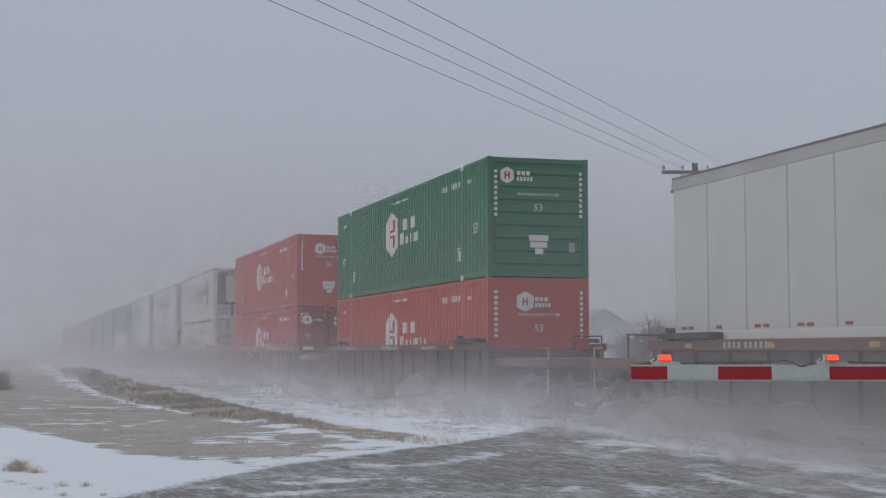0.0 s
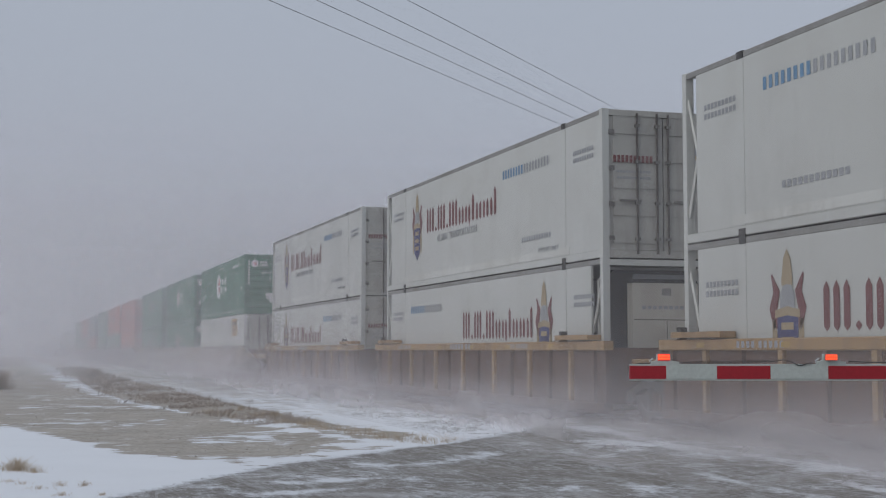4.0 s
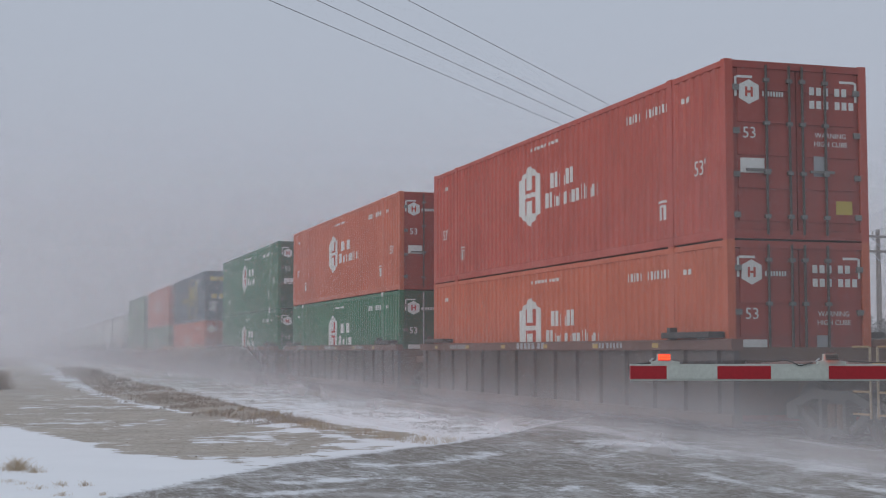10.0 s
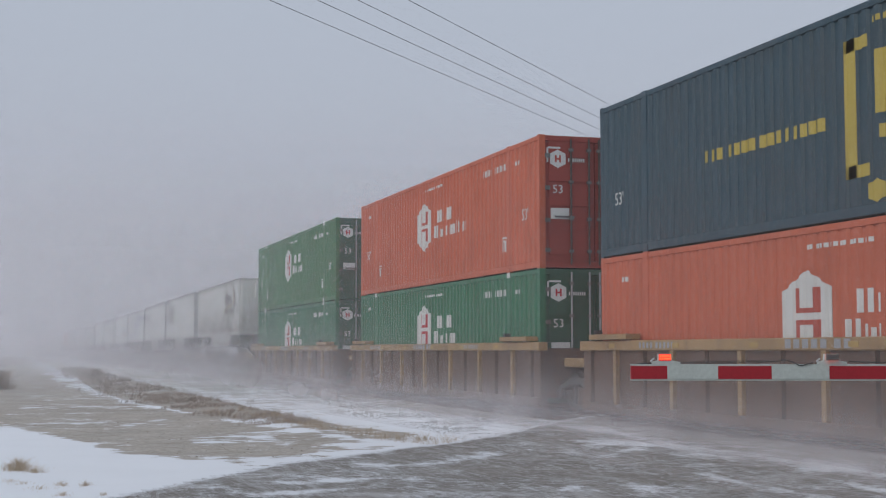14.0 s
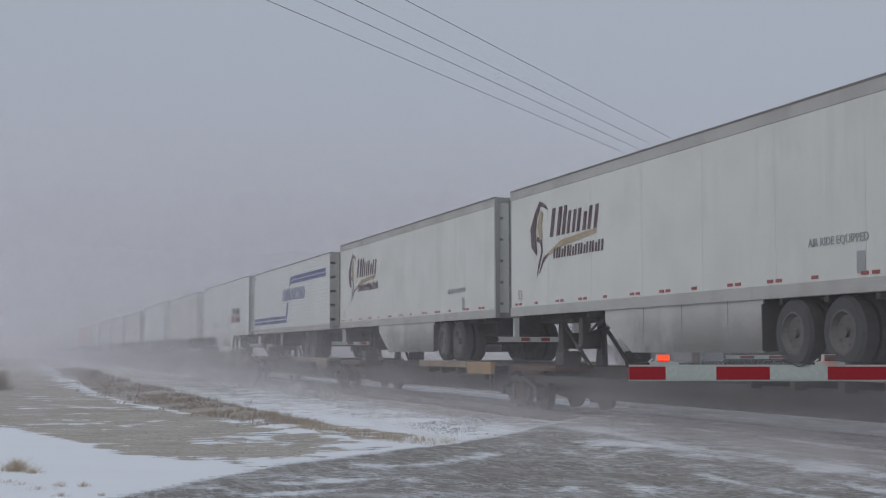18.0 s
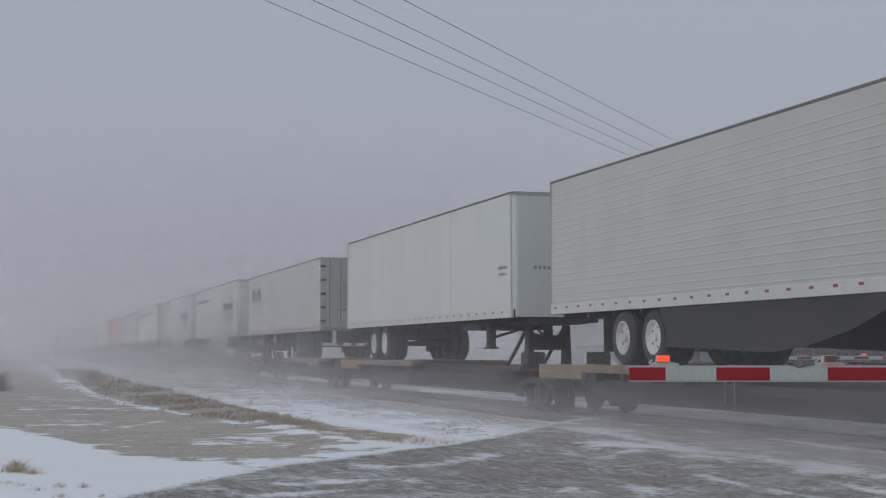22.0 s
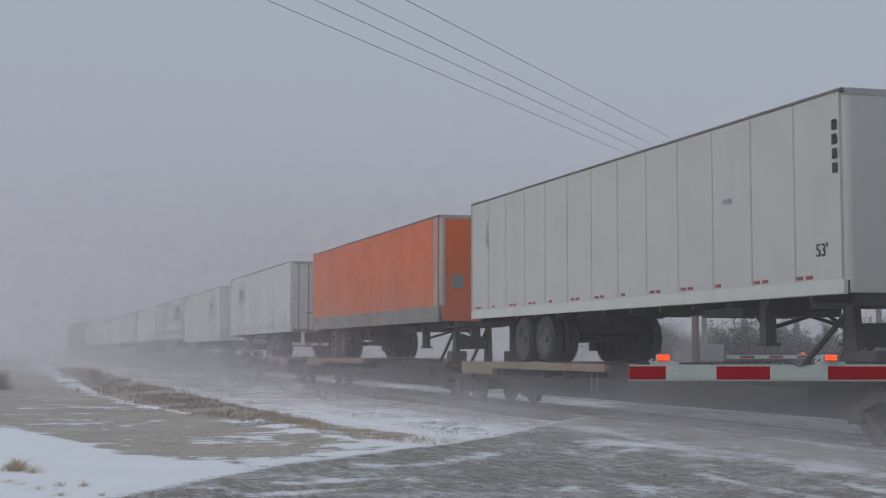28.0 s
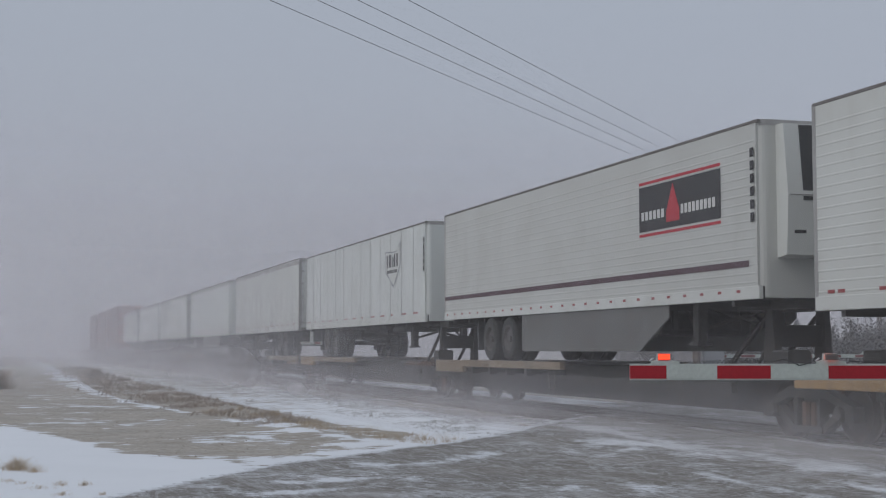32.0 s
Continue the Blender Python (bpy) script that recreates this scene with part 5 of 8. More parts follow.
def reefer_container(unit, mirrored):
    """White insulated container. unit: the cooling unit faces the leading end; mirrored: crest at the trailing side."""
    def build():
        ob = thing("refrigerated_container", "white insulated container with dark red lettering and crest", "container", "containers on the train")
        container_shell(ob, WHITE_E, "none" if unit else "doors", False, DARK, DOORGREY if not unit else None, 0.5, 0.60 if unit else 0.0, GREYRAIL)
        xe = L / 2
        if unit:
            part("bulkhead", Geo().slab([(-1.16, 0.2), (1.16, 0.2), (1.16, 2.5), (0.95, 2.76), (-0.95, 2.76), (-1.16, 2.5)], 0, xe - 0.60, xe - 0.54), WHITE_B, ob, "grimy recessed bulkhead")
            part("unit_surround", Geo().slab([(-1.12, 0.84), (0.86, 0.84), (0.92, 1.0), (0.92, 2.45), (0.74, 2.70), (-0.9, 2.70), (-1.12, 2.5)], 0, xe - 0.54, xe - 0.40), GRILLE, ob, "dark cooling housing")
            unit_ob = part("cooling_unit", Geo().slab([(-0.62, 1.0), (0.78, 0.96), (0.78, 2.44), (-0.62, 2.44)], 0, xe - 0.40, xe - 0.15), CREAM, ob, "grimy cream cooling unit")
            part("unit_seam", Geo().box(xe - 0.15, xe - 0.146, -0.6, 0.76, 1.72, 1.735).box(xe - 0.15, xe - 0.146, 0.10, 0.112, 1.0, 1.72), DARK, unit_ob)
            part("unit_window", Geo().box(xe - 0.15, xe - 0.14, 0.0, 0.2, 2.2, 2.34), GREYRAIL, unit_ob)
            part("unit_fan_slot", Geo().box(xe - 0.40, xe - 0.385, -0.5, 0.6, 2.53, 2.62), DECALGREY, ob)
            part("vent", Geo().cyl((xe - 0.15, 0.3, 1.13), (xe - 0.13, 0.3, 1.13), 0.07, 12), GRILLE, unit_ob)
            for y0 in (-1.1, -0.18, 0.72):
                part("access_panel", Geo().box(xe - 0.54, xe - 0.50, y0, y0 + (0.8 if y0 < 0.5 else 0.36), 0.28, 0.76), DOORGREY, ob, "stained lower panel")
            for y0 in (-0.26, 0.66):
                part("post", Geo().box(xe - 0.53, xe - 0.44, y0 - 0.05, y0 + 0.05, 0.22, 0.82), DARK, ob)
            g = Geo()
            for k in range(9):
                g.box(xe - 0.15, xe - 0.145, -0.42 + k * 0.115, -0.34 + k * 0.115, 1.93, 2.0)
            part("lettering", g, DECALGREY, unit_ob)
            for s in (-1, 1):
                for z0, z1 in ((0.2, 1.5), (1.5, 2.75)):
                    part("strut", Geo().cyl((xe - 0.7, s * 1.2, z0), (xe - 0.06, s * 1.23, z1), 0.035, 8), WHITE_B, ob)
        else:
            g = Geo()
            for k in range(10):
                end_plate(g, -1.06 + k * 0.085, -1.0 + k * 0.085, 1.86, 2.0, xe - 0.016)
            part("end_lettering", g, DECALMAROON, ob, "dark red brand bars on the door")
            g = Geo()
            for k in range(12):
                end_plate(g, -0.98 + k * 0.06, -0.94 + k * 0.06, 1.66, 1.71, xe - 0.016), end_plate(g, -0.98 + k * 0.06, -0.94 + k * 0.06, 1.54, 1.59, xe - 0.016)
            part("end_lettering", g, DECALGREY, ob)
            part("crest", Geo().slab([(0.55, 1.75), (0.65, 2.15), (0.80, 2.30), (0.95, 2.15), (1.05, 1.75), (0.80, 1.45)], 0, xe - 0.016, xe - 0.010), DECALGREY, ob, "faded heraldic crest on the door")
            part("crest_gold", Geo().slab([(0.72, 2.24), (0.80, 2.5), (0.88, 2.24)], 0, xe - 0.012, xe - 0.007).box(xe - 0.012, xe - 0.007, 0.68, 0.92, 1.95, 2.05), DECALTAN, ob)
        # open frame at the trailing end
        for s in (-1, 1):
            part("strut", Geo().cyl((-xe + 0.06, s * 1.24, 0.3), (-xe + 0.48, s * 1.24, 1.5), 0.035, 6).cyl((-xe + 0.45, s * 1.24, 1.5), (-xe + 0.06, s * 1.24, 2.6), 0.03, 6), WHITE_B, ob)
        part("side_band", Geo().box(-POST - 0.3, POST + 0.3, YN - 0.006, YN + 0.01, 0.19, 0.34), WHITE_B, ob, "dull lower band")
        m = -1 if mirrored else 1
        ga, gb = Geo(), Geo()
        cx = 4.95 if not mirrored else -4.8
        crest(ga, gb, cx, 1.55, 0.95)
        part("crest", ga, CRESTBLUE, ob, "dark blue heraldic crest shape")
        part("crest_helm", painted(Geo(), ((cx - 0.20, 1.68, 1.95), (cx - 0.10, 1.68, 2.10), (cx + 0.10, 1.68, 2.10), (cx + 0.20, 1.68, 1.95)), True, YN - 0.004), DECALGREY, ob, "grey helm of the crest")
        part("crest_gold", gb, DECALTAN, ob, "tan crest details")
        g = Geo()
        for sgn in (-1, 1):
            ribbon(g, [(cx + sgn * 0.34, 1.45, 0.5), (cx + sgn * 0.40, 1.75, 1.1), (cx + sgn * 0.30, 2.0, 0.9), (cx + sgn * 0.44, 2.25, 0.2)], 0.2, YN - 0.006)
        part("crest_scroll", g, DECALMAROON, ob, "dark red scrolls beside the crest")
        g = Geo()
        x0 = cx - 5.6 if not mirrored else cx + 0.95
        k = 1.0 if not mirrored else 1.2
        x = x0
        for i, (w, n) in enumerate(((0.62, 3), (0.0, 0), (0.62, 3), (0.0, 0), (0.66, 3), (0.42, 2), (0.42, 2), (0.24, 1), (0.42, 2), (0.42, 2), (0.44, 2))):
            w *= k
            if n == 0:
                painted(g, ((x, 1.46, 1.48), (x + 0.07, 1.40, 1.54), (x + 0.14, 1.46, 1.48)), True)
                x += 0.24
                continue
            tall = 0.70 if n == 3 or i in (7, 10) else 0.46
            st = w / n * 0.62
            for j in range(n):
                xa = x + j * w / n
                t = tall if (n == 3 or j == n - 1) else 0.46
                painted(g, ((xa, 1.47, 1.40 + t - 0.10), (xa + st * 0.5, 1.40 - (0.1 if i == 6 and j else 0), 1.40 + t), (xa + st, 1.47, 1.40 + t - 0.12)), True)
            x += w + 0.03
        part("brand_lettering", g, DECALMAROON, ob, "dark red ornate brand bars")
        g = Geo()
        wording("GLOBAL TRANSPORTATION", 0.26, DECALGREY, ob, (x0 + 2.2 * k, YN - 0.004, 1.20), label="row of grey words")
        wording("TOP LIFT ONLY", 0.17, DECALGREY, ob, (5.2, YN - 0.004, 0.36), label="small grey words")
        for wx in (-POST - 1.2, POST + 0.5):
            letter_bars(g, wx, 2.15, 9, 0.09, 0.09, 0.03, True), letter_bars(g, wx, 2.0, 9, 0.09, 0.09, 0.03, True)
        letter_bars(g, 3.6 if mirrored else -4.9, 0.62, 12, 0.11, 0.11, 0.04, True)
        part("lettering", g, DECALGREY, ob, "small grey word bars")
        g = Geo()
        tx = 2.35 if mirrored else -5.4
        x = letter_bars(g, tx, 2.16, 8, 0.10, 0.20, 0.075, True)
        part("slogan", g, DECALSKY, ob, "blue and grey slogan bars")
        g = Geo()
        letter_bars(g, x, 2.16, 9, 0.10, 0.20, 0.075, True)
        part("slogan", g, DECALGREY, ob)
        return ob
    return proto(("reefer", unit, mirrored), build)


PANELORANGE = surface("dull_orange_panel", (0.46, 0.265, 0.085), 0.5, amount=0.2)


def white_stack_container():
    ob = thing("shipping_container", "white ribbed container with a blue and orange emblem panel", "container", "containers on the train")
    container_shell(ob, WHITE_B, "doors", False, None, DOORGREY)
    g = Geo()
    for i in range(19):
        x = -5.5 + i * 0.61
        g.box(x, x + 0.04, YN - 0.001, YN + 0.006, 0.2, H - 0.15)
    part("seam", g, SEAM, ob)
    part("emblem_panel", bar(Geo(), 4.2, 5.95, 1.87, 2.72, True, YN - 0.010), PANELORANGE, ob, "orange emblem panel with navy bars")
    g = Geo()
    for x in (4.3, 4.85, 5.4):
        bar(g, x, x + 0.13, 1.97, 2.58, True, YN - 0.014)
        bar(g, x + 0.13, x + 0.42, 2.44, 2.58, True, YN - 0.014)
    part("emblem_inlay", g, DECALNAVY, ob)
    g = Geo()
    letter_bars(g, -4.25, 2.50, 9, 0.10, 0.15, 0.05, True, breaks=(4, 6))
    letter_bars(g, 0.1, 2.55, 4, 0.10, 0.13, 0.05, True)
    part("marking", g, DECALGREY, ob)
    xe = L / 2
    part("plate", Geo().box(xe - 0.03, xe - 0.008, 0.42, 1.0, 2.30, 2.55).box(xe - 0.03, xe - 0.008, 0.42, 1.05, 2.02, 2.26), DECALWHITE, ob)
    return ob


# ---------- wheels and trucks ----------


WHEEL_R = 0.425


def wheelset_geo():
    """Two flanged wheels on their axle, about its middle."""
    g = Geo().cyl((0, -0.7, 0), (0, 0.7, 0), 0.08, 10)
    for s in (-1, 1):
        prof = [(0.12, 0.08), (0.14, 0.05), (0.34, 0.02), (0.42, 0.06), (0.425, -0.045), (0.46, -0.06), (0.46, -0.085), (0.30, -0.03), (0.12, -0.05)]
        g.lathe([(r, s * (0.7525 + w)) for r, w in prof], 22, 1)
    return g


def railway_truck(parent, x):
    """A two-axle truck under a car."""
    truck = part("truck_bolster", Geo().box(x - 0.25, x + 0.25, -0.95, 0.95, 0.38, 0.66, 0.03), DARK, parent)
    for s in (-1, 1):
        fr = Geo().slab([(x - 1.20, 0.30), (x - 1.20, 0.52), (x - 0.5, 0.74), (x - 0.45, 0.62), (x - 1.0, 0.45), (x - 0.98, 0.30)], 1, s * 0.98 - 0.09, s * 0.98 + 0.09)
        fr.slab([(x + 1.20, 0.30), (x + 0.98, 0.30), (x + 1.0, 0.45), (x + 0.45, 0.62), (x + 0.5, 0.74), (x + 1.20, 0.52)], 1, s * 0.98 - 0.09, s * 0.98 + 0.09)
        fr.box(x - 0.5, x + 0.5, s * 0.98 - 0.09, s * 0.98 + 0.09, 0.61, 0.74).box(x - 0.42, x + 0.42, s * 0.98 - 0.10, s * 0.98 + 0.10, 0.11, 0.21)
        fr.slab([(x - 0.95, 0.44), (x - 0.42, 0.12), (x - 0.38, 0.22), (x - 0.80, 0.48)], 1, s * 0.98 - 0.07, s * 0.98 + 0.07).slab([(x + 0.42, 0.12), (x + 0.95, 0.44), (x + 0.80, 0.48), (x + 0.38, 0.22)], 1, s * 0.98 - 0.07, s * 0.98 + 0.07)
        fr.box(x - 0.34, x - 0.26, s * 0.98 - 0.08, s * 0.98 + 0.08, 0.2, 0.62).box(x + 0.26, x + 0.34, s * 0.98 - 0.08, s * 0.98 + 0.08, 0.2, 0.62)
        part("side_frame", fr, DARK, truck)
        for k in (-1, 1):
            part("bearing_cap", Geo().cyl((x + k * 0.89, s * 1.06, 0.42), (x + k * 0.89, s * 1.13, 0.42), 0.10, 10), DARK, truck)
        part("spring", Geo().cyl((x - 0.12, s * 0.98, 0.2), (x - 0.12, s * 0.98, 0.55), 0.07, 8).cyl((x + 0.12, s * 0.98, 0.2), (x + 0.12, s * 0.98, 0.55), 0.07, 8), RUST, truck)
    for k in (-1, 1):
        ws = part("wheelset", wheelset_geo(), WHEELSTEEL, truck, "steel wheels on one axle")
        ws.location = (x + k * 0.89, 0, WHEEL_R)
    return truck


def ribbon(g, pts, w, y):
    """A flat stroke of paint along points (x, z, thickness factor) on the side at y."""
    vs, n = [], len(pts)
    for i, (x, z, k) in enumerate(pts):
        x0, z0, _ = pts[max(0, i - 1)]
        x1, z1, _ = pts[min(n - 1, i + 1)]
        d = math.hypot(x1 - x0, z1 - z0) or 1.0
        nx, nz = -(z1 - z0) / d * w * k / 2, (x1 - x0) / d * w * k / 2
        vs += [(x + nx, y, z + nz), (x - nx, y, z - nz), (x - nx, y + 0.003, z - nz), (x + nx, y + 0.003, z + nz)]
    fs = []
    for i in range(n - 1):
        o, p = 4 * i, 4 * i + 4
        fs += [(o, o + 1, p + 1, p), (o, p, p + 3, o + 3), (o + 1, o + 2, p + 2, p + 1)]
    return g.add(vs, fs)


def loop(cx, cz, rx, rz, a0, a1, n=14):
    return [(cx + rx * math.cos(a0 + (a1 - a0) * i / n), cz + rz * math.sin(a0 + (a1 - a0) * i / n), 0.75 + 0.35 * math.sin(3.1 * i / n)) for i in range(n + 1)]


def graffiti(ob, seed, style, z0, z1, x0, x1):
    """Scrawled spray paint that spells nothing."""
    r = random.Random(seed)
    y = -1.506
    if style == "jagged":
        a, b = Geo(), Geo()
        x = x0
        while x < x1:
            g = a if r.random() < 0.62 else b
            k = r.randrange(4)
            lean = r.uniform(0.25, 0.8)
            if k < 2:
                ribbon(g, [(x, z1, 1.0), (x + lean * 0.5, 0.5 * (z0 + z1), 0.8), (x + lean, z0 + r.uniform(0, 0.3), 0.08)], r.uniform(0.25, 0.45), y)
            elif k == 2:
                ribbon(g, [(x, z0 + 0.05, 0.1), (x + 0.3, z0 + 0.35, 0.9), (x + 0.7, z0 + 0.5, 0.1)], 0.36, y)
            else:
                ribbon(g, [(x, z1, 0.5), (x + 0.25, z1 - 0.12, 1.0), (x + 0.9, z1 - 0.3, 0.15)], 0.30, y)
            x += r.uniform(0.45, 1.15)
        part("graffiti", a, SCRAWLPURPLE, ob, "purple-brown graffiti strokes")
        part("graffiti", b, SCRAWLTAN, ob, "tan graffiti strokes").location.y = -0.004
    elif style == "script":
        a = Geo()
        x = x0
        zm = 0.5 * (z0 + z1)
        while x < x1:
            k = r.randrange(4)
            w = r.uniform(0.07, 0.13)
            if k == 0:
                ribbon(a, loop(x + 0.2, zm + r.uniform(-0.1, 0.2), 0.22, 0.26, 0.5, r.uniform(4.5, 6.3)), w, y)
            elif k == 1:
                ribbon(a, [(x, z1 - 0.05, 0.6), (x + 0.1, zm, 1.0), (x + 0.35, z0 + 0.1, 0.6), (x + 0.6, zm - 0.15, 0.3)], w * 1.3, y)
            elif k == 2:
                ribbon(a, [(x, z1, 0.4), (x - 0.02, z0 + 0.2, 1.2), (x + 0.05, z0, 0.3)], w * 1.6, y)
            else:
                ribbon(a, loop(x + 0.25, z0 + 0.35, 0.3, 0.30, 2.8, 6.8), w, y)
                ribbon(a, [(x, z1, 0.9), (x + 0.3, zm, 0.7), (x + 0.5, z1, 0.5)], w, y)
            x += r.uniform(0.55, 0.95)
        part("graffiti", a, SCRAWLGREY, ob, "grey scrawled graffiti")
    else:
        a, b = Geo(), Geo()
        x = x0
        while x < x1:
            cz = r.uniform(z0 + 0.35, z1 - 0.35)
            lp = loop(x + 0.3, cz, r.uniform(0.26, 0.42), r.uniform(0.30, 0.42), r.uniform(0, 3), r.uniform(6.5, 8.6), 16)
            ribbon(b, lp, 0.27, y)
            ribbon(a, lp, 0.17, y - 0.004)
            st = [(x + 0.1, z1 + 0.02, 0.8), (x + 0.32, 0.5 * (z0 + z1), 1.1), (x + r.uniform(0.3, 0.7), z0 + 0.02, 0.7)]
            ribbon(b, st, 0.25, y - 0.002)
            ribbon(a, st, 0.16, y - 0.006)
            x += r.uniform(0.5, 0.75)
        part("graffiti", b, DECALWHITE, ob, "white outlines of bubble graffiti")
        part("graffiti", a, DECALBLACK, ob, "dark bubble graffiti").location.y = -0.002


def well_car(style, lead, trail, seed=0):
    """A well car unit. lead, trail: metres from its middle to the truck at each end, or 0 for none of its own."""
    def build():
        word = {"ribbed_yellow": "weathered yellow ribbed well car", "ribbed_brown": "weathered brown ribbed well car", "smooth": "smooth-sided well car with graffiti", "smooth_yellow": "dull yellow smooth well car with graffiti"}[style]
        ob = thing("well_car", word + " on two-axle trucks", "railway car", "cars of the train")
        paint = {"ribbed_yellow": YELLOW, "ribbed_brown": BROWN, "smooth": PALEWELL, "smooth_yellow": TANPAINT}[style]
        for s in (-1, 1):
            if style.startswith("ribbed"):
                part("side_sill", Geo().box(-8.55, 8.55, s * 1.42 - 0.05, s * 1.42 + 0.05, 0.22, 1.36), WELLGREY if style == "ribbed_brown" else RUST, ob, "dirty side sheet")
                part("top_chord", Geo().box(-8.6, 8.6, s * 1.43 - 0.10, s * 1.43 + 0.10, 1.30, 1.48, 0.015), paint, ob)
                part("bottom_chord", Geo().box(-8.55, 8.55, s * 1.42 - 0.09, s * 1.42 + 0.09, 0.16, 0.32, 0.015), RUST, ob)
                for i in range(15):
                    x = -8.1 + i * 1.157
                    part("rib", Geo().box(x - 0.06, x + 0.06, s * 1.42 - 0.12, s * 1.42 + 0.12, 0.32, 1.30, 0.01), (paint if style == "ribbed_yellow" and i % 2 else WELLGREY if style == "ribbed_brown" else RUST), ob)
                for x in (-8.0, 6.3):
                    part("walkway_plank", Geo().box(x, x + 1.7, s * 1.46 - 0.14, s * 1.46 + 0.14, 1.50, 1.60, 0.01), paint if style == "ribbed_yellow" else DARK, ob)
                    part("bracket", Geo().box(x + 0.1, x + 0.22, s * 1.46 - 0.08, s * 1.46 + 0.05, 1.48, 1.68), DARK, ob)
            else:
                part("side_sill", Geo().slab([(-8.3, 0.20), (7.6, 0.20), (8.5, 0.62), (8.5, 1.46), (-8.5, 1.46), (-8.5, 0.62)], 1, s * 1.44 - 0.06, s * 1.44 + 0.06), paint, ob, "smooth painted side sheet")
                part("top_chord", Geo().box(-8.5, 8.5, s * 1.43 - 0.085, s * 1.43 + 0.085, 1.44, 1.52, 0.01), paint, ob)
                part("end_panel", Geo().box(6.4, 8.9, s * 1.44 - 0.075, s * 1.44 + 0.075, 0.72, 1.50, 0.01), TANPAINT, ob, "rusty tan end panel")
                part("end_panel", Geo().box(-8.9, -7.2, s * 1.44 - 0.075, s * 1.44 + 0.075, 0.72, 1.50, 0.01), TANPAINT, ob)
        if style.startswith("ribbed"):
            for k in range(6):
                x = -7.2 + k * 2.6
                part("reflector_plate", Geo().box(x, x + 0.24, -1.536, -1.531, 1.345, 1.425), PLATEYELLOW, ob, "dull yellow reflector plate")
            g = Geo()
            for x0 in (-5.9, 3.2):
                letter_bars(g, x0, 1.34, 9, 0.09, 0.10, 0.06, True, y0=-1.531, breaks=(4,))
            letter_bars(g, -1.0, 1.33, 7, 0.16, 0.13, 0.07, True, y0=-1.531, breaks=(5,))
            part("marking", g, DECALGREY, ob, "grey figures as bars on the chord")
        if style == "smooth":
            graffiti(ob, seed, "jagged" if seed % 2 else "script", 0.40, 1.36, -5.6, 5.6)
        if style == "smooth_yellow":
            graffiti(ob, seed, "bubble", 0.36, 1.40, -1.4, 4.9)
            part("number_plate", Geo().box(-4.7, -2.1, -1.512, -1.502, 0.88, 1.12), SCRAWLGREY, ob, "dark painted patch with pale figure bars")
            g = Geo()
            letter_bars(g, -4.6, 0.92, 10, 0.15, 0.16, 0.09, True, y0=-1.512, breaks=(4,))
            part("marking", g, DECALGREY, ob)
        part("well_floor", Geo().box(-8.3, 8.3, -1.36, 1.36, 0.10, 0.16), RUST, ob)
        for s, tx in ((1, lead), (-1, trail)):
            part("end_bulkhead", Geo().box(s * 8.42 - 0.05, s * 8.42 + 0.05, -1.36, 1.36, 0.3, 1.35), RUST, ob)
            reach = tx + 1.25 if tx > 10 else 9.72
            part("end_platform", Geo().box(min(s * 8.4, s * reach), max(s * 8.4, s * reach), -1.25 if tx > 10 else -0.9, 1.25 if tx > 10 else 0.9, 0.95, 1.14, 0.02), YELLOW if style != "ribbed_brown" else BROWN, ob)
            part("draft_sill", Geo().box(min(s * 8.4, s * reach), max(s * 8.4, s * reach), -0.3, 0.3, 0.62, 0.95), RUST, ob)
            if tx:
                railway_truck(ob, s * tx)
            if tx > 10:
                part("coupler", Geo().box(min(s * reach, s * (reach + 0.7)), max(s * reach, s * (reach + 0.7)), -0.12, 0.12, 0.72, 0.98, 0.03), STEEL, ob)
                for yy in (-1.2, 1.2):
                    part("ladder_rail", Geo().cyl((s * (reach - 0.1), yy, 0.4), (s * (reach - 0.1), yy, 1.35), 0.018, 6), TANPAINT, ob)
                for k in range(4):
                    part("ladder_rung", Geo().cyl((s * (reach - 0.12), -1.2, 0.45 + k * 0.3), (s * (reach - 0.5), -1.2, 0.45 + k * 0.3), 0.015, 6), YELLOW, ob)
                part("hand_rail", Geo().cyl((s * (reach - 0.25), -0.55, 1.14), (s * (reach - 0.25), -0.55, 1.62), 0.016, 6).cyl((s * (reach - 0.25), 0.1, 1.14), (s * (reach - 0.25), 0.1, 1.62), 0.016, 6).cyl((s * (reach - 0.25), -0.55, 1.62), (s * (reach - 0.25), 0.1, 1.62), 0.016, 6), RUST, ob)
        return ob
    return proto(("well", style, lead, trail, seed), build)


# ---------- trailers on spine cars ----------
RAILPALE = surface("pale_grey_rail", (0.41, 0.405, 0.385), 0.55, 0.1, dirt=(0.22, 0.20, 0.18), amount=0.4)
TANSTEEL = surface("dull_tan_painted_steel", (0.26, 0.20, 0.14), 0.7, dirt=(0.11, 0.09, 0.075), amount=0.6, streak=0.5)
TB, TT = 1.02, 3.85          # underside and top of a trailer body above its tyres' foot


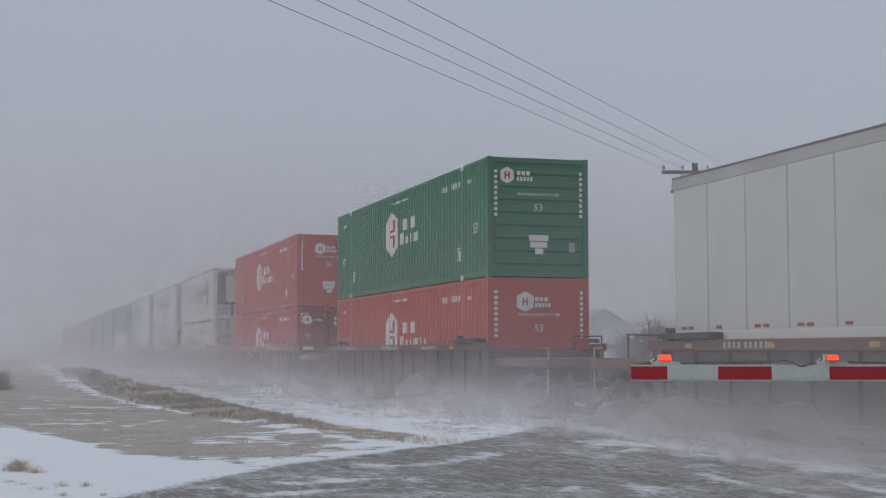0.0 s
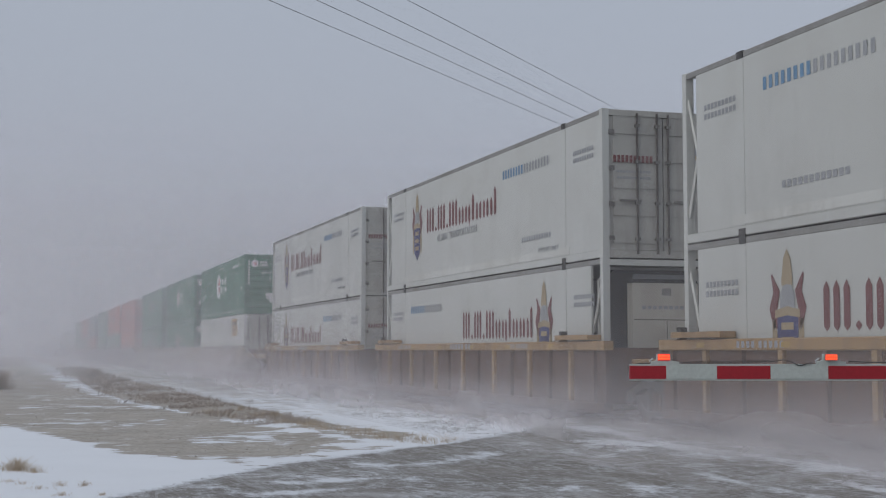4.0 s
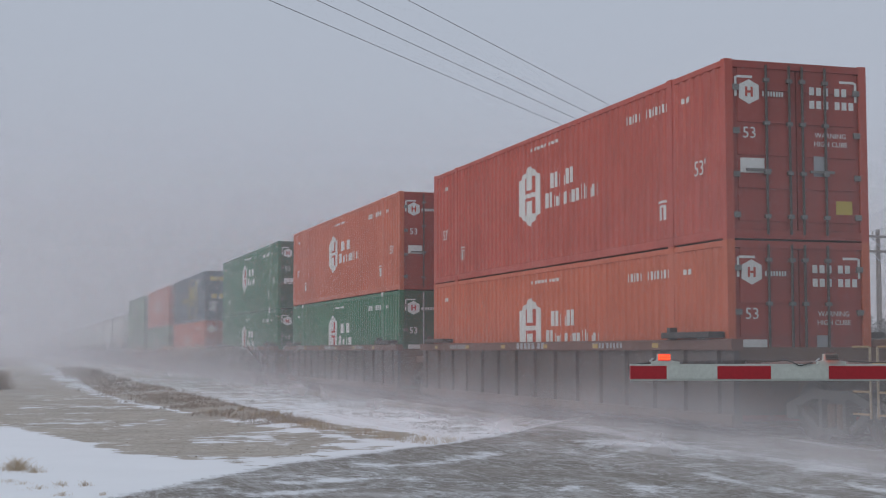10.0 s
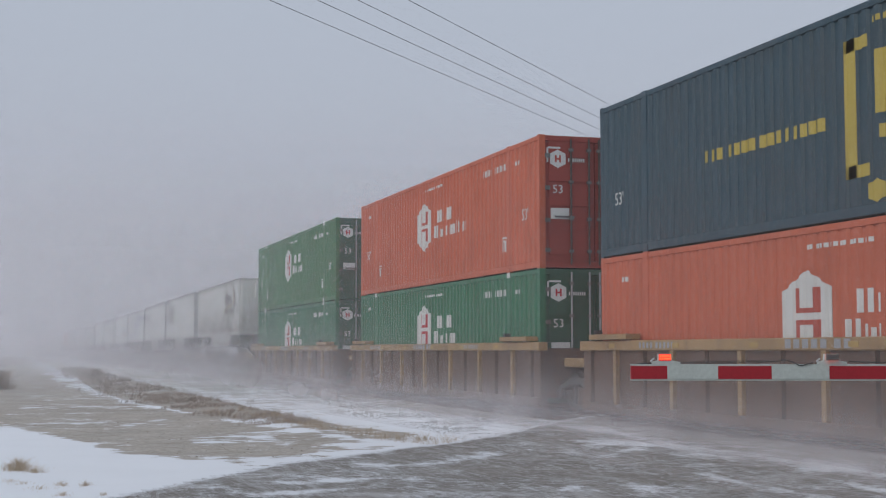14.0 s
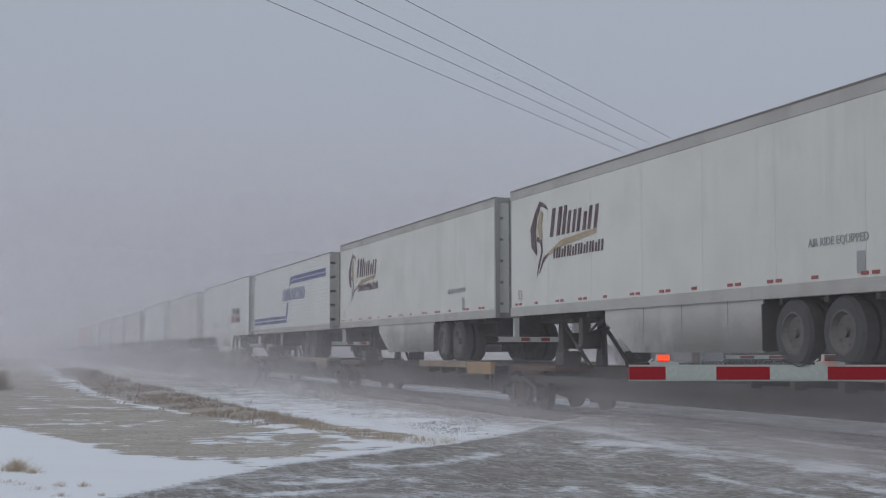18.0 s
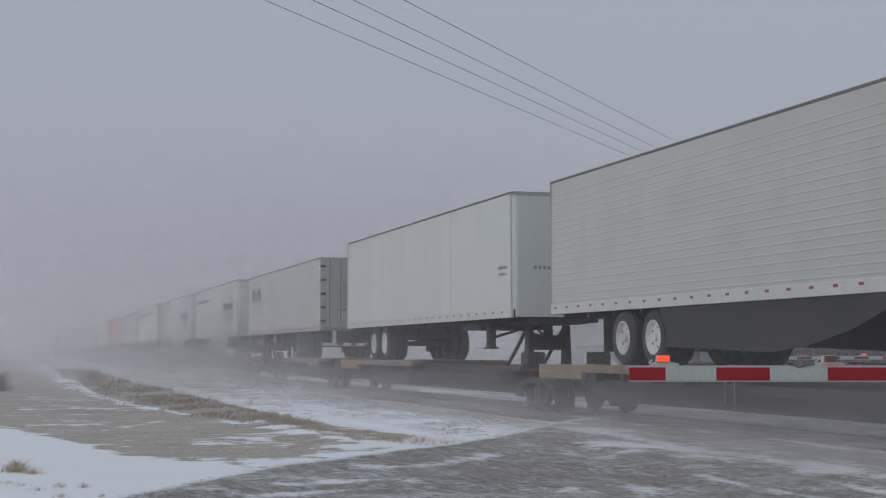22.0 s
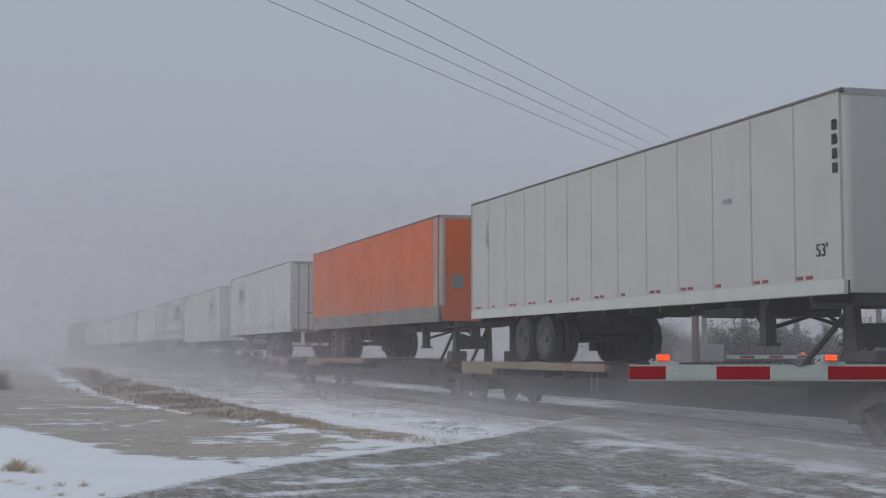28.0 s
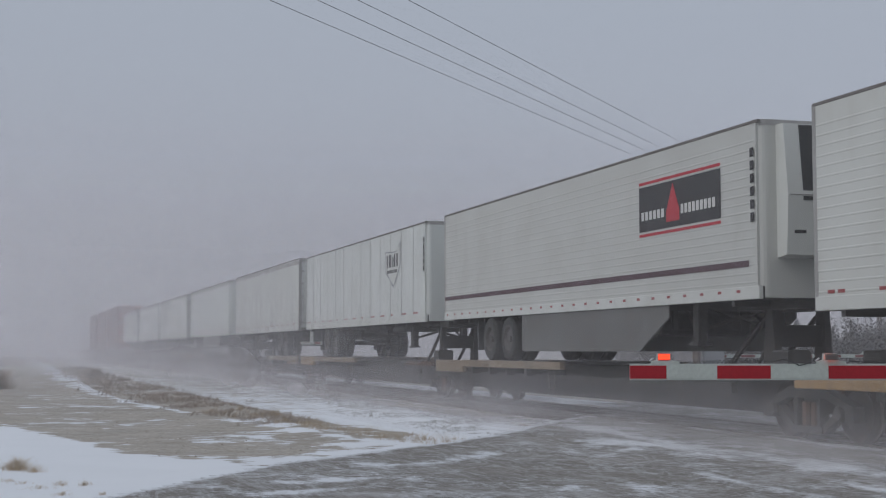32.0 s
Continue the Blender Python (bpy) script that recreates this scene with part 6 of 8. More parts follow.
def spine_car(seed, nose_right, wheels_x):
    """A spine car: a narrow beam with wheel platforms, a hitch stand and a truck at each end."""
    def build():
        ob = thing("spine_car", "dark spine car with yellow wheel platforms and hitch stand", "railway car", "cars of the train")
        part("spine_beam", Geo().slab([(-9.0, 0.62), (-7.2, 0.30), (7.2, 0.30), (9.0, 0.62), (9.0, 0.98), (-9.0, 0.98)], 1, -0.42, 0.42), DARK, ob)
        for yy in (-1, 1):
            part("side_pipe", Geo().box(-6.9, 6.9, yy * 1.1 - 0.05, yy * 1.1 + 0.05, 0.62, 0.78), DARK, ob, "dark side member")
        s = -1 if nose_right else 1
        cx = wheels_x
        plat = part("wheel_platform", Geo().box(cx - 2.1, cx + 2.1, -1.34, 1.34, 0.94, 1.05, 0.01), STEEL, ob)
        for yy in (-1, 1):
            part("platform_side", Geo().box(cx - 2.3, cx + (4.2 if nose_right else 1.8), yy * 1.38 - 0.05, yy * 1.38 + 0.05, 0.90, 1.06, 0.01), TANSTEEL, plat, "weathered platform side")
            part("platform_end", Geo().box(*((cx - 4.6, cx - 2.3) if nose_right else (cx + 1.8, cx + 3.6)), yy * 1.36 - 0.05, yy * 1.36 + 0.05, 0.76, 1.05, 0.01), YELLOW if seed % 2 else TANSTEEL, plat)
        for k in range(4):
            part("outrigger", Geo().box(cx - 1.9 + k * 1.25, cx - 1.75 + k * 1.25, -1.33, 1.33, 0.74, 0.94), DARK, plat)
        hx = -s * 7.0
        hitch = part("hitch_stand", Geo().box(hx - 0.35, hx + 0.35, -0.55, 0.55, 1.95, 2.1, 0.03), DARK, ob)
        for yy in (-0.46, 0.46):
            part("hitch_post", Geo().slab([(hx - 0.20, 0.98), (hx + 0.20, 0.98), (hx + 0.10, 1.97), (hx - 0.10, 1.97)], 1, yy - 0.06, yy + 0.06), DARK, hitch)
            part("hitch_leg", Geo().cyl((hx, yy, 1.95), (hx + s * 1.5, yy, 0.98), 0.045, 8), DARK, hitch)
        part("cross_plate", Geo().box(hx - 0.05, hx + 0.05, -0.4, 0.4, 1.35, 1.7).cyl((hx - 0.5, -0.46, 1.0), (hx, -0.46, 1.6), 0.03, 6), DARK, hitch)
        for yy in (-1, 1):
            part("brake_box", Geo().box(hx + 0.9, hx + 1.35, yy * 0.8 - 0.2, yy * 0.8 + 0.2, 0.98, 1.3, 0.03), DARK, ob)
        part("end_platform", Geo().box(hx - 1.3, hx + 1.4, -1.2, 1.2, 0.88, 0.98, 0.01), RUST, ob)
        for x in (-8.9, 8.9):
            part("end_sill", Geo().box(x - 0.45, x + 0.45, -0.5, 0.5, 0.6, 1.0, 0.03), RUST, ob)
        railway_truck(ob, 8.95)
        for yy in (-1.36,):
            part("grab_iron", Geo().cyl((cx + 3.7, yy, 0.5), (cx + 3.7, yy, 0.86), 0.015, 6).cyl((cx + 3.4, yy, 0.5), (cx + 3.4, yy, 0.86), 0.015, 6), STEEL, ob)
        return ob
    return proto(("spine", seed % 2, nose_right, wheels_x), build)


def road_wheels(ob, x, rim_mat):
    """Tandem axles with twin tyres and dished rims."""
    bogie = part("tandem_frame", Geo().box(x - 1.6, x + 1.6, -0.55, 0.55, 0.62, 1.06, 0.03), DARK, ob)
    for k in (-0.64, 0.64):
        part("axle", Geo().cyl((x + k, -0.95, 0.50), (x + k, 0.95, 0.50), 0.07, 8), DARK, bogie)
        for s in (-1, 1):
            for y0 in (0.66, 0.99):
                a, b = s * y0, s * (y0 + 0.28)
                tyre = part("tyre", Geo().lathe([(0.30, a), (0.46, a), (0.505, a + 0.05 * s), (0.505, b - 0.05 * s), (0.46, b), (0.30, b)] if s > 0 else [(0.30, b), (0.46, b), (0.505, b + 0.05), (0.505, a - 0.05), (0.46, a), (0.30, a)], 26, 1, (x + k, 0, 0.505), False), RUBBER, bogie)
            part("rim", Geo().lathe([(0.31, 0.0), (0.312, 0.07), (0.285, 0.075), (0.265, 0.04), (0.235, 0.0), (0.10, -0.03)] if s > 0 else [(0.10, 0.03), (0.235, 0.0), (0.265, -0.04), (0.285, -0.075), (0.312, -0.07), (0.31, 0.0)], 20, 1, (x + k, s * 1.2, 0.505)), rim_mat, bogie, "white wheel rim" if rim_mat is RIM else "dirty grey wheel rim")
            if s < 0:
                holes = Geo()
                for j in range(5):
                    hx, hz = x + k + 0.185 * math.cos(j * 1.2566), 0.505 + 0.185 * math.sin(j * 1.2566)
                    holes.cyl((hx, s * 1.19, hz), (hx, s * 1.206, hz), 0.026, 6)
                part("hand_holes", holes, DARK, bogie)
            part("hub", Geo().cyl((x + k, s * 1.12, 0.505), (x + k, s * 1.25, 0.505), 0.085, 10, 0.07), rim_mat, bogie, "dull steel hub")
    for s in (-1, 1):
        part("mud_flap", Geo().box(x - 1.52, x - 1.49, s * 0.97 - 0.3, s * 0.97 + 0.3, 0.25, 0.95), RUBBER, bogie)
    return bogie


def trailer(label, q, right="doors", paint=None, finish="plain", rail=None, skirt=False, wheels=None, unit=None, tape="blocks", marks=None, number=False, top=TT, dark_doors=False, thin=False, bumper=False, stagger=0, low=False, base=TB):
    """A 16 m road trailer riding on its spine car. right: what its leading end is, doors or nose."""
    paint = paint or WHITE
    rail = rail or RAILPALE
    nose_right = right == "nose"
    wx = wheels if wheels is not None else (-3.9 if nose_right else 4.5)
    ob = thing("semi_trailer", label, "trailer", "trailers on the train")
    h0, h1 = base, top
    rh = 0.05 if thin else 0.22
    part("side_wall", Geo().box(-L / 2 + 0.04, L / 2 - 0.06, YN + 0.006, YN + 0.05, h0 + 0.2, h1 - rh), paint, ob)
    part("side_wall", Geo().box(-L / 2 + 0.04, L / 2 - 0.06, -YN - 0.05, -YN - 0.006, h0 + 0.2, h1 - rh), paint, ob)
    part("roof", Geo().box(-L / 2 + 0.02, L / 2 - 0.02, YN + 0.03, -YN - 0.03, h1 - 0.05, h1 - 0.005), TRIM, ob)
    under = Geo().box(-L / 2 + 0.02, L / 2 - 0.02, YN + 0.05, -YN - 0.05, h0 + 0.02, h0 + 0.19)
    for i in range(13):
        x = -L / 2 + 0.5 + i * 1.22
        under.box(x, x + 0.1, YN + 0.08, -YN - 0.08, h0 - 0.09, h0 + 0.03)
    part("floor", under, DARK, ob, "dark floor with cross beams")
    for s in (-1, 1):
        a, b = (YN - 0.004, YN + 0.06) if s < 0 else (-YN - 0.06, -YN + 0.004)
        part("top_rail", Geo().box(-L / 2, L / 2, a, b, h1 - rh, h1, 0.008), RAILPALE if not thin else RAILDARK, ob, "pale grey top rail" if not thin else "dark top rail")
        if not thin and s < 0:
            part("roof_edge", Geo().box(-L / 2, L / 2, a - 0.004, b - 0.01, h1 - 0.035, h1 + 0.004), RAILDARK, ob, "dark roof edge")
        part("bottom_rail", Geo().box(-L / 2, L / 2, a, b, h0, h0 + (0.42 if paint is ORANGE else 0.20), 0.008), rail, ob, "bottom rail")
    # side finish
    if finish == "panels":
        for i in range(1, 13):
            x = -L / 2 + i * L / 13
            part("seam", Geo().box(x - 0.018, x + 0.018, YN + (0.001 if paint is not ORANGE else 0.003), YN + 0.01, h0 + 0.2, h1 - rh), SEAM if paint is not ORANGE else ORANGE, ob, "riveted vertical seam")
    elif finish == "ribs":
        g = Geo()
        n = 17
        for i in range(n):
            z = h0 + 0.24 + i * (h1 - h0 - 0.44) / n
            g.slab([(YN + 0.006, z), (YN + 0.000, z + 0.012), (YN + 0.000, z + 0.026), (YN + 0.006, z + 0.038)], 0, -L / 2 + 0.06, L / 2 - 0.1)
        part("side_ribbing", g, paint, ob, "fine horizontal ribbing")
    else:
        for i in range(1, 7):
            x = -L / 2 + i * L / 7
            part("seam", Geo().box(x - 0.006, x + 0.006, YN + 0.003, YN + 0.01, h0 + 0.2, h1 - rh), paint, ob)
    # reflective tape
    yt = YN - 0.005
    if tape == "blocks":
        for i in range(13):
            x = -L / 2 + 0.3 + i * 1.22
            part("reflector", Geo().box(x, x + 0.17, yt, yt + 0.01, h0 + 0.235, h0 + 0.285), REFLECT, ob, "red reflector tape")
            if i % 3 != 1:
                part("reflector", Geo().box(x + 0.25, x + 0.42, yt, yt + 0.01, h0 + 0.235, h0 + 0.285), REFLECT, ob)
    elif tape == "dashes":
        for i in range(26):
            x = -L / 2 + 0.2 + i * 0.61
            part("reflector", Geo().box(x, x + 0.12, yt, yt + 0.01, h0 + 0.11, h0 + 0.155), REFLECT, ob, "red reflector tape")
    # ends
    for xe, s, isdoor in ((L / 2, 1, not nose_right), (-L / 2, -1, nose_right)):
        a, b = min(xe, xe - s * 0.06), max(xe, xe - s * 0.06)
        if isdoor:
            fm = DOORGREY if dark_doors else paint
            for yy in (-1, 1):
                part("corner_post", Geo().box(a - (0.03 if s < 0 else 0), b + (0.03 if s > 0 else 0), yy * 1.24 - 0.055, yy * 1.24 + 0.055, h0, h1 - 0.01), TRIM if not bumper else paint, ob)
                door = part("door", Geo().box(a + 0.004, b - 0.004, min(0.008 * yy, yy * 1.18), max(0.008 * yy, yy * 1.18), h0 + 0.12, h1 - 0.14), fm, ob, "trailer door")
                if s > 0:
                    for yr in (0.25, 0.55, 0.95):
                        part("lock_rod", Geo().cyl((xe + 0.03, yy * yr, h0 + 0.08), (xe + 0.03, yy * yr, h1 - 0.08), 0.02, 6), STEEL, door, "steel locking rod")
                    for k in range(5):
                        z = h0 + 0.3 + k * 0.5
                        part("hinge", Geo().box(xe + 0.0, xe + (0.035 if dark_doors else 0.02), min(yy * 1.10, yy * 1.295), max(yy * 1.10, yy * 1.295), z, z + (0.09 if dark_doors else 0.06)), (DARK if dark_doors else GREYRAIL), door)
                    part("handle", Geo().box(xe + 0.025, xe + 0.05, min(yy * 0.2, yy * 0.7), max(yy * 0.2, yy * 0.7), h0 + 0.75, h0 + 0.79), STEEL, door)
            part("door_header", Geo().box(a, b, -1.19, 1.19, h1 - 0.135, h1 - 0.012), TRIM, ob)
            part("door_sill", Geo().box(a, b, -1.19, 1.19, h0, h0 + 0.115), GREYRAIL, ob)
            if s > 0:
                for yy in (-0.75, 0.75):
                    part("bumper_post", Geo().box(xe - 0.12, xe - 0.02, yy - 0.06, yy + 0.06, 0.5, h0), WHITE, ob)
                part("bumper", Geo().box(xe - 0.12, xe - 0.01, -1.2, 1.2, 0.46, 0.58, 0.01), WHITE_B, ob, "red and white rear bumper")
                for k in range(5):
                    part("reflector", Geo().box(xe - 0.008, xe - 0.002, -1.15 + k * 0.5, -0.93 + k * 0.5, 0.48, 0.56).box(xe - 0.11, xe - 0.02, -1.206, -1.2, 0.48, 0.56), REFLECT, ob) if k else None
        else:
            ring = []
            for k in range(7):
                t = k / 6 * math.pi / 2
                ring.append((xe - s * 0.18 + s * 0.18 * math.sin(t), -1.29 + 0.18 - 0.18 * math.cos(t)))
            full = ring + [(x, -y) for x, y in reversed(ring)]
            part("nose", Geo().slab(full + [(xe - s * 0.2, 1.29), (xe - s * 0.2, -1.29)], 2, h0 + 0.02, h1 - 0.02), paint if paint is not ORANGE else ORANGE, ob, "rounded trailer nose")
            if paint is ORANGE:
                for yy in (-1, 1):
                    part("corner_post", Geo().slab([(x + 0.006, yy * (-y * 1.005)) for x, y in ring] + [(xe - 0.05, yy * 1.05), (xe - 0.19, yy * 1.2), (xe - 0.40, yy * 1.28), (xe - 0.40, yy * 1.303)], 2, h0 + 0.42, h1 - rh), TRIM, ob, "grey corner post")
                part("placard", Geo().box(xe + 0.001, xe + 0.012, -0.95, -0.6, h0 + 0.9, h0 + 1.25), GREYRAIL, ob)
            part("nose_cap", Geo().slab([(x + s * 0.006, y * 1.004) for x, y in full], 2, h1 - 0.09, h1 + 0.004), TRIM, ob)
    if unit and nose_right:
        xe = L / 2
        if unit == "heater":
            part("heater_box", Geo().box(xe, xe + 0.42, -0.55, 0.75, h1 - 0.98, h1 - 0.12, 0.04), paint, ob, "white heater box on the nose")
            part("duct", Geo().cyl((xe + 0.12, 0.55, h1 - 0.98), (xe + 0.12, 0.5, h0 + 0.45), 0.07, 10), TRIM, ob)
            part("nose_pipe", Geo().cyl((xe + 0.05, -0.2, h1 - 1.0), (xe + 0.05, -0.2, h0 + 0.2), 0.03, 8).cyl((xe + 0.05, 0.15, h1 - 1.0), (xe + 0.05, 0.15, h0 + 0.2), 0.02, 8), GREYRAIL, ob)
            part("connector_box", Geo().box(xe, xe + 0.12, 0.7, 1.0, h0 + 0.45, h0 + 0.75), BLACKMETAL, ob)
        else:
            zt = h1 - 0.08
            body = part("cooling_unit", Geo().slab([(xe, h0 + 0.62), (xe + 0.28, h0 + 0.66), (xe + 0.34, h0 + 1.55), (xe + 0.22, zt), (xe, zt)], 1, -0.98, 0.98), WHITE_C if unit == "white" else WHITE, ob, "white cooling unit on the nose")
            part("unit_grille", Geo().slab([(xe + 0.30, h0 + 1.50), (xe + 0.345, h0 + 1.48), (xe + 0.24, zt - 0.02), (xe + 0.20, zt - 0.02)], 1, -0.72, 0.95), GRILLE, body, "dark cooling grille")
            if unit == "white":
                for k in range(7):
                    z = h0 + 1.72 + k * 0.1
                    part("grille_slat", Geo().box(xe + 0.225 + 0.10 * (6 - k) / 6, xe + 0.26 + 0.10 * (6 - k) / 6, -0.55, 0.55, z, z + 0.03), WHITE, body)
            part("unit_window", Geo().box(xe + 0.28, xe + 0.305, -0.86, -0.66, h0 + 0.98, h0 + 1.12).box(xe + 0.28, xe + 0.305, 0.5, 0.7, h0 + 0.72, h0 + 0.88), GRILLE, body)
            part("unit_seam", Geo().box(xe + 0.28, xe + 0.335, -0.01, 0.01, h0 + 0.68, h0 + 1.5), GREYRAIL, body)
            part("unit_seam", Geo().box(xe + 0.30, xe + 0.345, -0.95, 0.95, h0 + 1.55, h0 + 1.57), GREYRAIL, body)
    # under the body
    road_wheels(ob, wx, RIM if q in (406.78, 426.02, 444.61, 602.65) else RIM_B)
    part("slider_frame", Geo().box(wx - 1.9, wx + 1.9, -0.52, -0.40, h0 - 0.25, h0 + 0.02).box(wx - 1.9, wx + 1.9, 0.40, 0.52, h0 - 0.25, h0 + 0.02), DARK, ob)
    part("air_tank", Geo().cyl((wx - 0.5, 0.1, 0.72), (wx + 0.5, 0.1, 0.72), 0.15, 10), DARK, ob)
    lx = 5.1 if nose_right else -5.1
    for s in (-1, 1):
        leg = part("landing_leg", Geo().box(lx - 0.10, lx + 0.10, s * 0.75 - 0.09, s * 0.75 + 0.09, 0.36, h0), DARK, ob)
        part("foot", Geo().box(lx - 0.16, lx + 0.16, s * 0.75 - 0.14, s * 0.75 + 0.14, 0.32, 0.37), DARK, leg)
        part("leg_brace", Geo().cyl((lx, s * 0.75, 0.55), (lx - 0.9 * (1 if nose_right else -1), s * 0.6, h0), 0.03, 6), DARK, leg)
    part("leg_strut", Geo().cyl((lx, -0.7, 0.6), (lx, 0.7, 1.0), 0.035, 6).cyl((lx, -0.7, 1.0), (lx, 0.7, 0.6), 0.035, 6), DARK, ob)
    part("kingpin_plate", Geo().box(*sorted((lx + (1.0 if nose_right else -1.0), lx + (2.9 if nose_right else -2.9))), -0.6, 0.6, h0 - 0.14, h0 + 0.02), DARK, ob)
    kx = 3.9 if nose_right else -2.5
    if (unit and unit != "heater") or finish == "ribs":
        tank = part("fuel_tank", Geo().cyl((kx, -1.02, 0.74), (kx, 0.75, 0.74), 0.25, 18), BLACKMETAL, ob)
        part("tank_end", Geo().lathe([(0.10, -1.06), (0.22, -1.045), (0.255, -1.0)], 18, 1, (kx, 0, 0.74)), GREYRAIL, tank, "dull grey tank end")
        part("tank_strap", Geo().box(kx + 0.31, kx + 0.36, -0.85, -0.75, 0.6, h0).box(kx - 0.36, kx - 0.31, -0.85, -0.75, 0.60, h0).box(kx + 0.31, kx + 0.36, 0.5, 0.6, 0.6, h0), DARK, tank)
    elif not skirt:
        part("spare_rack", Geo().box(kx - 0.7, kx + 0.7, -0.9, 0.9, h0 - 0.22, h0 - 0.08), DARK, ob)
    if skirt:
        a, b = (-2.4, 4.9) if nose_right else (-2.9, 3.0)
        for s in (-1, 1):
            swept = [(-3.0, 0.34), (0.7, 0.24), (1.8, 0.34), (2.9, 0.56), (3.8, 0.84), (4.2, h0 + 0.01), (-3.0, h0 + 0.01)]
            pts = swept if 410 < q < 430 else [(a, 0.22), (b - 1.2, 0.22), (b, 0.80), (b, h0 + 0.01), (a, h0 + 0.01)] if nose_right else [(a, 0.80), (a + 1.2, 0.22), (b, 0.22), (b, h0 + 0.01), (a, h0 + 0.01)]
            part("side_skirt", Geo().slab(pts, 1, s * 1.24 - 0.012, s * 1.24 + 0.012), SKIRT if q < 400 else WHITE_E if q < 410 else BLACKMETAL if q < 430 else SKIRT_B if q < 600 else SKIRTRUBBER, ob, "black swept side skirt" if 410 < q < 430 else "dark grimy side skirt" if q > 600 else "grimy white aerodynamic side skirt")
        if 470 < q < 600:
            for s in (-1, 1):
                part("skirt_flap", Geo().slab([(a, 0.20), (b - 1.25, 0.20), (b - 0.62, 0.50), (a, 0.50)], 1, s * 1.255 - 0.012, s * 1.255 + 0.012), SKIRTRUBBER, ob, "grey rubber edge of the skirt")
        for k in () if 410 < q < 430 or q > 600 else (-1.2, 0.3, 1.9):
            part("skirt_seam", Geo().box(k - 0.01, k + 0.01, -1.256, -1.25, 0.3, h0), GREYRAIL, ob)
    if number:
        g = Geo()
        for k in range(4 if number is True else number):
            bar(g, L / 2 - 0.22, L / 2 - 0.10, h1 - 0.56 - k * 0.20, h1 - 0.42 - k * 0.20, True, YN - 0.010)
        part("marking", g, DECALBLACK, ob, "black upright row of figures as bars")
    if marks:
        marks(ob, h0, h1)
    if low:
        on_train(ob, q, 0.40)
        on_train(well_car("ribbed_brown", 10.6, 10.6), q, 0.0)
        return ob
    on_train(ob, q, 1.055)
    car = spine_car(stagger, nose_right, wx)
    on_train(car, q, 0.0)
    return ob


def animal_head_marks(at):
    def draw(ob, h0, h1):
        m = 1 if at > 0 else -1
        z = h0 + 1.61
        g = Geo()
        blocks(g, at - 1.25, z, (0.56, 0.17, 0.42, 0.46, 0.46), 0.46, 0.10, 0.28, tall=(0, 1))
        part("brand_lettering", g, DECALBROWN, ob, "slanted dark brown brand bars")
        g = Geo()
        painted(g, ((at - 1.5, z - 0.42, z - 0.36), (at - 0.6, z - 0.24, z - 0.10), (at + 1.2, z - 0.10, z + 0.0)), True)
        part("swoosh", g, DECALTAN, ob, "tan swoosh stripe")
        g = Geo()
        blocks(g, at - 1.05, z - 0.46, (0.24,) * 9, 0.22, 0.05, 0.2)
        part("lettering", g, DECALBROWN, ob).location.y = -0.003
        hx = at + 1.95 if m > 0 else at - 1.85
        g = Geo()
        for line, w in (([(0.50, 0.60, 0.10), (0.28, 0.70, 0.40), (0.05, 0.76, 0.6), (-0.20, 0.52, 0.9), (-0.38, 0.22, 1.6), (-0.34, -0.08, 1.5), (-0.16, -0.32, 0.3)], 0.21),
                        ([(-0.16, 0.02, 0.8), (0.08, -0.04, 1.0), (0.16, -0.26, 0.7), (-0.04, -0.56, 0.5), (-0.15, -0.80, 0.1)], 0.13),
                        ([(0.0, -0.72, 0.2), (0.24, -0.44, 0.8), (0.55, -0.34, 0.3)], 0.11)):
            ribbon(g, [(hx - m * x, z + dz, k) for x, dz, k in line], w, YN - 0.005)
        part("emblem", g, DECALBROWN, ob, "dark brown animal-head emblem shape")
        g = Geo()
        ribbon(g, [(hx - m * x, z + dz, k) for x, dz, k in ((0.16, 0.58, 0.6), (0.0, 0.28, 1.0), (0.12, 0.0, 0.7))], 0.24, YN - 0.009)
        part("emblem_inlay", g, DECALTAN, ob)
        if m < 0:
            g = Geo()
            bar(g, 5.55, 5.75, h0 + 0.26, h0 + 0.56, True)
            part("notice", g, DECALGREY, ob)
            wording("AIR RIDE EQUIPPED", 0.17, DECALGREY, ob, (5.1, YN - 0.004, h0 + 0.74), label="small dark grey words")
            wording("53", 0.3, DECALGREY, ob, (-7.45, YN - 0.004, h0 + 0.45), label="grey length figures")
    return draw


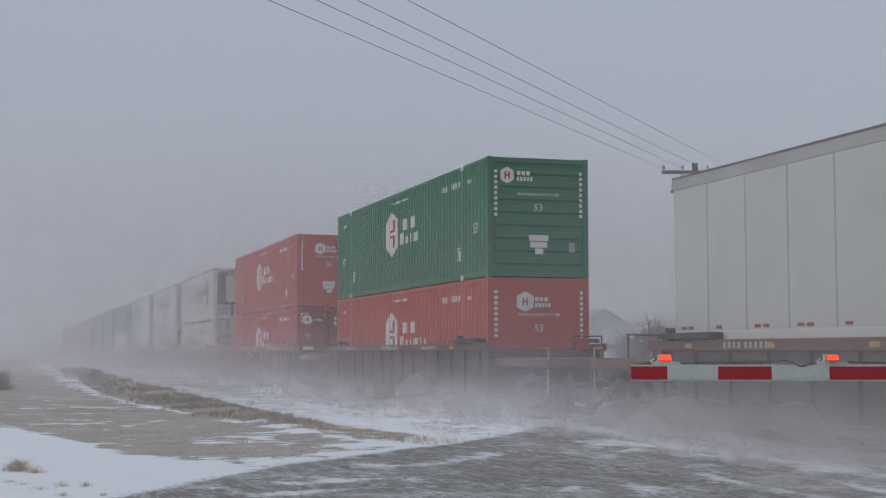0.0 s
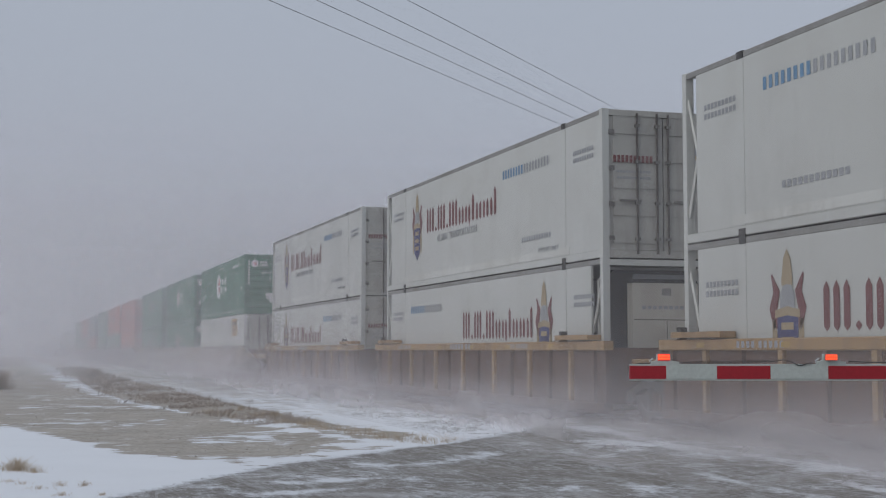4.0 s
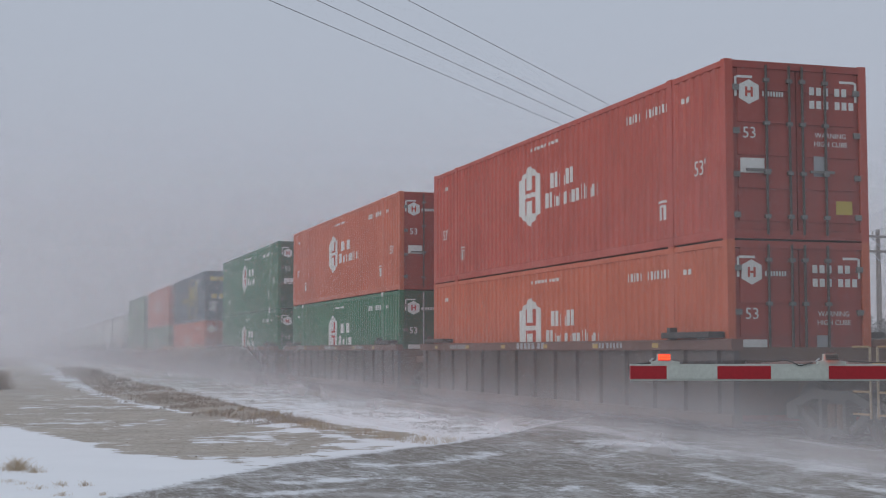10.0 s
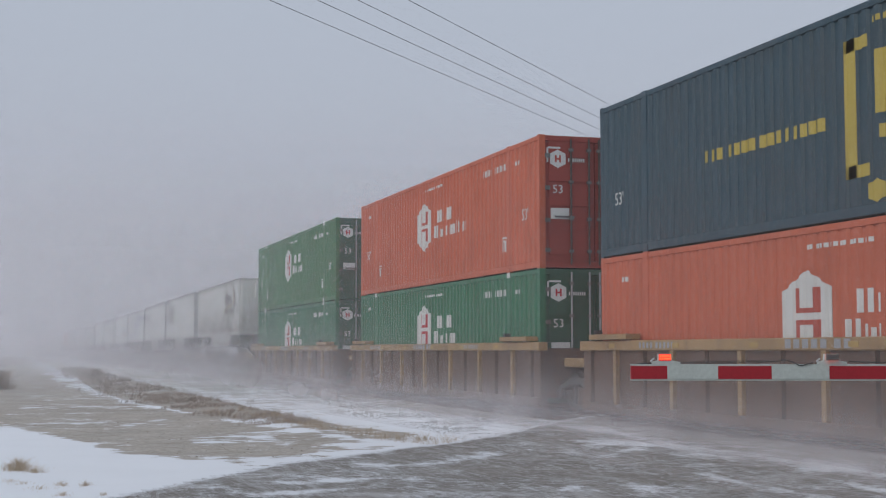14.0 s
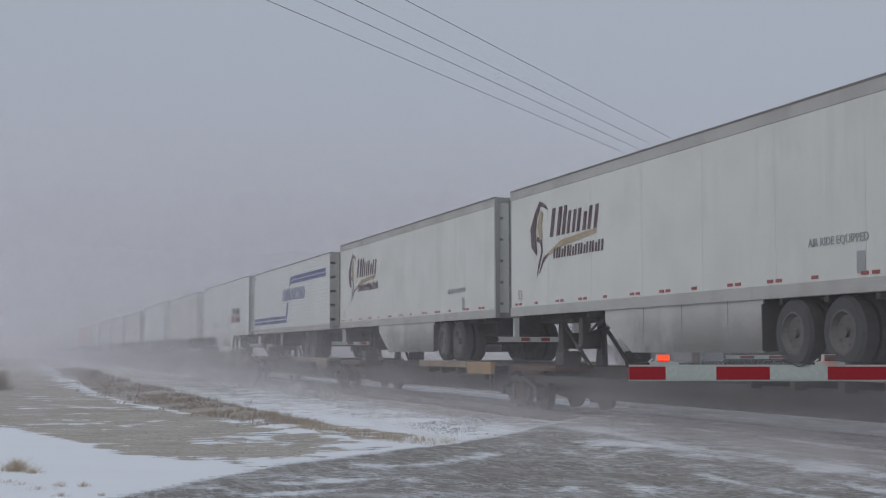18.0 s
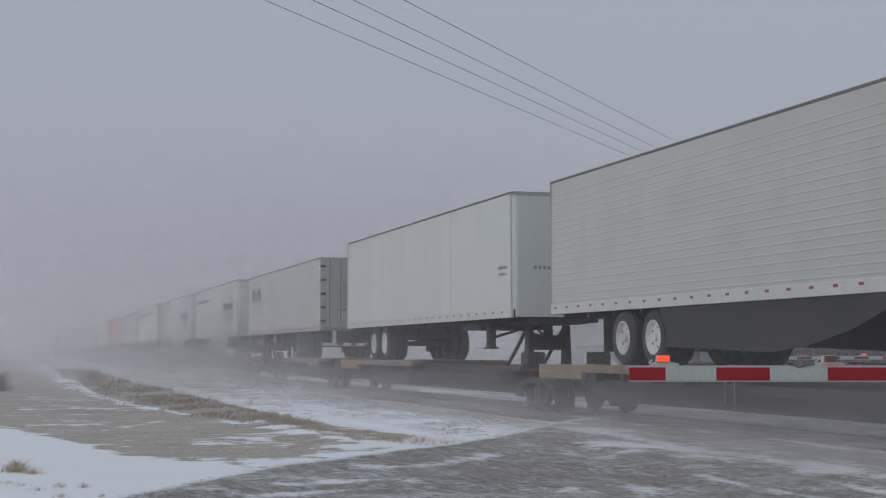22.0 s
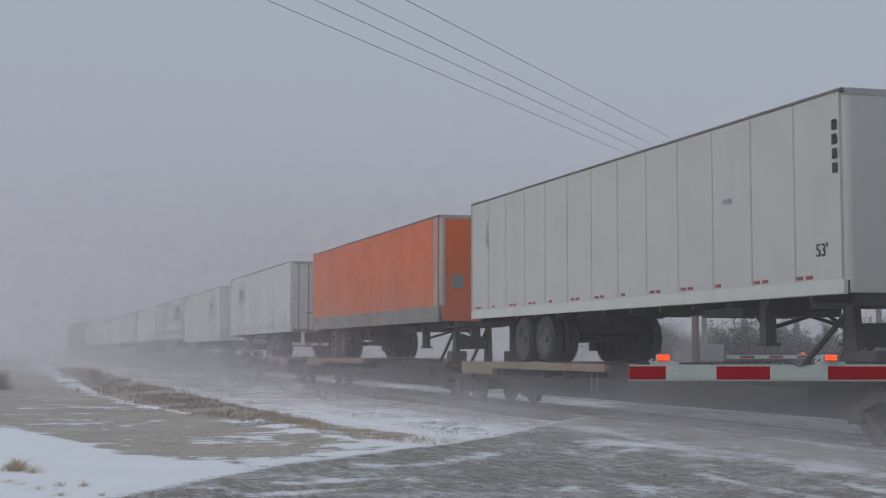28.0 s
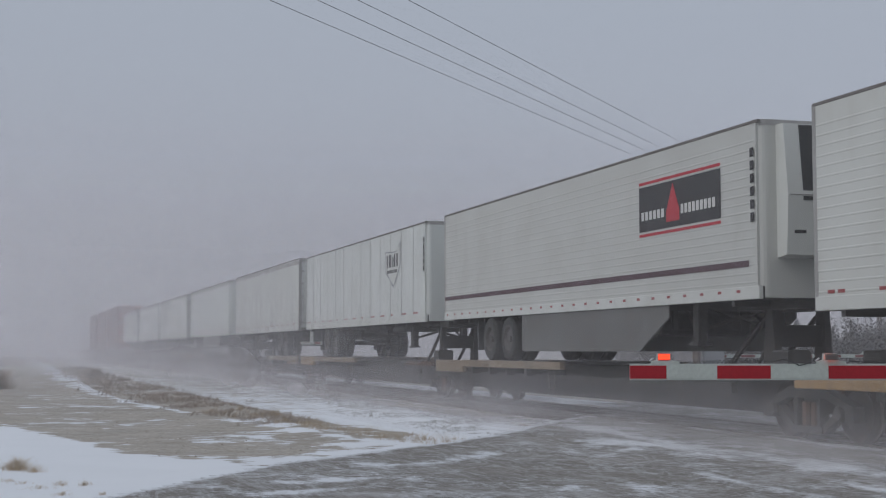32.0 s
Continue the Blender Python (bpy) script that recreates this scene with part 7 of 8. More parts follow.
def stepped_marks(ob, h0, h1):
    y = YN + 0.001
    g = Geo()
    blocks(g, -1.02, h0 + 1.27, (0.40, 0.42, 0.40, 0.44, 0.50, 0.17, 0.36, 0.36, 0.40, 0.42), 0.48, 0.08, 0.25, y0=y)
    part("brand_lettering", g, DECALBLUE, ob, "slanted dark blue brand bars")
    g = Geo()
    for dz in (0.0, 0.165):
        bar(g, 0.86 - dz, 7.4, h1 - 0.66 - dz, h1 - 0.52 - dz, True, y)
        bar(g, -7.9, -0.17 - dz, h0 + 0.38 + dz, h0 + 0.51 + dz, True, y)
    for dx in (0.0, 0.17):
        za, zb, zc, zd = h1 - 0.54 - dx * 0.9, h0 + 1.86, h0 + 1.18, h0 + 0.42 + dx * 0.9
        ribbon(g, [(0.86 - dx, za, 1), (0.86 - dx - 0.5 * (za - zb), zb, 1)], 0.135, y - 0.008)
        ribbon(g, [(0.30 - dx, zc, 1), (0.30 - dx - 0.5 * (zc - zd), zd, 1)], 0.135, y - 0.008)
    part("stripe", g, DECALBLUE, ob, "stepped dark blue stripes")
    part("hatch", Geo().box(-L / 2 + 0.1, -L / 2 + 0.55, y - 0.004, y + 0.005, h1 - 0.27, h1 - 0.18), GRILLE, ob)


def slogan_marks(ob, h0, h1):
    g, g2 = Geo(), Geo()
    x = blocks(g, 2.92, h0 + 1.06, (0.26,) * 3, 0.32, 0.04, ink=0.40)
    blocks(g, x + 0.12, h0 + 1.02, (0.30,) * 4, 0.32, 0.04, ink=0.40)
    x = blocks(g, 2.58, h0 + 0.64, (0.30,) * 2, 0.35, 0.04, ink=0.40)
    x = blocks(g2, x, h0 + 0.64, (0.28,) * 3, 0.35, 0.04, ink=0.40)
    blocks(g, x, h0 + 0.64, (0.28,) * 4, 0.35, 0.04, ink=0.40)
    part("slogan", g, DECALBLACK, ob, "bold black slogan bars")
    part("slogan", g2, DECALRED, ob, "red slogan bars")
    g = Geo()
    blocks(g, -3.8, h0 + 0.52, (0.17,) * 8, 0.20, 0.05)
    part("slogan", g, surface("green_grey_lettering", (0.16, 0.24, 0.22), 0.5), ob)
    g = Geo()
    letter_bars(g, -1.9, h0 + 0.50, 28, 0.09, 0.08, 0.035, True, breaks=(4, 12, 20))
    part("slogan", g, DECALGREY, ob)
    g = Geo()
    for k in range(6):
        painted(g, ((-0.9 + k * 0.28, 0.52, 0.56), (-0.75 + k * 0.28, 0.62, 0.78), (-0.5 + k * 0.28, 0.84, 0.88)), True, -1.258)
    letter_bars(g, 0.9, 0.52, 6, 0.15, 0.17, 0.05, True, y0=-1.258)
    part("skirt_emblem", g, DECALGREY, ob, "slanted grey bars on the skirt")


def navy_marks(ob, h0, h1):
    y = YN + 0.001
    g = Geo()
    blocks(g, -7.0, h1 - 1.16, (0.36, 0.62, 0.62, 0.62), 0.56, 0.09, 0.08, y0=y, ink=0.28)
    part("brand_lettering", g, DECALNAVY, ob, "bold navy brand bars")
    g = Geo()
    letter_bars(g, -5.95, h1 - 1.34, 8, 0.14, 0.11, 0.05, True, y0=y)
    bar(g, 0.2, 0.75, h0 + 0.75, h0 + 0.9, True, y)
    part("lettering", g, DECALGREY, ob)


def arc_marks(ob, h0, h1):
    g = Geo()
    blocks(g, 3.25, h0 + 1.36, (0.34, 0.28, 0.28, 0.28, 0.20, 0.28, 0.28, 0.28, 0.28, 0.20), 0.42, 0.05, 0.22, tall=(0, 3))
    part("brand_lettering", g, DECALNAVY, ob, "slanted navy brand bars")
    g = Geo()
    blocks(g, 4.25, h0 + 1.08, (0.14,) * 14, 0.20, 0.03, 0.15)
    blocks(g, 5.0, h0 + 0.80, (0.17,) * 7, 0.20, 0.03, 0.15)
    part("lettering", g, DECALGREY, ob)
    g = Geo()
    for k in range(16):
        t0, t1 = radians(-48 + k * 10.5), radians(-48 + (k + 1) * 10.5)
        r = 1.15
        wd = 0.18 * math.sin(math.pi * (k + 0.5) / 16) + 0.03
        cx, cz = 5.75, h0 + 1.14
        pts = [(cx + r * math.cos(t0), cz + r * 0.85 * math.sin(t0)), (cx + r * math.cos(t1), cz + r * 0.85 * math.sin(t1)), (cx + (r - wd) * math.cos(t1), cz + (r - wd) * 0.85 * math.sin(t1)), (cx + (r - wd) * math.cos(t0), cz + (r - wd) * 0.85 * math.sin(t0))]
        g.slab(pts, 1, YN - 0.006, YN - 0.003)
    ribbon(g, [(4.38, h0 + 1.30, 0.5), (4.45, h0 + 1.05, 1.0), (4.68, h0 + 0.80, 0.9)], 0.13, YN - 0.005)
    part("arc", g, DECALSKY, ob, "blue crescent arc")
    wording("FLEXIBLE AND RESPONSIVE SUPPLY-CHAIN SOLUTIONS", 0.195, DECALNAVY, ob, (-4.72, YN - 0.004, h1 - 0.72), label="row of dark slogan words")
    g = Geo()
    for k in range(6):
        end_plate(g, -0.5 + k * 0.19, -0.36 + k * 0.19, h1 - 0.95, h1 - 0.72)
    part("nose_lettering", g, DECALNAVY, ob)
    part("placard", Geo().box(L / 2 + 0.001, L / 2 + 0.006, 0.7, 1.0, h0 + 0.3, h0 + 0.62), REFLECT, ob, "red notice on the nose")


def striped(ob, h0, h1):
    part("stripe", bar(Geo(), -L / 2 + 0.02, 7.5, h1 - 0.78, h1 - 0.48, True), DECALTAN, ob, "broad tan stripe")
    g = Geo()
    letter_bars(g, 3.8, h0 + 0.62, 12, 0.12, 0.10, 0.04, True)
    letter_bars(g, 3.8, h0 + 0.42, 12, 0.12, 0.10, 0.04, True)
    part("notice", g, DECALGREY, ob)
    wording("53'", 0.26, DECALBLACK, ob, (-7.6, YN - 0.008, h0 + 0.6))


def plain_marks(ob, h0, h1):
    wording("53'", 0.26, DECALBLACK, ob, (7.55, YN - 0.008, h0 + 0.62))
    g = Geo()
    painted(g, ((-7.0, h1 - 1.05, h1 - 0.9), (-6.85, h1 - 1.15, h1 - 0.55), (-6.75, h1 - 1.3, h1 - 1.0)), True)
    bar(g, 4.7, 5.0, h0 + 1.55, h0 + 1.62, True)
    part("scuff", g, DECALGREY, ob, "dark scuffs on the white side")


def nose_marks(ob, h0, h1):
    g = Geo()
    letter_bars(g, 7.2, h0 + 1.12, 6, 0.07, 0.07, 0.03, True)
    letter_bars(g, 7.25, h0 + 0.98, 5, 0.07, 0.05, 0.03, True)
    for k in range(7):
        end_plate(g, -0.75 + k * 0.11, -0.68 + k * 0.11, h0 + 1.10, h0 + 1.18)
    part("notice", g, DECALGREY, ob, "small grey notices near the nose")


def map_marks(cx):
    def draw(ob, h0, h1):
        z = h1 - 0.95
        g = Geo()
        painted(g, ((cx - 0.85, z - 0.25, z + 0.38), (cx - 0.4, z - 0.45, z + 0.36), (cx + 0.1, z - 0.75, z + 0.33), (cx + 0.5, z - 0.45, z + 0.36), (cx + 0.9, z - 0.1, z + 0.62)), True)
        part("emblem", g, DECALGREY, ob, "dark map-shaped emblem")
        g = Geo()
        painted(g, ((cx - 0.80, z - 0.21, z + 0.34), (cx - 0.4, z - 0.40, z + 0.32), (cx + 0.1, z - 0.66, z + 0.29), (cx + 0.48, z - 0.40, z + 0.32), (cx + 0.82, z - 0.06, z + 0.50)), True)
        part("emblem_field", g, WHITE, ob).location.y = -0.003
        g = Geo()
        blocks(g, cx - 0.66, z - 0.12, (0.36, 0.36, 0.42), 0.38, 0.06)
        letter_bars(g, cx - 0.62, z - 0.3, 9, 0.1, 0.1, 0.03, True)
        part("emblem_inlay", g, DECALBLACK, ob).location.y = -0.006
    return draw


def script_marks(ob, h0, h1):
    y = YN + 0.001
    g = Geo()
    zs = h1 - 1.12
    for k in range(7):
        x = 4.05 + k * 0.27
        ribbon(g, [(x, zs + 0.02, 0.4), (x + 0.16, zs + (0.52 if k in (0, 3) else 0.34), 1.0), (x + 0.22, zs + 0.22, 0.8), (x + 0.16, zs + 0.0, 0.5), (x + 0.34, zs + 0.12, 0.3)], 0.085, y - 0.004)
    ribbon(g, [(4.6, zs + 0.52, 0.3), (5.2, zs + 0.66, 1.0), (6.1, zs + 0.58, 0.6), (6.15, zs + 0.46, 0.2)], 0.09, y - 0.008)
    part("script", g, DECALBROWN, ob, "dark script brand strokes")
    g = Geo()
    blocks(g, 3.55, zs - 0.34, (0.11,) * 12 + (0.05,) + (0.13,) * 9, 0.22, 0.025, y0=y)
    letter_bars(g, 3.6, zs - 0.62, 12, 0.09, 0.12, 0.17, True, y0=y)
    bar(g, 3.5, 6.75, zs - 0.42, zs - 0.395, True, y), bar(g, 3.5, 6.75, zs - 0.72, zs - 0.695, True, y)
    letter_bars(g, 4.0, zs - 1.06, 12, 0.10, 0.15, 0.05, True, y0=y, breaks=(9,), tall=(0,))
    part("lettering", g, DECALGREY, ob)


def dark_panel_marks(ob, h0, h1):
    y = YN + 0.001
    h1 += 0.07
    part("emblem_panel", bar(Geo(), 3.85, 6.9, h1 - 1.48, h1 - 0.68, True, y), DECALBLACK, ob, "black emblem panel with red edges")
    g = Geo()
    bar(g, 3.85, 6.9, h1 - 0.64, h1 - 0.59, True, y), bar(g, 3.85, 6.9, h1 - 1.57, h1 - 1.52, True, y)
    painted(g, ((4.95, h1 - 1.38, h1 - 1.2), (5.2, h1 - 1.38, h1 - 0.72), (5.45, h1 - 1.38, h1 - 1.2)), True, y - 0.004)
    part("emblem_edge", g, DECALRED, ob)
    g = Geo()
    letter_bars(g, 3.95, h1 - 1.28, 6, 0.11, 0.15, 0.05, True, y0=y - 0.004)
    letter_bars(g, 5.5, h1 - 1.28, 9, 0.10, 0.16, 0.04, True, y0=y - 0.004)
    part("emblem_inlay", g, DECALWHITE, ob)
    part("stripe", bar(Geo(), -L / 2 + 0.05, L / 2 - 0.3, h0 + 0.50, h0 + 0.60, True, y), DECALBROWN, ob, "dark low stripe")


# ---------- the train ----------
UP, LOW = 3.062, 0.165


def stack(q, upper, lower, car):
    on_train(upper, q, UP)
    on_train(lower, q, LOW)
    on_train(car, q, 0.0)


trailer("white panelled trailer with red reflector tape", 13.79, "doors", WHITE_E, "panels", WHITE, low=True)
stack(39.77, hex_container("green", "wall"), hex_container("red", "flat"), well_car("ribbed_brown", 10.6, 10.6))
stack(63.25, hex_container("red", "flat"), hex_container("red", "doors"), well_car("ribbed_yellow", 10.6, 10.6))
stack(86.83, reefer_container(True, False), reefer_container(False, True), well_car("ribbed_yellow", 10.6, 0))
stack(106.37, reefer_container(False, True), reefer_container(True, False), well_car("ribbed_yellow", 9.8, 9.75))
stack(125.78, reefer_container(False, True), reefer_container(False, True), well_car("ribbed_yellow", 0, 10.6))
stack(149.56, hex_container("green", "wall", True), white_stack_container(), well_car("smooth", 10.6, 9.75, 1))
stack(168.98, hex_container("green", "doors", True), hex_container("green", "doors"), well_car("smooth", 0, 9.75, 2))
stack(188.44, hex_container("green", "doors"), hex_container("green", "doors"), well_car("smooth_yellow", 0, 10.6, 3))
stack(212.11, hex_container("red", "doors"), hex_container("orange_red", "doors"), well_car("ribbed_brown", 10.6, 9.8))
stack(231.78, hex_container("orange_red", "doors"), hex_container("green", "doors"), well_car("ribbed_brown", 0, 9.8))
stack(251.40, hex_container("green", "doors"), hex_container("green", "doors"), well_car("ribbed_brown", 0, 10.6))
stack(274.94, navy_container(), hex_container("orange_red", "doors"), well_car("ribbed_yellow", 10.6, 9.75))
stack(294.39, hex_container("orange_red", "doors"), hex_container("green", "doors"), well_car("ribbed_yellow", 0, 9.9))
stack(314.30, hex_container("faded_green", "doors"), hex_container("green", "doors"), well_car("ribbed_yellow", 0, 10.6))
trailer("white trailer with animal-head emblem and nose heater box", 335.97, "nose", WHITE_D, "plain", None, True, None, "heater", "blocks", animal_head_marks(4.25), 5, 3.83, stagger=1)
trailer("white trailer with brown brand bars and animal-head emblem", 354.14, "doors", WHITE, "plain", None, True, marks=animal_head_marks(-4.4))
trailer("white trailer with brown brand bars and animal-head emblem", 371.36, "doors", WHITE, "plain", None, True, marks=animal_head_marks(-4.4), stagger=1)
trailer("white ribbed trailer with stepped blue stripes", 389.13, "doors", WHITE_C, "ribs", None, False, tape="dashes", marks=stepped_marks, dark_doors=True, top=3.76, thin=True)
trailer("clean white trailer with black slogan bars and skirt", 406.78, "doors", WHITE_C, "plain", WHITE, True, tape="dashes", marks=slogan_marks, thin=True, top=3.82, stagger=1)
trailer("white ribbed refrigerated trailer with nose cooling unit", 426.02, "nose", WHITE_E, "ribs", WHITE, True, unit="white", tape="dashes", thin=True, top=3.81, number=6)
trailer("plain white trailer with smooth sides", 444.61, "nose", WHITE_C, "plain", WHITE, False, tape="dashes", thin=True, top=3.88, stagger=1, marks=nose_marks)
trailer("white ribbed trailer with navy brand bars and grimy doors", 465.07, "doors", WHITE_E, "ribs", None, False, tape="dashes", marks=navy_marks, dark_doors=True, top=3.70, thin=True)
trailer("white panelled trailer with blue crescent arc emblem", 484.73, "nose", WHITE_F, "panels", RAILPALE, True, marks=arc_marks, stagger=0, thin=True)
trailer("white panelled trailer with blue crescent arc emblem", 503.66, "nose", WHITE_F, "panels", RAILPALE, True, marks=arc_marks, thin=True)
trailer("white trailer with a broad tan stripe", 524.13, "doors", WHITE_C, "plain", None, False, marks=striped, top=3.95, stagger=1, thin=True)
trailer("white panelled trailer with scuffed sides", 543.24, "nose", WHITE_E, "panels", WHITE, False, marks=plain_marks, number=True, thin=True)
trailer("orange trailer with grey rails and posts", 562.19, "nose", ORANGE, "panels", GREYRAIL, False, stagger=0, thin=True)
trailer("white panelled trailer with map-shaped emblem", 582.81, "doors", WHITE_C, "panels", WHITE, False, marks=map_marks(-4.4), thin=True, bumper=True, top=3.88)
trailer("white refrigerated trailer with script brand strokes", 602.65, "nose", WHITE, "ribs", WHITE, False, unit="dark", tape="blocks", thin=True, marks=script_marks, number=8, stagger=1, top=3.73, base=0.79)
trailer("white ribbed refrigerated trailer with black emblem panel", 620.36, "nose", WHITE_E, "ribs", WHITE, True, unit="dark", tape="dashes", marks=dark_panel_marks, number=6, thin=True, top=3.76)
trailer("white panelled trailer with map-shaped emblem", 638.30, "nose", WHITE_C, "panels", WHITE, False, marks=map_marks(4.6), number=5, stagger=1, thin=True, top=3.77)
for k, q in enumerate((656.0, 674.4, 692.8, 711.2, 729.6)):
    trailer("white trailer fading in the blowing snow", q, "nose" if k % 2 else "doors", (WHITE, WHITE_C)[k % 2], ("panels", "plain", "ribs")[k % 3], WHITE, k == 1, stagger=k)
for q in (753.0, 772.6, 792.2):
    stack(q, hex_container("maroon", "doors"), hex_container("maroon", "doors"), well_car("ribbed_brown", 10.6, 9.8))


# ---------- blowing snow ----------


def veil_mat(name, strength, stretch, z_full, z_none, patch, tint=(0.93, 0.905, 0.935), x_fade=None):
    """Airborne snow: mostly see-through, thinning out upwards."""
    m = bpy.data.materials.new(name)
    m.use_nodes = True
    nt = m.node_tree
    nodes, links = nt.nodes, nt.links
    nodes.clear()
    out = nodes.new("ShaderNodeOutputMaterial")
    mixs = nodes.new("ShaderNodeMixShader")
    clear = nodes.new("ShaderNodeBsdfTransparent")
    dif = nodes.new("ShaderNodeBsdfDiffuse")
    tra = nodes.new("ShaderNodeBsdfTranslucent")
    both = nodes.new("ShaderNodeMixShader")
    both.inputs[0].default_value = 0.5
    dif.inputs[0].default_value = tra.inputs[0].default_value = (*tint, 1)
    links.new(dif.outputs[0], both.inputs[1])
    links.new(tra.outputs[0], both.inputs[2])
    co = nodes.new("ShaderNodeTexCoord").outputs["Object"]
    sep = nodes.new("ShaderNodeSeparateXYZ")
    links.new(co, sep.inputs[0])
    up = nodes.new("ShaderNodeMapRange")
    up.interpolation_type = "SMOOTHSTEP"
    up.inputs[1].default_value, up.inputs[2].default_value, up.inputs[3].default_value, up.inputs[4].default_value = z_full, z_none, 1.0, 0.0
    links.new(sep.outputs["Z"], up.inputs[0])
    n = noise_node(nt, co, 1.0, 2.5, 0.5, stretch)
    pr = nodes.new("ShaderNodeMapRange")
    pr.inputs[1].default_value, pr.inputs[2].default_value, pr.inputs[3].default_value, pr.inputs[4].default_value = 0.30, 0.70, 1.0 - patch, 1.0
    links.new(n.outputs[0], pr.inputs[0])
    mul = nodes.new("ShaderNodeMath")
    mul.operation = "MULTIPLY"
    links.new(up.outputs[0], mul.inputs[0])
    links.new(pr.outputs[0], mul.inputs[1])
    mul2 = nodes.new("ShaderNodeMath")
    mul2.operation = "MULTIPLY"
    links.new(mul.outputs[0], mul2.inputs[0])
    mul2.inputs[1].default_value = strength
    amount = mul2
    if x_fade:
        lull = nodes.new("ShaderNodeMapRange")
        lull.inputs[1].default_value, lull.inputs[2].default_value, lull.inputs[3].default_value, lull.inputs[4].default_value = x_fade[0], x_fade[1], x_fade[2], 1.0
        links.new(sep.outputs["X"], lull.inputs[0])
        amount = nodes.new("ShaderNodeMath")
        amount.operation = "MULTIPLY"
        links.new(mul2.outputs[0], amount.inputs[0])
        links.new(lull.outputs[0], amount.inputs[1])
    links.new(amount.outputs[0], mixs.inputs[0])
    links.new(clear.outputs[0], mixs.inputs[1])
    links.new(both.outputs[0], mixs.inputs[2])
    links.new(mixs.outputs[0], out.inputs[0])
    return m


def veil(name, pts, z0, z1, mat, label):
    """A standing sheet of blown snow over a line of places."""
    g = Geo()
    vs = []
    for x, y in pts:
        vs += [(x, y, z0), (x, y, z1)]
    g.add(vs, [(2 * i, 2 * i + 2, 2 * i + 3, 2 * i + 1) for i in range(len(pts) - 1)])
    return solid(name, g, mat, label, "blowing snow", kind="stuff")


HAZE = ((-34, 0.10), (-46, 0.15), (-58, 0.175), (-71, 0.195), (-86, 0.22), (-104, 0.17), (-126, 0.18), (-155, 0.20), (-195, 0.23), (-250, 0.30), (-330, 0.42))
sheets = []
for (x, a), (x1, _) in zip(HAZE, HAZE[1:] + ((-430, 0),)):
    n = 3 if x > -100 else 1
    sheets += [(x + (x1 - x) * k / n - (2 if n > 1 else 0), 1 - (1 - a) ** (1 / n)) for k in range(n)]
for i, (x, a) in enumerate(sheets):
    vm = veil_mat("far_snow_haze", a, (0.05, 0.05, 0.08), 3.0 + 0.04 * -x, 9 + 0.09 * -x, 0.25)
    veil("snow_haze", [(x - 6, -60), (x, 0), (x + 0.8 + 0.5 * math.sin(i), 10.5), (x + 0.2, 13.5), (x + 4, 60), (x + 10, 160)], -0.4, 10 + 0.10 * -x, vm, "thin haze of snow in the air")

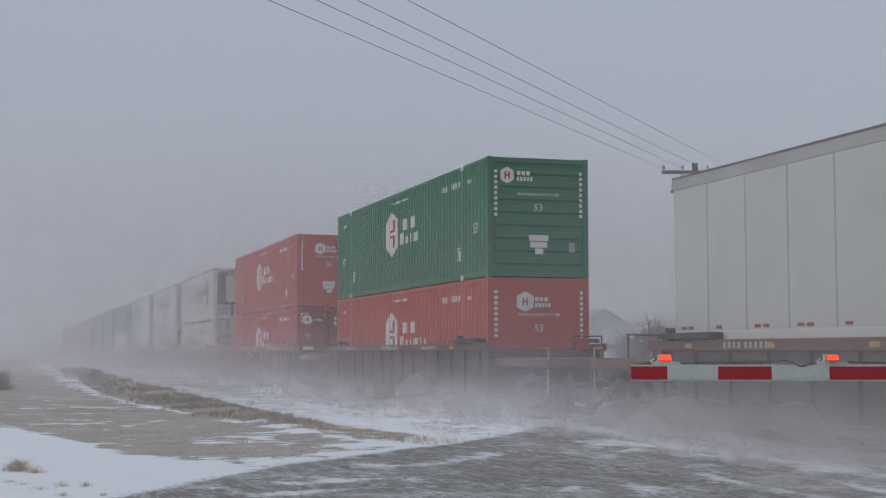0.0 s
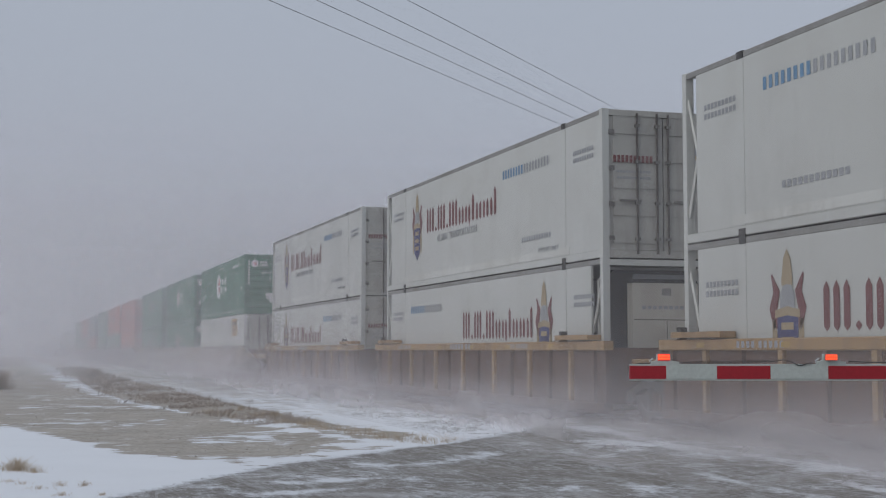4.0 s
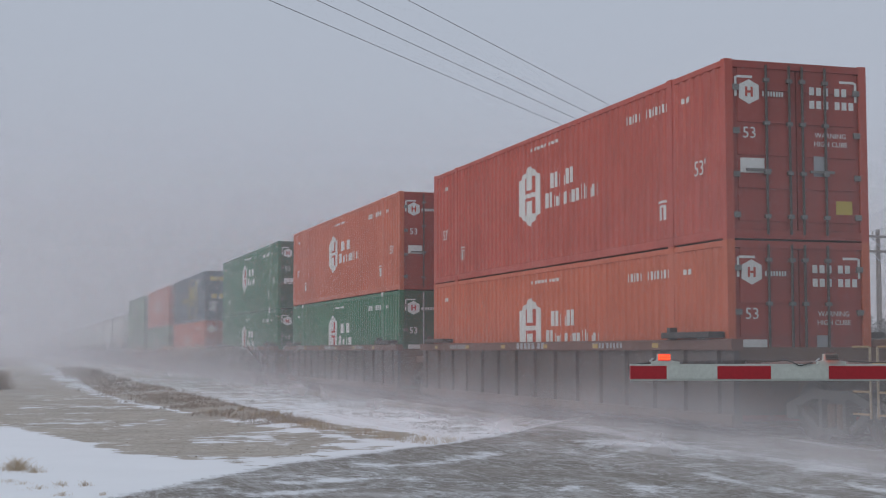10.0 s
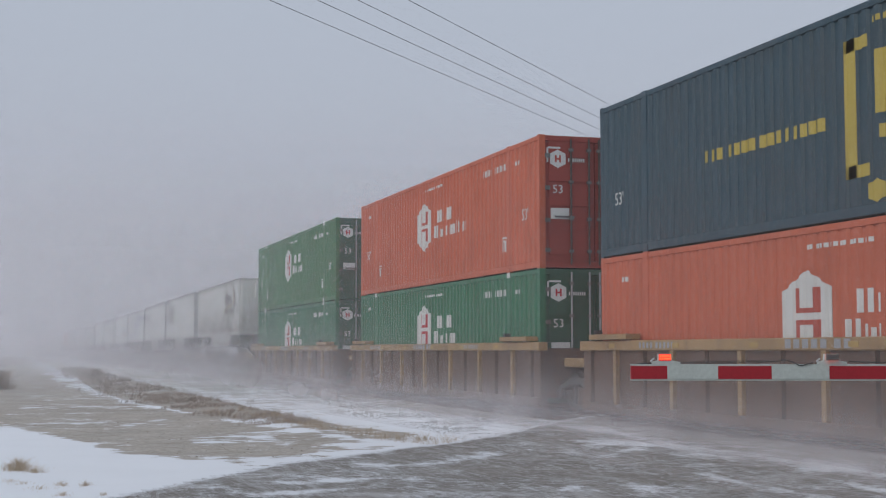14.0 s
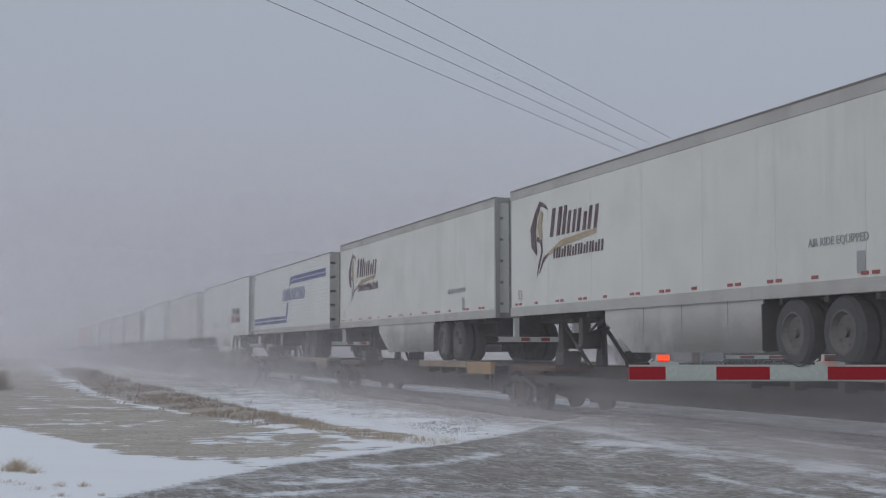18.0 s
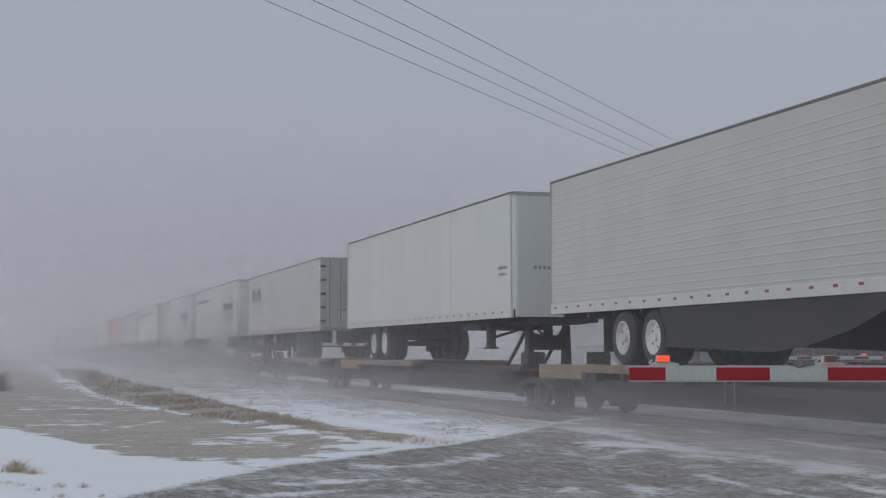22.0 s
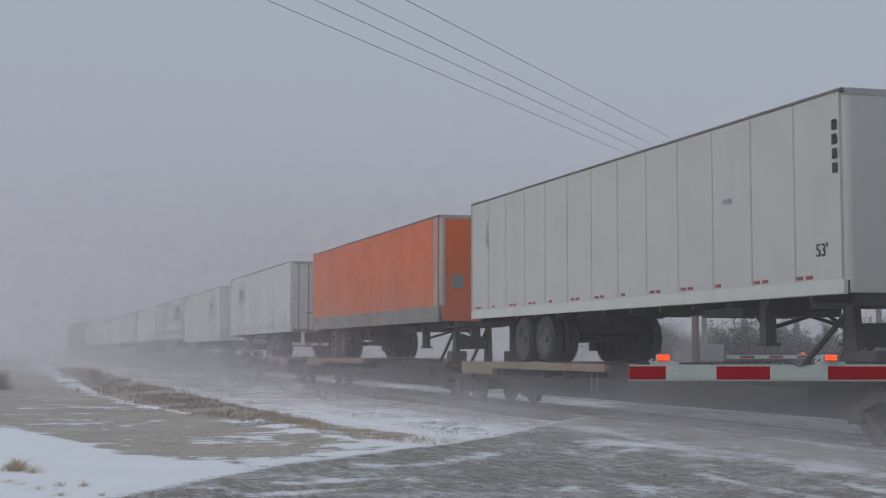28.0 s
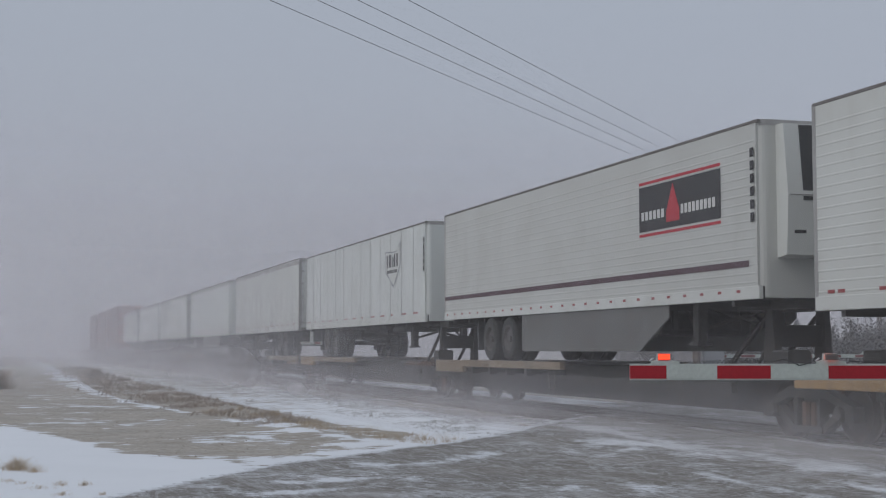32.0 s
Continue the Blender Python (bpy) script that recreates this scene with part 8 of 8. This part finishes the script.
DRIFTS = []
for i, (y, full, top, a, st, speed, patch, lull) in enumerate((
        (9.75, 1.5, 8.0, 0.16, (0.05, 0.3, 0.12), 9.0, 0.4, 0.55),
        (10.1, 0.1, 1.7, 0.40, (0.22, 0.3, 0.75), 11.0, 0.75, 0.40),
        (9.4, 0.0, 0.95, 0.46, (0.40, 0.3, 1.3), 8.0, 0.85, 0.36),
        (8.9, 0.1, 2.0, 0.30, (0.16, 0.3, 0.5), 10.0, 0.95, 0.35),
        (8.4, 0.0, 0.80, 0.42, (0.8, 0.3, 2.4), 6.0, 0.9, 0.45),
        (7.2, -0.1, 0.45, 0.28, (0.35, 0.3, 2.5), 5.0, 0.9, 0.40))):
    vm = veil_mat("drifting_snow", a, st, full, top, patch, x_fade=(-25 - speed * 18, -25 - speed * 2, lull))
    line = [(40 - k * 8.0, y + 0.16 * math.sin(k * 1.3 + i)) for k in range(95)]
    DRIFTS.append((veil("snow_drift", line, -0.25, top + 0.1, vm, "powder snow blown along beside the train"), speed))


dust = veil_mat("hanging_snow_dust", 0.44, (0.06, 0.3, 0.30), 0.6, 3.0, 0.40, x_fade=(-25.0, -66.0, 0.0))
veil("snow_haze", [(-26 - k * 8.0, 9.9 + 0.2 * math.sin(k * 1.1)) for k in range(48)], -0.25, 3.7, dust, "snow dust hanging along the track")


low_dust = veil_mat("low_snow_dust", 0.36, (0.30, 0.3, 1.1), 0.0, 1.05, 0.70, x_fade=(-9.0, -22.0, 0.25))
veil("snow_haze", [(-8 - k * 3.0, 9.0 + 0.15 * math.sin(k * 1.7)) for k in range(27)], -0.2, 1.1, low_dust, "low powder snow swirling beside the track")


def motions():
    times = [0, 4, 8, 12, 16, 20, 24, 28, 32]
    for ob, q, y, z in MOVERS:
        walk(ob, [(t, pose(along(t) - q, y, z)) for t in times])
    # wheels roll: one row for every frame, under a quarter turn each
    steps = [k / FPS for k in range(32 * FPS + 1)]
    for ob, q, y, z in MOVERS:
        if not ob.name.startswith("spine_car") or q > 660:
            continue
        for child in ob.children_recursive:
            if child.name.startswith("wheelset"):
                x0, y0, z0 = child.location
                walk(child, [(t, pose(x0, y0, z0, 0, math.degrees(along(t) / WHEEL_R) % 360, 0)) for t in steps])
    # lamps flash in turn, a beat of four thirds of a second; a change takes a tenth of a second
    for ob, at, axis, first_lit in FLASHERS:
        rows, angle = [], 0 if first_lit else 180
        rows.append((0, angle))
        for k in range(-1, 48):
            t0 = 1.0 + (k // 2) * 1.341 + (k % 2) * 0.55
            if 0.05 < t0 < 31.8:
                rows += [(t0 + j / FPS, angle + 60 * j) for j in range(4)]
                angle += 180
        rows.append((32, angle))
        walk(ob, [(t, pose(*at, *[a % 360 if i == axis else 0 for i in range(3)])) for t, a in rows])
    for ob, speed in DRIFTS:
        walk(ob, [(t, pose(speed * t, 0, 0)) for t in times])


motions()
